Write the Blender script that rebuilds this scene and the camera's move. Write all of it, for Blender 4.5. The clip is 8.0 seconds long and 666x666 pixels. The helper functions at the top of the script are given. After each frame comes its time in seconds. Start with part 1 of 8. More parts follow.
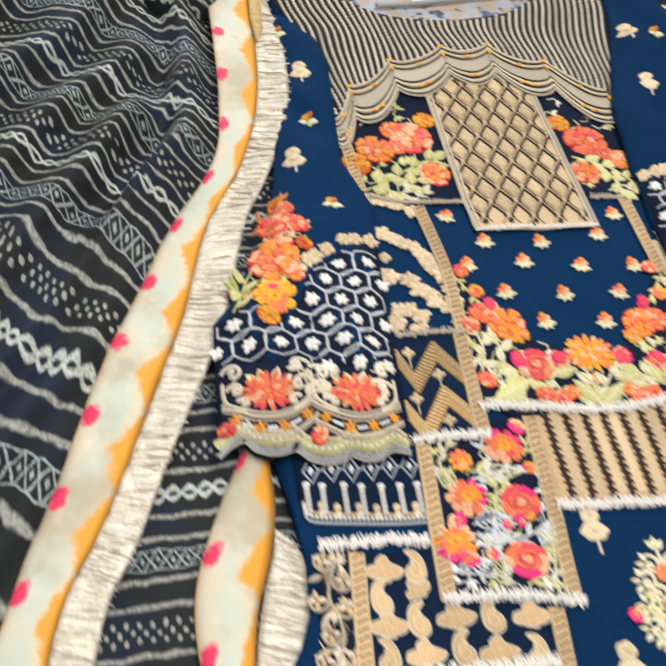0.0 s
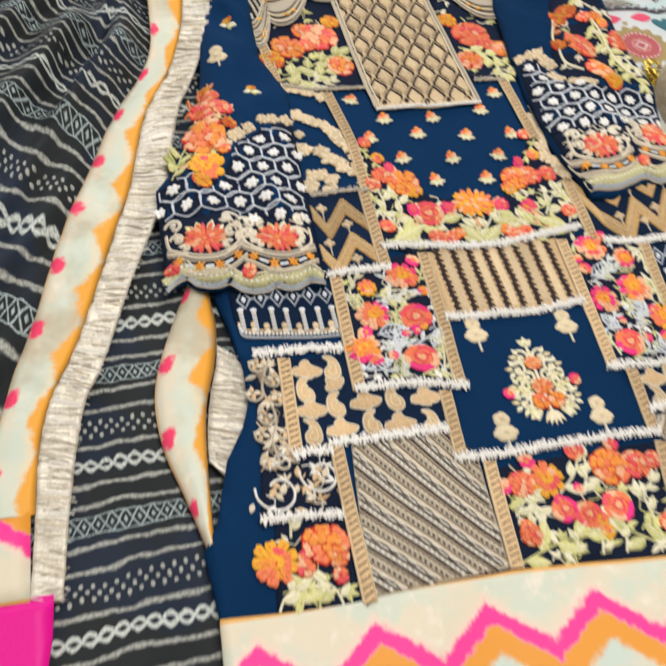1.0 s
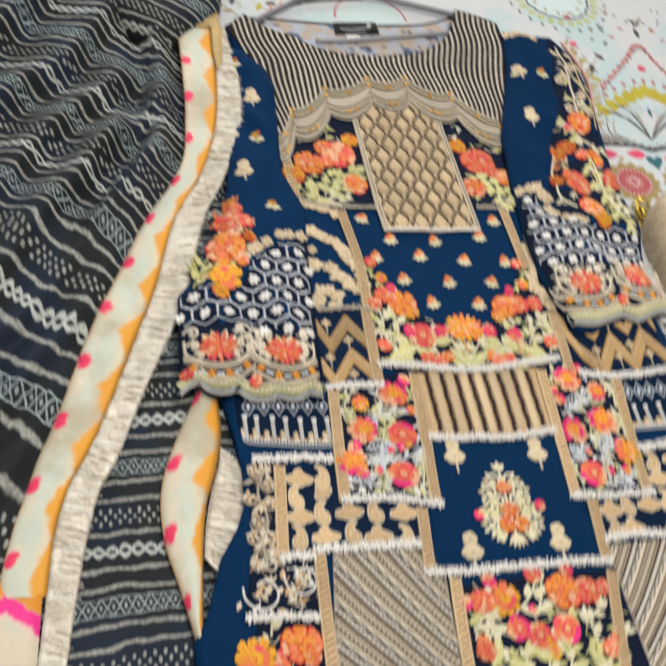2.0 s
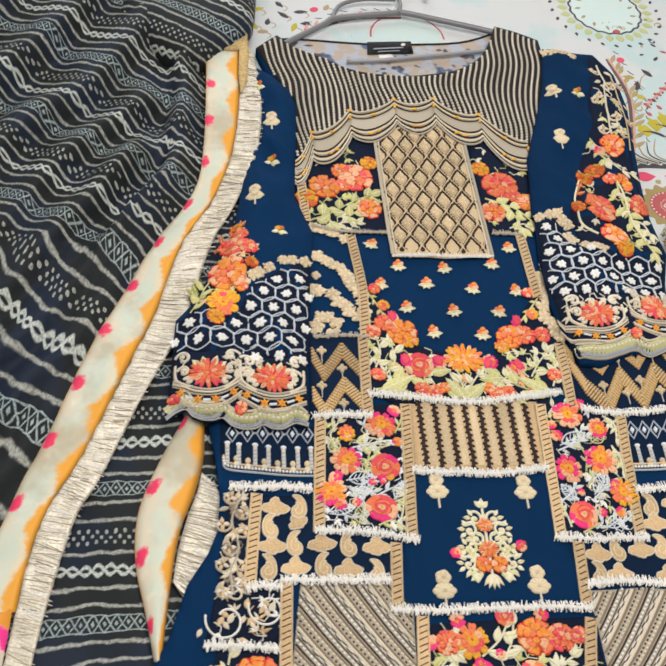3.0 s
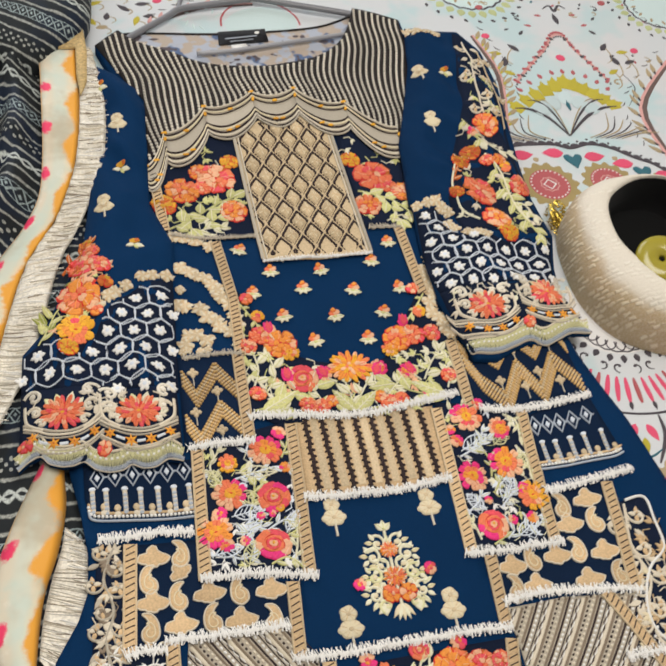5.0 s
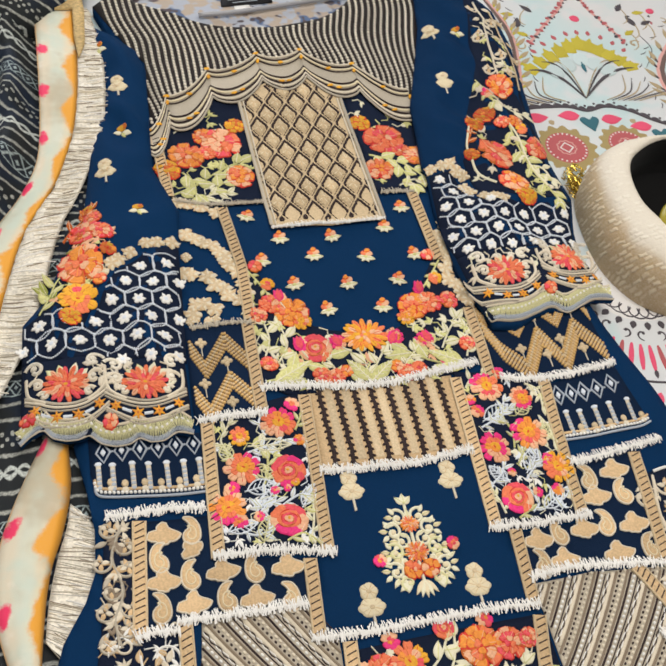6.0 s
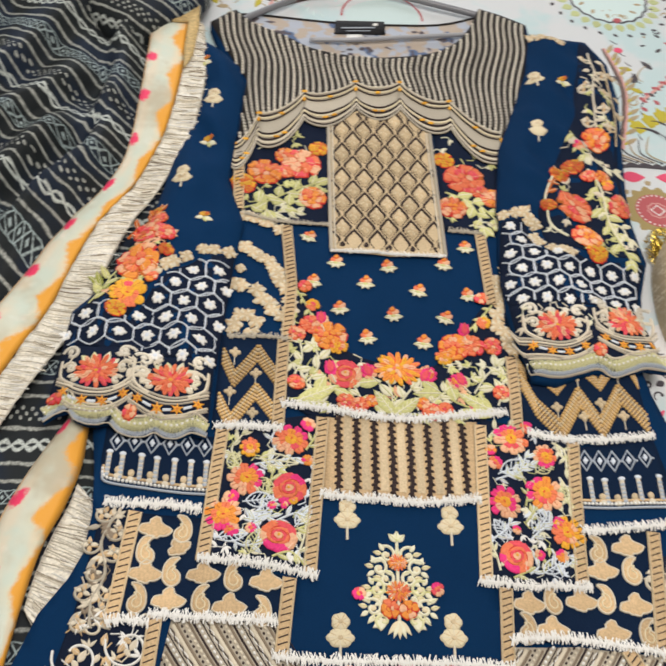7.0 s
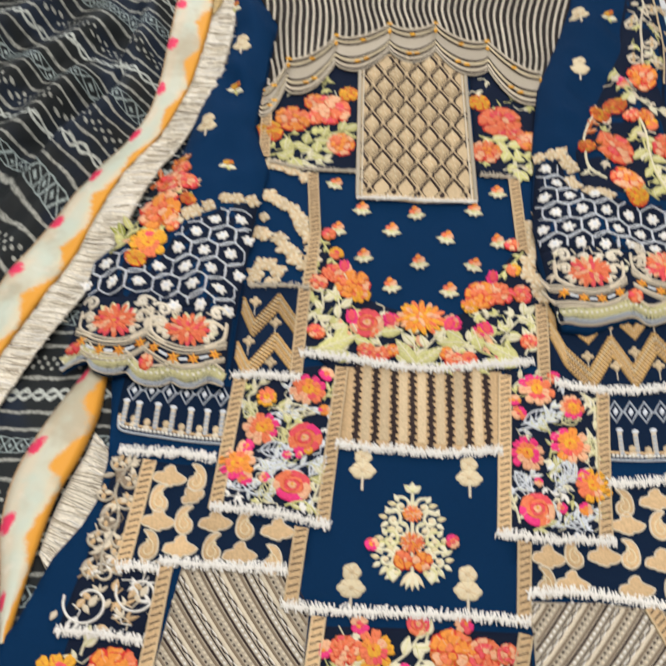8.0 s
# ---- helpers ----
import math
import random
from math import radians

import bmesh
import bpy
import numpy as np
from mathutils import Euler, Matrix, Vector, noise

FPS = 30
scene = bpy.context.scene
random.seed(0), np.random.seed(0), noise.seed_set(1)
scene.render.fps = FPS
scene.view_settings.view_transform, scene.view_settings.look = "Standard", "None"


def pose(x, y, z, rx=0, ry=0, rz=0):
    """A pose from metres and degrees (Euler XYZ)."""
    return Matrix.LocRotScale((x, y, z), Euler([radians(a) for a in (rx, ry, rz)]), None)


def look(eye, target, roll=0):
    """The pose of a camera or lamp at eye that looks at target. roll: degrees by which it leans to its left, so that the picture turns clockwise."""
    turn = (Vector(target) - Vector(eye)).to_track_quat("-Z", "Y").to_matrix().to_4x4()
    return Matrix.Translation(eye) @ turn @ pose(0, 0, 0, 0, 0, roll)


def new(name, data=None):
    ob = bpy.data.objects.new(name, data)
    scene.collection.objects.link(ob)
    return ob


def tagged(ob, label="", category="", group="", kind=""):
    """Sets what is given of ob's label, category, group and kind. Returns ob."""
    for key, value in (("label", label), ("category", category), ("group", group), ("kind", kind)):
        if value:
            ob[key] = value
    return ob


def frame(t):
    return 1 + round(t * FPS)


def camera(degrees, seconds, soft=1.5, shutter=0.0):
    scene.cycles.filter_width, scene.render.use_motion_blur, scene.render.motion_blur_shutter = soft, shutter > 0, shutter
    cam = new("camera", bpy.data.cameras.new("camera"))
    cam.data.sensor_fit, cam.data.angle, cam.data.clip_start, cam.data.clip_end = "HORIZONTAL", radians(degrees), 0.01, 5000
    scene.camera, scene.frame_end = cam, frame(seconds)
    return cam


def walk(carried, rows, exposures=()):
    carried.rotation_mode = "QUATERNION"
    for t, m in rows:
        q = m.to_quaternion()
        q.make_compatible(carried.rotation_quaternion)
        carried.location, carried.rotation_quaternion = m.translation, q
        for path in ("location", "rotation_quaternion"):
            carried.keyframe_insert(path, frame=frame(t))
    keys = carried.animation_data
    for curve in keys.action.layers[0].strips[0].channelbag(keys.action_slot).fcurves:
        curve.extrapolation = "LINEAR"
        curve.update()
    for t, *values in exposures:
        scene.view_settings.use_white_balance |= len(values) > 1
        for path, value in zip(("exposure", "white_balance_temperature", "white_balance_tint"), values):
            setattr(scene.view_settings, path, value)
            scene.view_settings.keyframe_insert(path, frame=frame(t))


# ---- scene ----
# ---- camera ----
cam = camera(38.75, 8.0, soft=2.0, shutter=0.6)
ROWS = [
    (0.0, -0.3801, -0.6113, 0.6281, 38.08, -7.36, -8.56),
    (0.5, -0.3606, -0.7117, 0.6494, 38.53, -7.68, -9.80),
    (1.0, -0.3958, -0.7919, 0.6968, 36.14, -7.69, -13.06),
    (1.5, -0.4165, -0.8023, 0.7644, 32.69, -9.73, -14.21),
    (2.0, -0.4134, -0.7743, 0.8260, 37.08, -10.86, -8.92),
    (2.2, -0.4187, -0.7452, 0.8591, 35.07, -11.85, -7.25),
    (3.3, -0.2372, -0.7654, 0.8689, 36.34, -4.80, -2.97),
    (3.5, -0.2331, -0.7503, 0.8583, 36.16, -5.48, -4.55),
    (4.0, -0.2322, -0.7119, 0.8528, 36.34, -5.29, -7.51),
    (4.5, -0.2262, -0.7045, 0.8241, 36.81, -7.40, -10.99),
    (4.7, -0.2320, -0.7019, 0.8160, 37.28, -7.98, -11.32),
    (5.8, -0.2550, -0.6781, 0.7532, 36.09, -8.08, -12.40),
    (6.0, -0.2509, -0.6810, 0.7526, 36.21, -7.95, -12.14),
    (6.5, -0.2159, -0.6936, 0.7593, 36.42, -7.26, -5.84),
    (7.0, -0.1370, -0.6999, 0.7697, 36.56, -5.63, 0.23),
    (7.5, -0.1025, -0.7024, 0.7720, 36.26, -1.82, 3.81),
    (8.0, -0.0736, -0.6961, 0.7514, 33.99, -1.27, 2.87),
]
walk(cam, [(t, pose(x, y, z, rx, ry, rz)) for t, x, y, z, rx, ry, rz in ROWS], [(0.0, 0.30), (0.5, 0.25), (1.0, 0.18), (1.5, 0.1), (2.0, 0.06), (3.5, 0.11), (4.5, -0.05), (6.0, 0.02), (7.5, 0.05), (8.0, 0.07)])

# ---- light ----
world = bpy.data.worlds.new("sky")
scene.world = world
world.use_nodes = True
wn = world.node_tree.nodes
sky = wn.new("ShaderNodeTexSky")
sky.sky_type, sky.sun_disc = "NISHITA", False
sky.sun_elevation, sky.sun_rotation = radians(40), radians(200)
world.node_tree.links.new(sky.outputs[0], wn["Background"].inputs[0])
wn["Background"].inputs[1].default_value = 0.1


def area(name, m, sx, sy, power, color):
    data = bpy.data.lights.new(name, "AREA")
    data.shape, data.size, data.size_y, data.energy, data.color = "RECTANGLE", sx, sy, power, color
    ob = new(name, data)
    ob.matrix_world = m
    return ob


# Soft area light added from the north, as from an assumed, unseen window.
area("assumed_window_fill", look((-0.6, 2.17, 1.25), (-0.2, 0.0, 0.0)), 2.1, 1.3, 24, (0.96, 0.98, 1.0))
# Overhead area light added for even brightness; no lamp fitting is known here.
area("soft_overhead_fill", look((0.1, -0.3, 2.0), (0.0, -0.1, 0.0)), 1.2, 1.2, 34, (1.0, 0.955, 0.905))

# ---- materials ----


def node_mat(name):
    m = bpy.data.materials.new(name)
    m.use_nodes = True
    return m, m.node_tree.nodes, m.node_tree.links, m.node_tree.nodes["Principled BSDF"]


class Graph:
    """Small helper for value nodes."""

    def __init__(self, tree):
        self.n, self.l = tree.nodes, tree.links

    def put(self, socket, v):
        if isinstance(v, bpy.types.NodeSocket):
            self.l.new(v, socket)
        else:
            socket.default_value = v

    def math(self, op, a, b=0.0, c=0.0):
        k = self.n.new("ShaderNodeMath")
        k.operation = op
        for s, v in zip(k.inputs, (a, b, c)):
            self.put(s, v)
        return k.outputs[0]

    def mix(self, f, a, b):
        k = self.n.new("ShaderNodeMix")
        k.data_type = "RGBA"
        self.put(k.inputs[0], f)
        for s, v in ((k.inputs[6], a), (k.inputs[7], b)):
            self.put(s, (*v, 1) if isinstance(v, tuple) else v)
        return k.outputs[2]

    def noise(self, vec, scale, detail=3.0, rough=0.55):
        k = self.n.new("ShaderNodeTexNoise")
        self.l.new(vec, k.inputs["Vector"])
        k.inputs["Scale"].default_value, k.inputs["Detail"].default_value = scale, detail
        k.inputs["Roughness"].default_value = rough
        return k.outputs[0]

    def coord(self, which="Object"):
        return self.n.new("ShaderNodeTexCoord").outputs[which]

    def step(self, v, lo, hi):
        k = self.n.new("ShaderNodeMapRange")
        k.interpolation_type = "SMOOTHSTEP"
        for s, x in zip(k.inputs, (v, lo, hi, 0.0, 1.0)):
            self.put(s, x)
        return k.outputs[0]


def mul(c, k):
    return tuple(min(1.0, a * k) for a in c)


def cloth(name, c, rough=0.8, grain=700, amt=0.3, coarse=14, bump=0.25, sheen=0.06, metal=0.0, weave=0.0, spec=0.18):
    """Woven or stitched fabric: fine grain, slow unevenness, optional plain weave."""
    m, n, l, b = node_mat(name)
    g = Graph(m.node_tree)
    co = g.coord()
    fine, slow = g.noise(co, grain, 2), g.noise(co, coarse, 4)
    f = g.math("ADD", g.math("MULTIPLY", g.math("SUBTRACT", fine, 0.5), amt * 2.2), g.math("MULTIPLY", g.math("SUBTRACT", slow, 0.5), amt * 1.2))
    own = n.new("ShaderNodeObjectInfo").outputs["Random"]
    f = g.math("ADD", f, g.math("MULTIPLY", g.math("SUBTRACT", own, 0.5), 0.35))
    f = g.math("ADD", f, 0.5)
    f.node.use_clamp = True
    col = g.mix(f, mul(c, 1 - amt), mul(c, 1 + amt))
    l.new(col, b.inputs["Base Color"])
    h = fine
    if weave:
        s = n.new("ShaderNodeSeparateXYZ")
        l.new(co, s.inputs[0])
        wa = g.math("SINE", g.math("MULTIPLY", s.outputs[0], weave))
        wb = g.math("SINE", g.math("MULTIPLY", s.outputs[1], weave))
        h = g.math("ADD", g.math("MULTIPLY", g.math("MULTIPLY", wa, wb), 0.5), fine)
    bp = n.new("ShaderNodeBump")
    bp.inputs["Strength"].default_value, bp.inputs["Distance"].default_value = bump, 0.001
    l.new(h, bp.inputs["Height"])
    l.new(bp.outputs[0], b.inputs["Normal"])
    b.inputs["Roughness"].default_value, b.inputs["Metallic"].default_value = rough, metal
    b.inputs["Sheen Weight"].default_value = sheen
    b.inputs["Specular IOR Level"].default_value = spec
    return m


NAVY = cloth("navy_lawn", (0.0016, 0.0255, 0.083), amt=0.26, weave=5200, sheen=0.0, spec=0.085, rough=0.8)
INK = cloth("dark_ground", (0.0090, 0.0145, 0.033), amt=0.25, sheen=0.0, spec=0.08, rough=0.9)
BROWN = cloth("dark_brown_thread", (0.036, 0.023, 0.023), amt=0.3)
UMBER = cloth("yoke_ground", (0.022, 0.019, 0.0185), amt=0.3, spec=0.1)
TAN = cloth("tan_thread", (0.60, 0.42, 0.235), amt=0.42, grain=500, rough=0.62)
BEIGE = cloth("beige_thread", (0.60, 0.47, 0.30), amt=0.42, grain=520, rough=0.62)
CREAM = cloth("cream_thread", (0.72, 0.62, 0.42), amt=0.2, grain=500, rough=0.6)
PALE = cloth("pale_cord", (0.68, 0.60, 0.47), amt=0.22, grain=600, rough=0.65)
TAUPE = cloth("taupe_cord", (0.25, 0.195, 0.14), amt=0.25)
GREY = cloth("grey_silk", (0.46, 0.405, 0.32), amt=0.25, rough=0.55)
WHITE = cloth("white_thread", (0.82, 0.80, 0.76), amt=0.14, rough=0.6)
ICE = cloth("ice_white_thread", (0.70, 0.74, 0.80), amt=0.16, rough=0.6)
SILVER = cloth("grey_blue_thread", (0.42, 0.46, 0.52), amt=0.2, rough=0.6)
ORANGE = cloth("orange_thread", (0.93, 0.27, 0.045), amt=0.42, grain=420, rough=0.55)
CORAL = cloth("coral_thread", (0.92, 0.19, 0.085), amt=0.42, grain=420, rough=0.55)
SALMON = cloth("salmon_thread", (0.93, 0.42, 0.25), amt=0.42, grain=420, rough=0.55)
ROSE = cloth("rose_thread", (0.86, 0.085, 0.11), amt=0.42, grain=420, rough=0.55)
PINK = cloth("hot_pink_thread", (0.93, 0.035, 0.20), amt=0.42, grain=420, rough=0.5)
AMBER = cloth("amber_thread", (0.85, 0.36, 0.03), amt=0.42, grain=420, rough=0.55)
MUSTARD = cloth("mustard_thread", (0.58, 0.30, 0.03), amt=0.42, grain=420, rough=0.6)
RUST = cloth("rust_thread", (0.52, 0.13, 0.025), amt=0.42, grain=420, rough=0.6)
LEAF = cloth("pale_green_thread", (0.60, 0.58, 0.25), amt=0.42, grain=420, rough=0.6)
LIME = cloth("lime_ivory_thread", (0.66, 0.63, 0.36), amt=0.25, grain=520, rough=0.6)
OLD_GOLD = cloth("gold_satin_thread", (0.60, 0.375, 0.135), amt=0.5, grain=420, rough=0.45, spec=0.4)
OLIVE = cloth("olive_thread", (0.34, 0.36, 0.09), amt=0.42, grain=420, rough=0.6)
IVORY = cloth("ivory_thread", (0.74, 0.70, 0.52), amt=0.18, grain=420, rough=0.6)
KHAKI = cloth("khaki_satin", (0.56, 0.43, 0.265), amt=0.4, grain=480, rough=0.6)
DUSK = cloth("dusk_navy_ground", (0.0060, 0.0165, 0.044), amt=0.25, sheen=0.0, spec=0.08, rough=0.9)
DEEP = cloth("deep_red_thread", (0.62, 0.045, 0.03), amt=0.4, grain=420, rough=0.55)
LACE = cloth("silver_lace", (0.68, 0.62, 0.52), amt=0.5, grain=420, coarse=55, rough=0.42, metal=0.08, spec=0.5)
MAGENTA = cloth("magenta_satin", (0.74, 0.002, 0.27), amt=0.14, rough=0.45, sheen=0.0, spec=0.25)
GOLD = cloth("gold_sequin", (0.62, 0.44, 0.08), amt=0.35, grain=900, rough=0.25, metal=0.9)
STEEL = cloth("grey_hanger_plastic", (0.20, 0.20, 0.215), amt=0.15, grain=300, rough=0.35, sheen=0.0, bump=0.05, spec=0.5)
BLACK = cloth("black_label", (0.008, 0.008, 0.01), amt=0.2, rough=0.6)

# ---- shape tools ----


def nz(x, y, s, seed=0.0):
    return noise.noise(Vector((x * s + seed, y * s - seed, seed * 1.7)))


BED_Z = -0.03


def bed_z(x, y):
    return BED_Z + 0.0022 * nz(x, y, 5.0, 3.1) + 0.0008 * nz(x, y, 17.0, 9.0)


def gap_to(x, y, poly, near):
    """Distance to an outline, capped at near."""
    best = near
    for (x0, y0), (x1, y1) in zip(poly, poly[1:] + poly[:1]):
        if min(x0, x1) - near > x or max(x0, x1) + near < x or min(y0, y1) - near > y or max(y0, y1) + near < y:
            continue
        dx, dy = x1 - x0, y1 - y0
        t = max(0.0, min(1.0, ((x - x0) * dx + (y - y0) * dy) / (dx * dx + dy * dy + 1e-12)))
        best = min(best, math.hypot(x - x0 - t * dx, y - y0 - t * dy))
    return best


SLV_L = [(-0.232, 0.335), (-0.210, 0.318), (-0.184, 0.288), (-0.175, 0.250), (-0.180, 0.16), (-0.184, 0.082), (-0.162, 0.020), (-0.168, -0.023), (-0.175, -0.11), (-0.179, -0.184), (-0.181, -0.253), (-0.195, -0.249), (-0.208, -0.256), (-0.219, -0.256), (-0.229, -0.251), (-0.238, -0.256), (-0.250, -0.257), (-0.262, -0.253), (-0.272, -0.244), (-0.282, -0.247), (-0.292, -0.247), (-0.303, -0.243), (-0.311, -0.234), (-0.322, -0.239), (-0.331, -0.248), (-0.329, -0.20), (-0.328, -0.168), (-0.326, -0.117), (-0.306, -0.090), (-0.290, -0.050), (-0.262, 0.020), (-0.254, 0.073), (-0.240, 0.16), (-0.228, 0.246), (-0.243, 0.30)]
SLV_R = [(0.206, 0.409), (0.284, 0.402), (0.307, 0.356), (0.311, 0.288), (0.299, 0.200), (0.289, 0.119), (0.285, 0.062), (0.291, 0.000), (0.276, -0.050), (0.270, -0.092), (0.285, -0.148), (0.262, -0.146), (0.246, -0.152), (0.225, -0.160), (0.210, -0.154), (0.19, -0.160), (0.165, -0.172), (0.140, -0.168), (0.122, -0.085), (0.122, 0.0), (0.128, 0.054), (0.126, 0.068), (0.140, 0.174), (0.170, 0.26), (0.192, 0.33)]


def body_z(x, y):
    """Top of the tunic's body, lying loosely on the bed."""
    dip = -0.005 * math.exp(-((y - 0.25) / 0.2) ** 2)
    side = (0.268 + 0.24 * max(0.0, -0.136 - y)) if x > 0 else (0.300 + (0.33 * max(0.0, -0.33 - y)))
    drop = max(0.0, min(1.0, (abs(x) - side + 0.035) / 0.045))
    pleat = 0.0030 * math.sin(34 * (x + 0.05 * math.sin(9 * y)) + 5 * nz(x, y, 4.0, 2.0)) * min(1.0, abs(x) * 5)
    return -0.0105 + dip - 0.010 * drop * drop + pleat + 0.0034 * nz(x, y, 7.0, 1.3) + 0.0016 * nz(x, y, 23.0, 5.0) + 0.0006 * nz(x, y, 60.0, 8.0)


def sleeve_z(x, y):
    """Top of the sleeves, which lie folded over the body's sides and fall away at their edges."""
    d = gap_to(x, y, SLV_R if x > 0 else SLV_L, 0.03) / 0.03
    cuffed = max(0.0, min(1.0, (-y - (0.06 if x > 0 else 0.15)) / 0.08))
    crease = (0.0090 * (1 - cuffed) * (0.30 - abs(nz(x * 1.5 + 0.5 * y, y, 14.0, 4.0)) * 1.6)) + 0.0040 * math.sin(70 * x + 26 * y + 5 * nz(x, y, 5.0, 3.0)) * (1 - 0.5 * cuffed)
    return -0.0035 + 0.0135 * (1 - (1 - d) ** 2) + crease * d + 0.0030 * nz(x, y, 11.0, 7.7) + 0.0011 * nz(x, y, 34.0, 2.0)


def inside(p, poly):
    x, y = p
    hit = False
    for (x0, y0), (x1, y1) in zip(poly, poly[1:] + poly[:1]):
        if (y0 > y) != (y1 > y) and x < (x1 - x0) * (y - y0) / (y1 - y0) + x0:
            hit = not hit
    return hit


def smooth(pts, k=4, closed=False):
    """Catmull-Rom through the points."""
    out, n = [], len(pts)
    for i in range(n if closed else n - 1):
        a, b, c, d = ((pts[(i + j) % n] if closed else pts[max(0, min(n - 1, i + j))]) for j in (-1, 0, 1, 2))
        for q in range(k):
            t = q / k
            out.append(tuple(0.5 * (2 * b[m] + (c[m] - a[m]) * t + (2 * a[m] - 5 * b[m] + 4 * c[m] - d[m]) * t * t + (3 * b[m] - a[m] - 3 * c[m] + d[m]) * t ** 3) for m in (0, 1)))
    return out if closed else out + [tuple(pts[-1])]


def link(name, me, parent, label=""):
    ob = new(name, me)
    ob.parent = parent
    if label:
        ob["label"] = label
    return ob


def thing(name, label, category, kind="", group="", at=(0, 0, 0)):
    ob = new(name)
    ob.location = at
    ob.empty_display_size = 0.05
    return tagged(ob, label, category, group, kind)


OUTLINE, TAKEN = {}, []


def sheet(name, poly, zf, mat, parent, lift=0.0, cell=0.02, skirt=0.0012, uvf=None, label="", wobble=0.0):
    """A piece of cloth cut to an outline, draped on zf, with turned-down edges."""
    bm = bmesh.new()
    bm.faces.new([bm.verts.new((x, y, 0)) for x, y in poly])
    xs, ys = [p[0] for p in poly], [p[1] for p in poly]
    for axis, lo, hi in ((0, min(xs), max(xs)), (1, min(ys), max(ys))):
        k = math.floor(lo / cell) + 1
        while k * cell < hi:
            co, no = [0, 0, 0], [0, 0, 0]
            co[axis], no[axis] = k * cell, 1
            bmesh.ops.bisect_plane(bm, geom=bm.verts[:] + bm.edges[:] + bm.faces[:], plane_co=co, plane_no=no, dist=1e-6)
            k += 1
    bm.normal_update()
    if sum(f.normal.z for f in bm.faces) < 0:
        bmesh.ops.reverse_faces(bm, faces=bm.faces[:])
    edges = [e for e in bm.edges if e.is_boundary]
    rim = bmesh.ops.extrude_edge_only(bm, edges=edges)["geom"]
    low = {v for v in rim if isinstance(v, bmesh.types.BMVert)}
    layer = bm.loops.layers.uv.new("UVMap")
    for f in bm.faces:
        f.smooth = True
        for lp in f.loops:
            u = uvf(lp.vert.co.x, lp.vert.co.y) if uvf else (lp.vert.co.x, lp.vert.co.y)
            lp[layer].uv = u
    for v in bm.verts:
        v.co.z = zf(v.co.x, v.co.y) + lift - (skirt if v in low else 0)
    me = bpy.data.meshes.new(name)
    bm.to_mesh(me)
    bm.free()
    me.materials.append(mat)
    ob = link(name, me, parent, label)
    OUTLINE[ob.name] = poly
    return ob


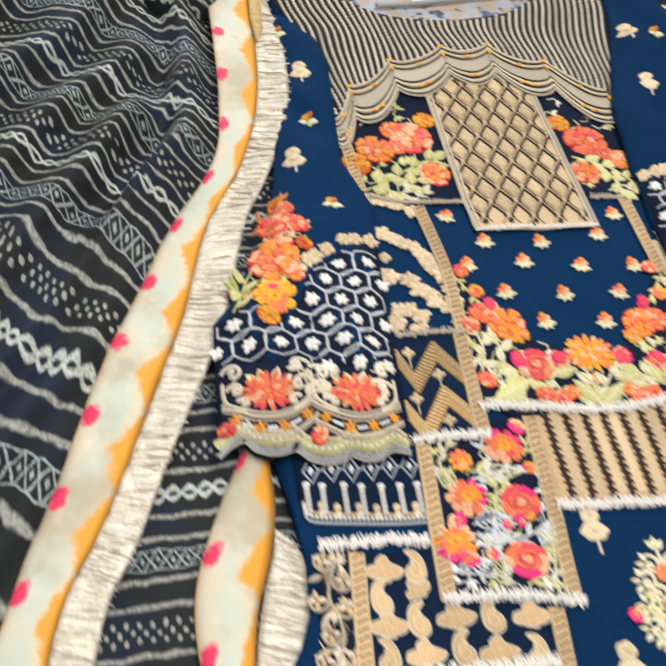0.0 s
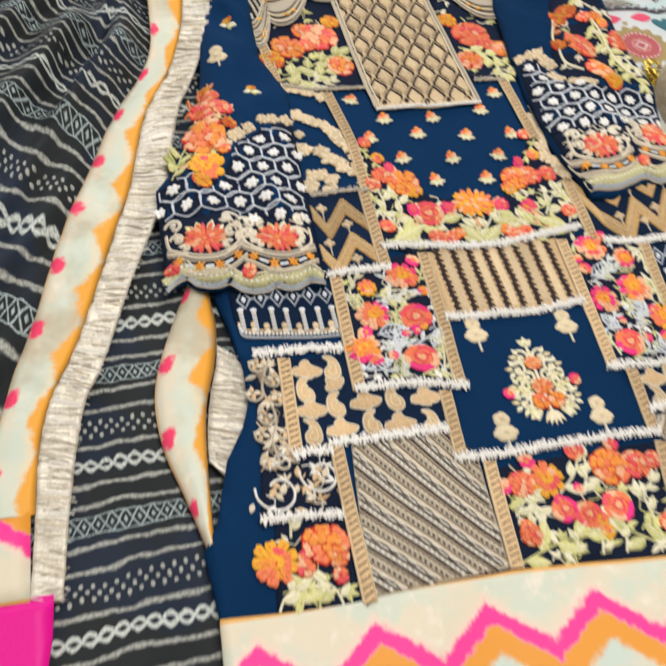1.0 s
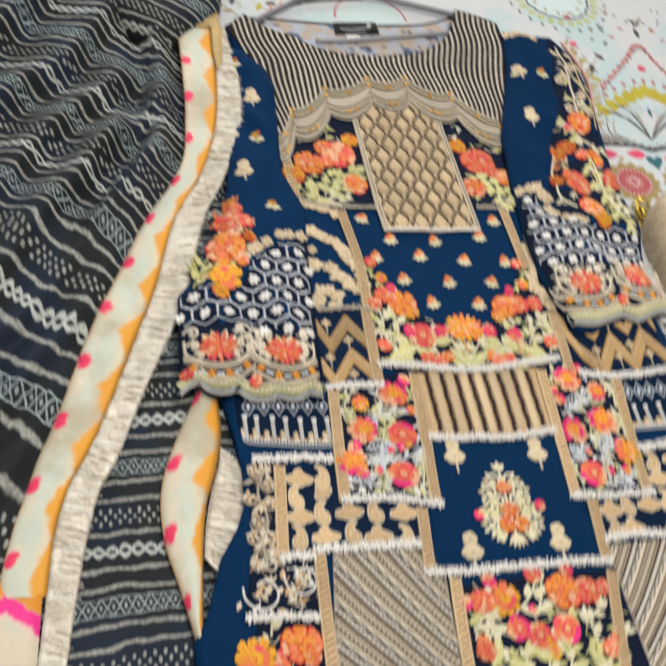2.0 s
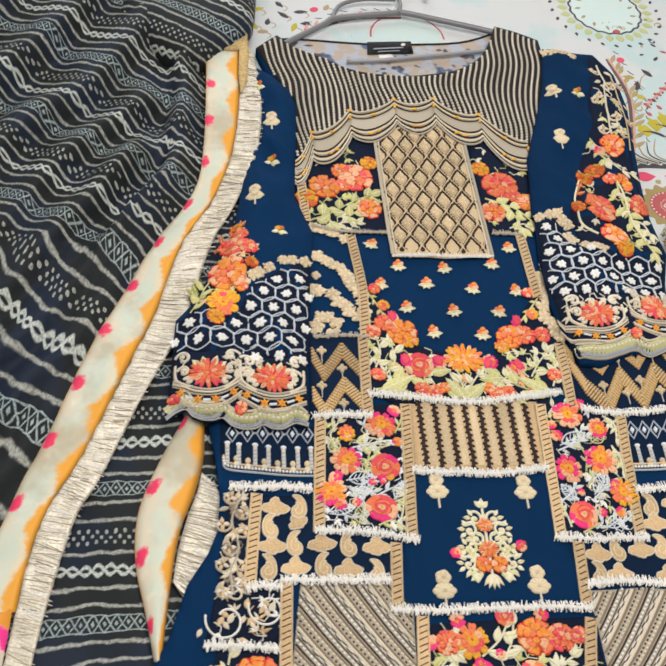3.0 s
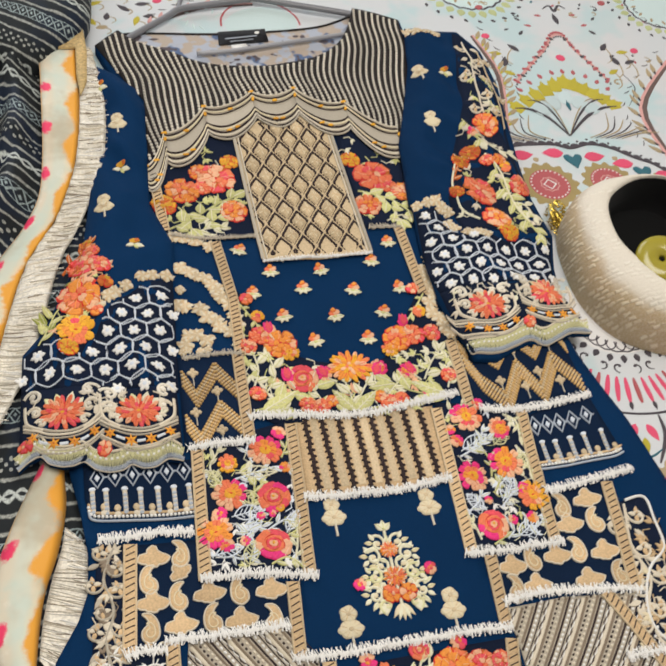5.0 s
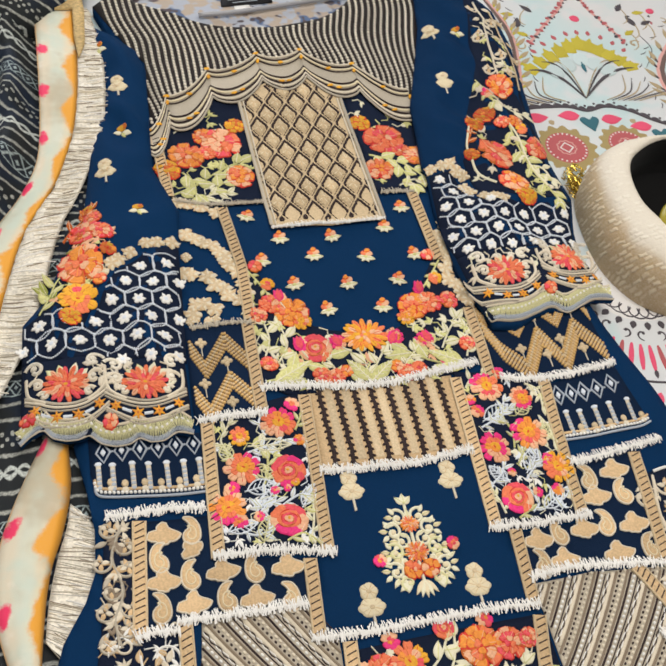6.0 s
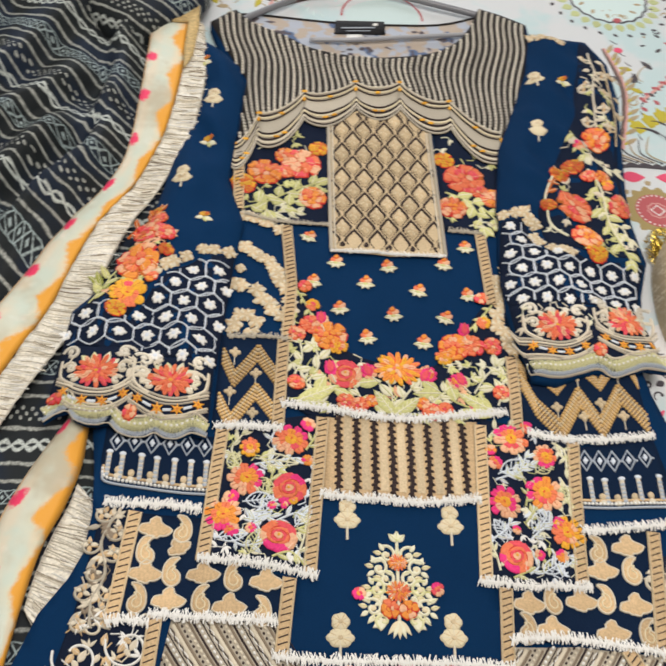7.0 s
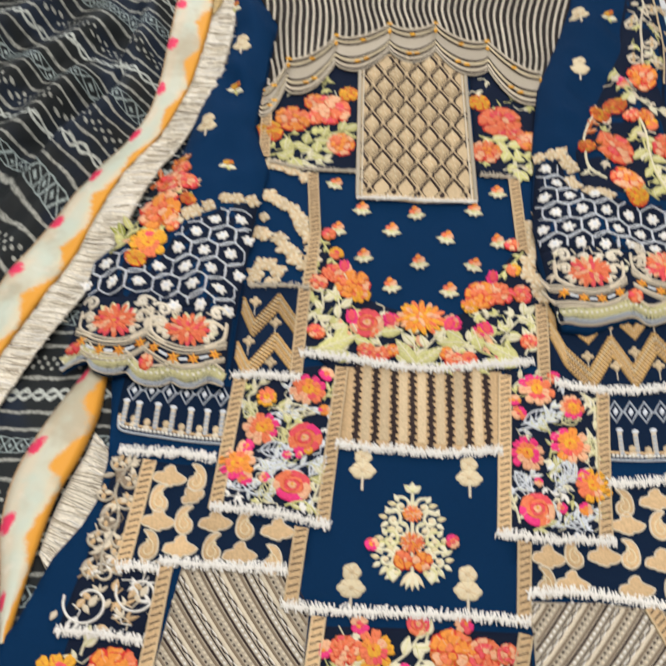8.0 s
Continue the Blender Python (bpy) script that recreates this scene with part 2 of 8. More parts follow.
class Stitch:
    """Collects raised thread shapes on a surface and turns them into one mesh."""

    def __init__(self, zf, lift=0.0):
        self.v, self.f, self.m, self.mats, self.zf, self.lift = [], [], [], [], zf, lift

    def mat(self, m):
        if m not in self.mats:
            self.mats.append(m)
        return self.mats.index(m)

    def vert(self, x, y, h):
        self.v.append((x, y, self.zf(x, y) + self.lift + h))
        return len(self.v) - 1

    def blob(self, pts, mat, h=0.0012, base=0.0, inset=0.62, rays=()):
        """A padded satin-stitch shape from a closed outline; rays: further threads that alternate round its flank."""
        n, k = len(pts), self.mat(mat)
        cx, cy = sum(p[0] for p in pts) / n, sum(p[1] for p in pts) / n
        lo = [self.vert(x, y, base - 0.0006) for x, y in pts]
        mid = [self.vert(cx + (x - cx) * 0.9, cy + (y - cy) * 0.9, base + h * 0.65) for x, y in pts]
        top = [self.vert(cx + (x - cx) * inset, cy + (y - cy) * inset, base + h) for x, y in pts]
        for i in range(n):
            j = (i + 1) % n
            self.f += [(lo[i], lo[j], mid[j], mid[i]), (mid[i], mid[j], top[j], top[i])]
        self.f.append(tuple(top))
        turn = [self.mat(m) for m in rays] or [k]
        for i in range(n):
            self.m += [turn[i % len(turn)]] * 2
        self.m.append(k)

    def oval(self, c, a, b, ang, mat, h=0.0012, base=0.0, n=10, point=0.0, jag=0.0):
        """point > 0 draws the far end out to a tip."""
        pts, ca, sa = [], math.cos(ang), math.sin(ang)
        for i in range(n):
            t = 2 * math.pi * i / n
            x, y = a * math.cos(t), b * math.sin(t)
            if point:
                y *= 1 - point * max(0.0, math.cos(t)) ** 2
            k = 1 + jag * (random.random() - 0.5)
            pts.append((c[0] + (x * ca - y * sa) * k, c[1] + (x * sa + y * ca) * k))
        self.blob(pts, mat, h, base)

    def cord(self, pts, w, mat, h=0.0011, base=0.0, taper=False):
        """A rounded cord along a line; w is its full width."""
        if len(pts) < 2:
            return
        k, rows, n = self.mat(mat), [], len(pts)
        for i, (x, y) in enumerate(pts):
            x0, y0 = pts[max(0, i - 1)]
            x1, y1 = pts[min(n - 1, i + 1)]
            d = math.hypot(x1 - x0, y1 - y0) or 1e-9
            s = w / 2 * ((0.25 + 0.75 * math.sin(math.pi * (i + 0.5) / n)) if taper else 1)
            ox, oy = -(y1 - y0) / d * s, (x1 - x0) / d * s
            rows.append((self.vert(x + ox, y + oy, base - 0.0005), self.vert(x + ox * 0.6, y + oy * 0.6, base + h * 0.8), self.vert(x, y, base + h), self.vert(x - ox * 0.6, y - oy * 0.6, base + h * 0.8), self.vert(x - ox, y - oy, base - 0.0005)))
        for a, b in zip(rows, rows[1:]):
            for q in range(4):
                self.f.append((a[q + 1], a[q], b[q], b[q + 1]))
                self.m.append(k)

    def bead(self, pts, w, gap, mat, h=0.0013, base=0.0, fill=0.46):
        """A row of short padded stitches along a line."""
        acc = 0.0
        for (x0, y0), (x1, y1) in zip(pts, pts[1:]):
            d = math.hypot(x1 - x0, y1 - y0)
            while acc < d and d > 0:
                t = acc / d
                self.oval((x0 + (x1 - x0) * t, y0 + (y1 - y0) * t), gap * fill, w / 2, math.atan2(y1 - y0, x1 - x0), mat, h, base, 6)
                acc += gap
            acc -= d

    def make(self, name, parent, label=""):
        me = bpy.data.meshes.new(name)
        me.from_pydata(self.v, [], self.f)
        for m in self.mats:
            me.materials.append(m)
        me.polygons.foreach_set("material_index", self.m)
        me.polygons.foreach_set("use_smooth", [True] * len(self.f))
        me.update()
        return link(name, me, parent, label)


def at(c, r, ang):
    return (c[0] + r * math.cos(ang), c[1] + r * math.sin(ang))


def lerp(a, b, t):
    return (a[0] + (b[0] - a[0]) * t, a[1] + (b[1] - a[1]) * t)


def line(a, b, n=12):
    return [lerp(a, b, i / n) for i in range(n + 1)]


def clip(pts, poly):
    """The runs of a line that lie inside an outline."""
    runs, cur = [], []
    for p in pts:
        if inside(p, poly):
            cur.append(p)
        else:
            if len(cur) > 1:
                runs.append(cur)
            cur = []
    return runs + ([cur] if len(cur) > 1 else [])


def flower(parent, c, r, zf, mats=(CORAL, SALMON, AMBER), petals=8, lift=0.0016, name="flower", label=""):
    """An embroidered blossom: a rose, a peony with one pink flank, or an open ruffled bloom, by its threads."""
    st = Stitch(zf, lift)
    spin, flank = random.random() * 6.283, random.random() * 6.283
    squash, tilt = random.uniform(0.84, 1.0), random.random() * 3

    def put(q, a):
        x, y = q * math.cos(a), q * math.sin(a)
        u, v = x * math.cos(tilt) + y * math.sin(tilt), (-x * math.sin(tilt) + y * math.cos(tilt)) * squash
        return (c[0] + u * math.cos(tilt) - v * math.sin(tilt), c[1] + u * math.sin(tilt) + v * math.cos(tilt))

    def petal(a, d, rad, wide, mat, base, notch=0.12):
        """A fan-shaped petal with a cleft, ruffled tip."""
        o, pts = put(d, a), []
        for i in range(12):
            t = i * 2 * math.pi / 12
            k = rad * (1 - notch * max(0.0, math.cos(t)) ** 8 * 2 + random.uniform(-0.10, 0.10))
            x, y = k * math.cos(t), k * wide * math.sin(t) * (1 + 0.35 * math.cos(t))
            pts.append((o[0] + x * math.cos(a) - y * math.sin(a), o[1] + x * math.sin(a) + y * math.cos(a)))
        st.blob(pts, mat, 0.0006, base, 0.72)

    def thread(a, q0, q1, w, mat, base, bend=0.0):
        st.cord([put(q0, a), put((q0 + q1) / 2, a + bend * 0.6), put(q1, a + bend)], w, mat, 0.0004, base, True)

    small = r < 0.010
    if mats[0] is ROSE and not small:
        for i in range(7):
            a = spin + i * 0.898
            petal(a, r * 0.58, r * 0.42, 1.05, (ROSE, CORAL, SALMON)[i % 3] if random.random() < 0.75 else PINK, 0.0002 * (i % 2), 0.05)
        for k, (q, m) in enumerate(((0.62, CORAL), (0.44, ROSE), (0.26, SALMON))):
            st.blob([put(r * q * random.uniform(0.9, 1.1), spin + k + i * 0.571) for i in range(11)], m, 0.0005, 0.0006 + 0.0003 * k, 0.75)
            for i in range(3):
                a0 = spin + k * 0.8 + i * 2.094
                st.cord([put(r * q * (1.0 - 0.05 * j), a0 + 0.30 * j) for j in range(5)], r * 0.075, DEEP if i != 1 else RUST, 0.0004, 0.0009 + 0.0003 * k, True)
        st.oval(put(r * 0.05, spin), r * 0.10, r * 0.08, spin, AMBER, 0.0005, 0.0016, 7)
    elif mats[2] is PINK or mats[0] is PINK or mats[0] is AMBER:
        rings = ((9, 0.66, 0.37, 0.62), (7, 0.40, 0.31, 0.75), (5, 0.17, 0.20, 0.9)) if not small else ((6, 0.52, 0.48, 0.75), (3, 0.18, 0.24, 1.0))
        for k, (n, d, rad, wide) in enumerate(rings):
            for i in range(n):
                a = spin + k * 0.35 + (i + random.uniform(-0.12, 0.12)) * 2 * math.pi / n
                side = math.cos(a - flank) + random.uniform(-0.5, 0.5)
                if k == 0:
                    m = (PINK if mats[0] is not AMBER else CORAL) if side > 0.45 else (mats[0] if side > -0.4 else SALMON if mats[0] is not AMBER else AMBER)
                elif k == 1:
                    m = random.choice((ORANGE, CORAL)) if side > 0.1 else random.choice((mats[0], CORAL, SALMON, ROSE))
                else:
                    m = random.choice((AMBER, ORANGE, AMBER))
                petal(a, r * d * random.uniform(0.92, 1.08), r * rad, wide, m, 0.0002 + 0.0004 * k + 0.0001 * (i % 2))
                if not small and k < 2:
                    thread(a, r * (d - 0.2), r * (d + 0.18), r * 0.05, DEEP if i % 2 else RUST, 0.0007 + 0.0004 * k, random.uniform(-0.15, 0.15))
        if not small:
            st.oval(put(r * 0.06, flank), r * 0.11, r * 0.05, spin, DEEP, 0.0004, 0.0016, 6)
    else:
        rings = ((7, 0.64, 0.36, 0.95), (5, 0.40, 0.32, 1.0), (3, 0.17, 0.22, 1.05)) if not small else ((5, 0.52, 0.46, 0.95), (2, 0.16, 0.26, 1.0))
        st.blob([put(r * 0.60, i * 0.524) for i in range(12)], DEEP, 0.0002, 0, 0.7)
        for k, (n, d, rad, wide) in enumerate(rings):
            for i in range(n):
                a = spin + k * 0.5 + (i + random.uniform(-0.14, 0.14)) * 2 * math.pi / n
                q, up_by = r * d * random.uniform(0.92, 1.06), 0.0003 + 0.0006 * k + 0.0001 * (i % 2)
                petal(a, q, r * rad * 1.06, wide, DEEP if random.random() < 0.65 else RUST, up_by, 0.12)
                petal(a, q + r * 0.03, r * rad * 0.90, wide * 0.94, random.choice((mats[0], mats[0], mats[2], mats[1])), up_by + 0.0003, 0.14)
                if not small and k < 2:
                    for t in (-0.16, 0.14):
                        thread(a + t, r * (d - 0.10), r * (d + rad * 0.75), r * 0.05, mats[1] if t < 0 else mats[0], up_by + 0.0008, t)
        st.oval(put(r * 0.03, spin), r * 0.10, r * 0.07, spin, DEEP if mats[0] is not MUSTARD else RUST, 0.0004, 0.0022, 7)
    return st.make(name, parent, label)


def mum(parent, c, r, zf, tones=(CORAL, SALMON, ORANGE), lift=0.0022, tall=0.86, label=""):
    """A spiky chrysanthemum of narrow looped petals in three rings."""
    st = Stitch(zf, lift)
    st.blob([at(c, r * 0.55, i * 0.524) for i in range(12)], DEEP, 0.0002, 0, 0.7)
    for k, (n, q, ln, w) in enumerate(((17, 0.74, 0.46, 0.22), (14, 0.55, 0.44, 0.21), (10, 0.33, 0.36, 0.19), (5, 0.12, 0.26, 0.17))):
        for i in range(n):
            a = (i + random.uniform(-0.2, 0.2)) * 2 * math.pi / n + k * 0.2
            o = (c[0] + r * q * math.cos(a), c[1] + r * q * tall * math.sin(a))
            st.oval(o, r * ln * 0.5 * random.uniform(0.85, 1.15), r * w * 0.5, a + random.uniform(-0.2, 0.2), random.choice(tones), 0.0006, 0.0003 * k, 9)
            if k < 2:
                st.cord([at(o, -r * ln * 0.3, a), at(o, r * ln * 0.28, a)], r * 0.045, (DEEP, tones[0], RUST)[i % 3], 0.0003, 0.0005 + 0.0003 * k, True)
    st.oval(c, r * 0.10, r * 0.08, 0, AMBER, 0.0006, 0.0011, 7)
    return st.make("flower", parent, label)


def veined_leaf(parent, c, length, w, ang, zf, mat, lift=0.0026):
    """An open leaf drawn in thin cord: outline, midrib and slanting veins."""
    st = Stitch(zf, lift)
    a, b = at(c, -length / 2, ang), at(c, length / 2, ang)
    n = ang + math.pi / 2
    for sd in (-1, 1):
        st.cord([at(lerp(a, b, t / 8), sd * w / 2 * math.sin(math.pi * (t / 8) ** 0.85), n) for t in range(9)], 0.0015, mat, 0.0008)
        for t in (0.2, 0.36, 0.52, 0.68):
            p = lerp(a, b, t)
            st.cord([p, at(p, w * 0.52 * math.sin(math.pi * t) / 0.8, ang + sd * 0.9)], 0.0011, mat, 0.0006)
    st.cord(line(at(a, -length * 0.12, ang + 0.3), b, 5), 0.0013, mat, 0.0008)
    return st.make("veined_leaf", parent)


def leaf_into(st, c, length, w, ang, mat, rib=None, base=0.0):
    a, b = at(c, -length / 2, ang), at(c, length / 2, ang)
    pts, s = [], (math.cos(ang + math.pi / 2), math.sin(ang + math.pi / 2))
    for side, seq in ((1, range(0, 6)), (-1, range(6, 0, -1))):
        for i in seq:
            t = i / 6
            k = w / 2 * math.sin(math.pi * t ** 0.8) * side
            p = lerp(a, b, t)
            pts.append((p[0] + s[0] * k, p[1] + s[1] * k))
    st.blob(pts, mat, 0.0007, base)
    if rib:
        st.cord(line(a, lerp(a, b, 0.9), 4), w * 0.1, rib, 0.0005, base + 0.0009)


def sprig(parent, pts, zf, mat=LEAF, rib=IVORY, size=0.016, every=0.012, name="leaf_sprig", lift=0.0012, stem=None, wide=0.5):
    """A curved stem with leaves to both sides."""
    st = Stitch(zf, lift)
    c = smooth(pts, 6)
    st.cord(c, 0.0022, stem or mat, 0.0009)
    acc, side = every * 0.5, 1
    for p, q in zip(c, c[1:]):
        acc += math.hypot(q[0] - p[0], q[1] - p[1])
        if acc >= every:
            acc, side = 0.0, -side
            a = math.atan2(q[1] - p[1], q[0] - p[0]) + side * random.uniform(0.6, 0.95)
            ln = size * random.uniform(0.75, 1.15)
            leaf_into(st, at(q, ln * 0.55, a), ln, ln * wide, a, mat, rib, 0.0004)
    a = math.atan2(c[-1][1] - c[-2][1], c[-1][0] - c[-2][0])
    leaf_into(st, at(c[-1], size * 0.4, a), size, size * wide, a, mat, rib, 0.0004)
    return st.make(name, parent)


def spiral(c, r, a0, turns, flip=1, n=18):
    return [at(c, r * (1 - 0.82 * i / n), a0 + flip * turns * 2 * math.pi * i / n) for i in range(n + 1)]


def fringe(parent, pts, zf, lift=0.002, tall=0.009, mat=WHITE, gap=0.0016, name="fringe_trim", label="", side=0.5, lean=0.0):
    """Cut-thread trim: a cord with short uneven upright tufts across it."""
    st = Stitch(zf, lift)
    st.cord([(x, y + random.uniform(-1, 1) * 0.0006) for x, y in pts], 0.0022, mat, 0.0016)
    acc = 0.0
    for p, q in zip(pts, pts[1:]):
        d = math.hypot(q[0] - p[0], q[1] - p[1])
        a = math.atan2(q[1] - p[1], q[0] - p[0]) + math.pi / 2 + lean
        while acc < d:
            c = lerp(p, q, acc / d)
            up = tall * side * random.uniform(0.3, 1.35)
            dn = tall * (1 - side) * random.uniform(0.3, 1.35)
            w = random.uniform(0.0006, 0.0012)
            b = a + random.uniform(-0.6, 0.6)
            k = st.mat(mat)
            e0, e1, e2 = at(c, -dn, b), at(c, 0.0, b), at(c, up, b)
            tx, ty = math.cos(b + math.pi / 2) * w / 2, math.sin(b + math.pi / 2) * w / 2
            h0, h2 = random.uniform(0.0, 0.0015), random.uniform(0.0003, 0.002)
            ids = []
            for e, h in ((e0, h0), (e1, 0.0028), (e2, h2)):
                ids += [st.vert(e[0] + tx, e[1] + ty, h), st.vert(e[0] - tx, e[1] - ty, h)]
            st.f += [(ids[0], ids[1], ids[3], ids[2]), (ids[2], ids[3], ids[5], ids[4])]
            st.m += [k, k]
            acc += gap * random.uniform(0.6, 1.3)
        acc -= d
    return st.make(name, parent, label)


def tape(parent, a, b, zf, w=0.011, lift=0.0012, slant=0.45, pitch=0.0060, mat=TAN, tick=BROWN):
    """Tan ladder-stitch tape: flat band, raised edges and slanted dark stitches."""
    st = Stitch(zf, lift)
    n = max(4, int(math.hypot(b[0] - a[0], b[1] - a[1]) / 0.012))
    st.cord(line(a, b, n), w, mat, 0.0009)
    d = math.hypot(b[0] - a[0], b[1] - a[1])
    ux, uy = (b[0] - a[0]) / d, (b[1] - a[1]) / d
    for s in (-1, 1):
        st.cord([(p[0] - uy * w * 0.46 * s, p[1] + ux * w * 0.46 * s) for p in line(a, b, n)], 0.0018, BEIGE, 0.0013)
    k = pitch * 0.5
    while k < d:
        c = (a[0] + ux * k, a[1] + uy * k)
        ang = math.atan2(uy, ux) + math.pi / 2 + slant + random.uniform(-0.08, 0.08)
        st.cord(line(at(c, -w * 0.38, ang), at(c, w * 0.38, ang), 2), 0.0014, tick, 0.0006, 0.0008)
        k += pitch * random.uniform(0.9, 1.1)
    return st.make("ladder_tape", parent)


def filler(parent, poly, zf, taken, count, mats=(IVORY, LEAF, IVORY, OLIVE), size=0.011, lift=0.0012, slim=0.4):
    """Small leaf clusters scattered in the ground left between the blossoms."""
    xs, ys = [p[0] for p in poly], [p[1] for p in poly]
    put, tries = 0, 0
    while put < count and tries < count * 30:
        tries += 1
        c = (random.uniform(min(xs), max(xs)), random.uniform(min(ys), max(ys)))
        if not inside(c, poly) or gap_to(c[0], c[1], poly, 0.006) < 0.006:
            continue
        if any(math.hypot(c[0] - x, c[1] - y) < r * 0.85 for x, y, r in taken):
            continue
        st, a, m = Stitch(zf, lift + random.uniform(0.0, 0.0006)), random.random() * 6.283, random.choice(mats)
        for k in range(random.choice((2, 3, 3))):
            ln = size * random.uniform(0.6, 1.2)
            b = a + (k - 1) * 0.8
            leaf_into(st, at(c, ln * 0.5, b), ln, ln * slim * random.uniform(0.75, 1.25), b, m, None)
        bend = random.choice((-0.6, 0.6))
        st.cord([c, at(c, size * 0.5, a + 3.14 - bend * 0.3), at(c, size * 1.1, a + 3.14 + bend)], 0.0012, m, 0.0006)
        st.make("filler_sprig", parent)
        put += 1
    taken.clear()

# ---- room and bed ----


def plaster(name, c):
    return cloth(name, c, rough=0.9, grain=60, amt=0.05, coarse=2, bump=0.1, sheen=0.0)


def box_part(name, lo, hi, mat, parent=None, bev=0.004):
    bm = bmesh.new()
    bmesh.ops.create_cube(bm, size=1)
    for v in bm.verts:
        for i in range(3):
            v.co[i] = lo[i] if v.co[i] < 0 else hi[i]
    if bev:
        bmesh.ops.bevel(bm, geom=bm.edges[:], offset=bev, segments=3, affect="EDGES", profile=0.5)
    me = bpy.data.meshes.new(name)
    bm.to_mesh(me)
    bm.free()
    me.materials.append(mat)
    return link(name, me, parent)


WALL, FLOORM = plaster("white_wall_paint", (0.78, 0.76, 0.72)), plaster("floor_screed", (0.42, 0.38, 0.33))
tagged(box_part("floor", (-2.6, -2.6, -0.66), (2.6, 2.3, -0.56), FLOORM, bev=0), "pale plain floor round the bed", "floor", kind="structure")
tagged(box_part("ceiling", (-2.6, -2.6, 2.1), (2.6, 2.3, 2.2), WALL, bev=0), "plain white painted ceiling", "ceiling", kind="structure")
for nm, lo, hi in (("wall_west", (-2.6, -2.6, -0.56), (-2.5, 2.3, 2.1)), ("wall_east", (2.5, -2.6, -0.56), (2.6, 2.3, 2.1)), ("wall_south", (-2.5, -2.6, -0.56), (2.5, -2.5, 2.1))):
    tagged(box_part(nm, lo, hi, WALL, bev=0), "plain white painted wall", "wall", kind="structure")
# The opening is unseen, made to hold the added north area light.
wall_n = tagged(new("wall_north"), "plain white painted wall with an assumed wide window opening", "wall", kind="structure")
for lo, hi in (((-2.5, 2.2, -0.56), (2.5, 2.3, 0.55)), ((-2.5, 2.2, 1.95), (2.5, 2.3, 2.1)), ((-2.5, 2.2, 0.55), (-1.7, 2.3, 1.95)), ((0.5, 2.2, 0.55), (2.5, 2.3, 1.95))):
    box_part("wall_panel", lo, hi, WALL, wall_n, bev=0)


def sheet_material():
    m, n, l, b = node_mat("printed_cotton_sheet")
    g = Graph(m.node_tree)
    co = g.coord()
    blot = g.step(g.noise(co, 9, 3, 0.6), 0.5, 0.62)
    warm = g.step(g.noise(co, 4, 2), 0.52, 0.7)
    base = g.mix(blot, (0.635, 0.655, 0.67), (0.505, 0.645, 0.66))
    base = g.mix(g.math("MULTIPLY", warm, 0.35), base, (0.70, 0.65, 0.63))
    fine = g.noise(co, 900, 2)
    l.new(g.mix(g.math("MULTIPLY", fine, 0.16), base, (0.62, 0.62, 0.62)), b.inputs["Base Color"])
    bp = n.new("ShaderNodeBump")
    bp.inputs["Strength"].default_value, bp.inputs["Distance"].default_value = 0.2, 0.001
    l.new(fine, bp.inputs["Height"])
    l.new(bp.outputs[0], b.inputs["Normal"])
    b.inputs["Roughness"].default_value = 0.85
    b.inputs["Sheen Weight"].default_value = 0.15
    return m


SHEET = sheet_material()
bed = thing("bed", "low bed made up with a white cotton sheet printed with mandalas", "bed", at=(0, 0, 0))
box_part("bed_base", (-1.12, -1.28, -0.56), (1.1, 0.93, -0.28), cloth("wood_base", (0.2, 0.12, 0.07), grain=80), bed, 0.01)
box_part("mattress", (-1.1, -1.26, -0.279), (1.08, 0.91, -0.036), cloth("mattress_ticking", (0.7, 0.68, 0.64)), bed, 0.03)
bed_sheet = sheet("bed_sheet", [(-1.13, -1.29), (1.11, -1.29), (1.11, 0.94), (-1.13, 0.94)], bed_z, SHEET, None, 0.0, 0.03, 0.22)
tagged(bed_sheet, "white cotton bed sheet printed with mustard, pink and grey flowers", "bed sheet")

# ---- scarf ----


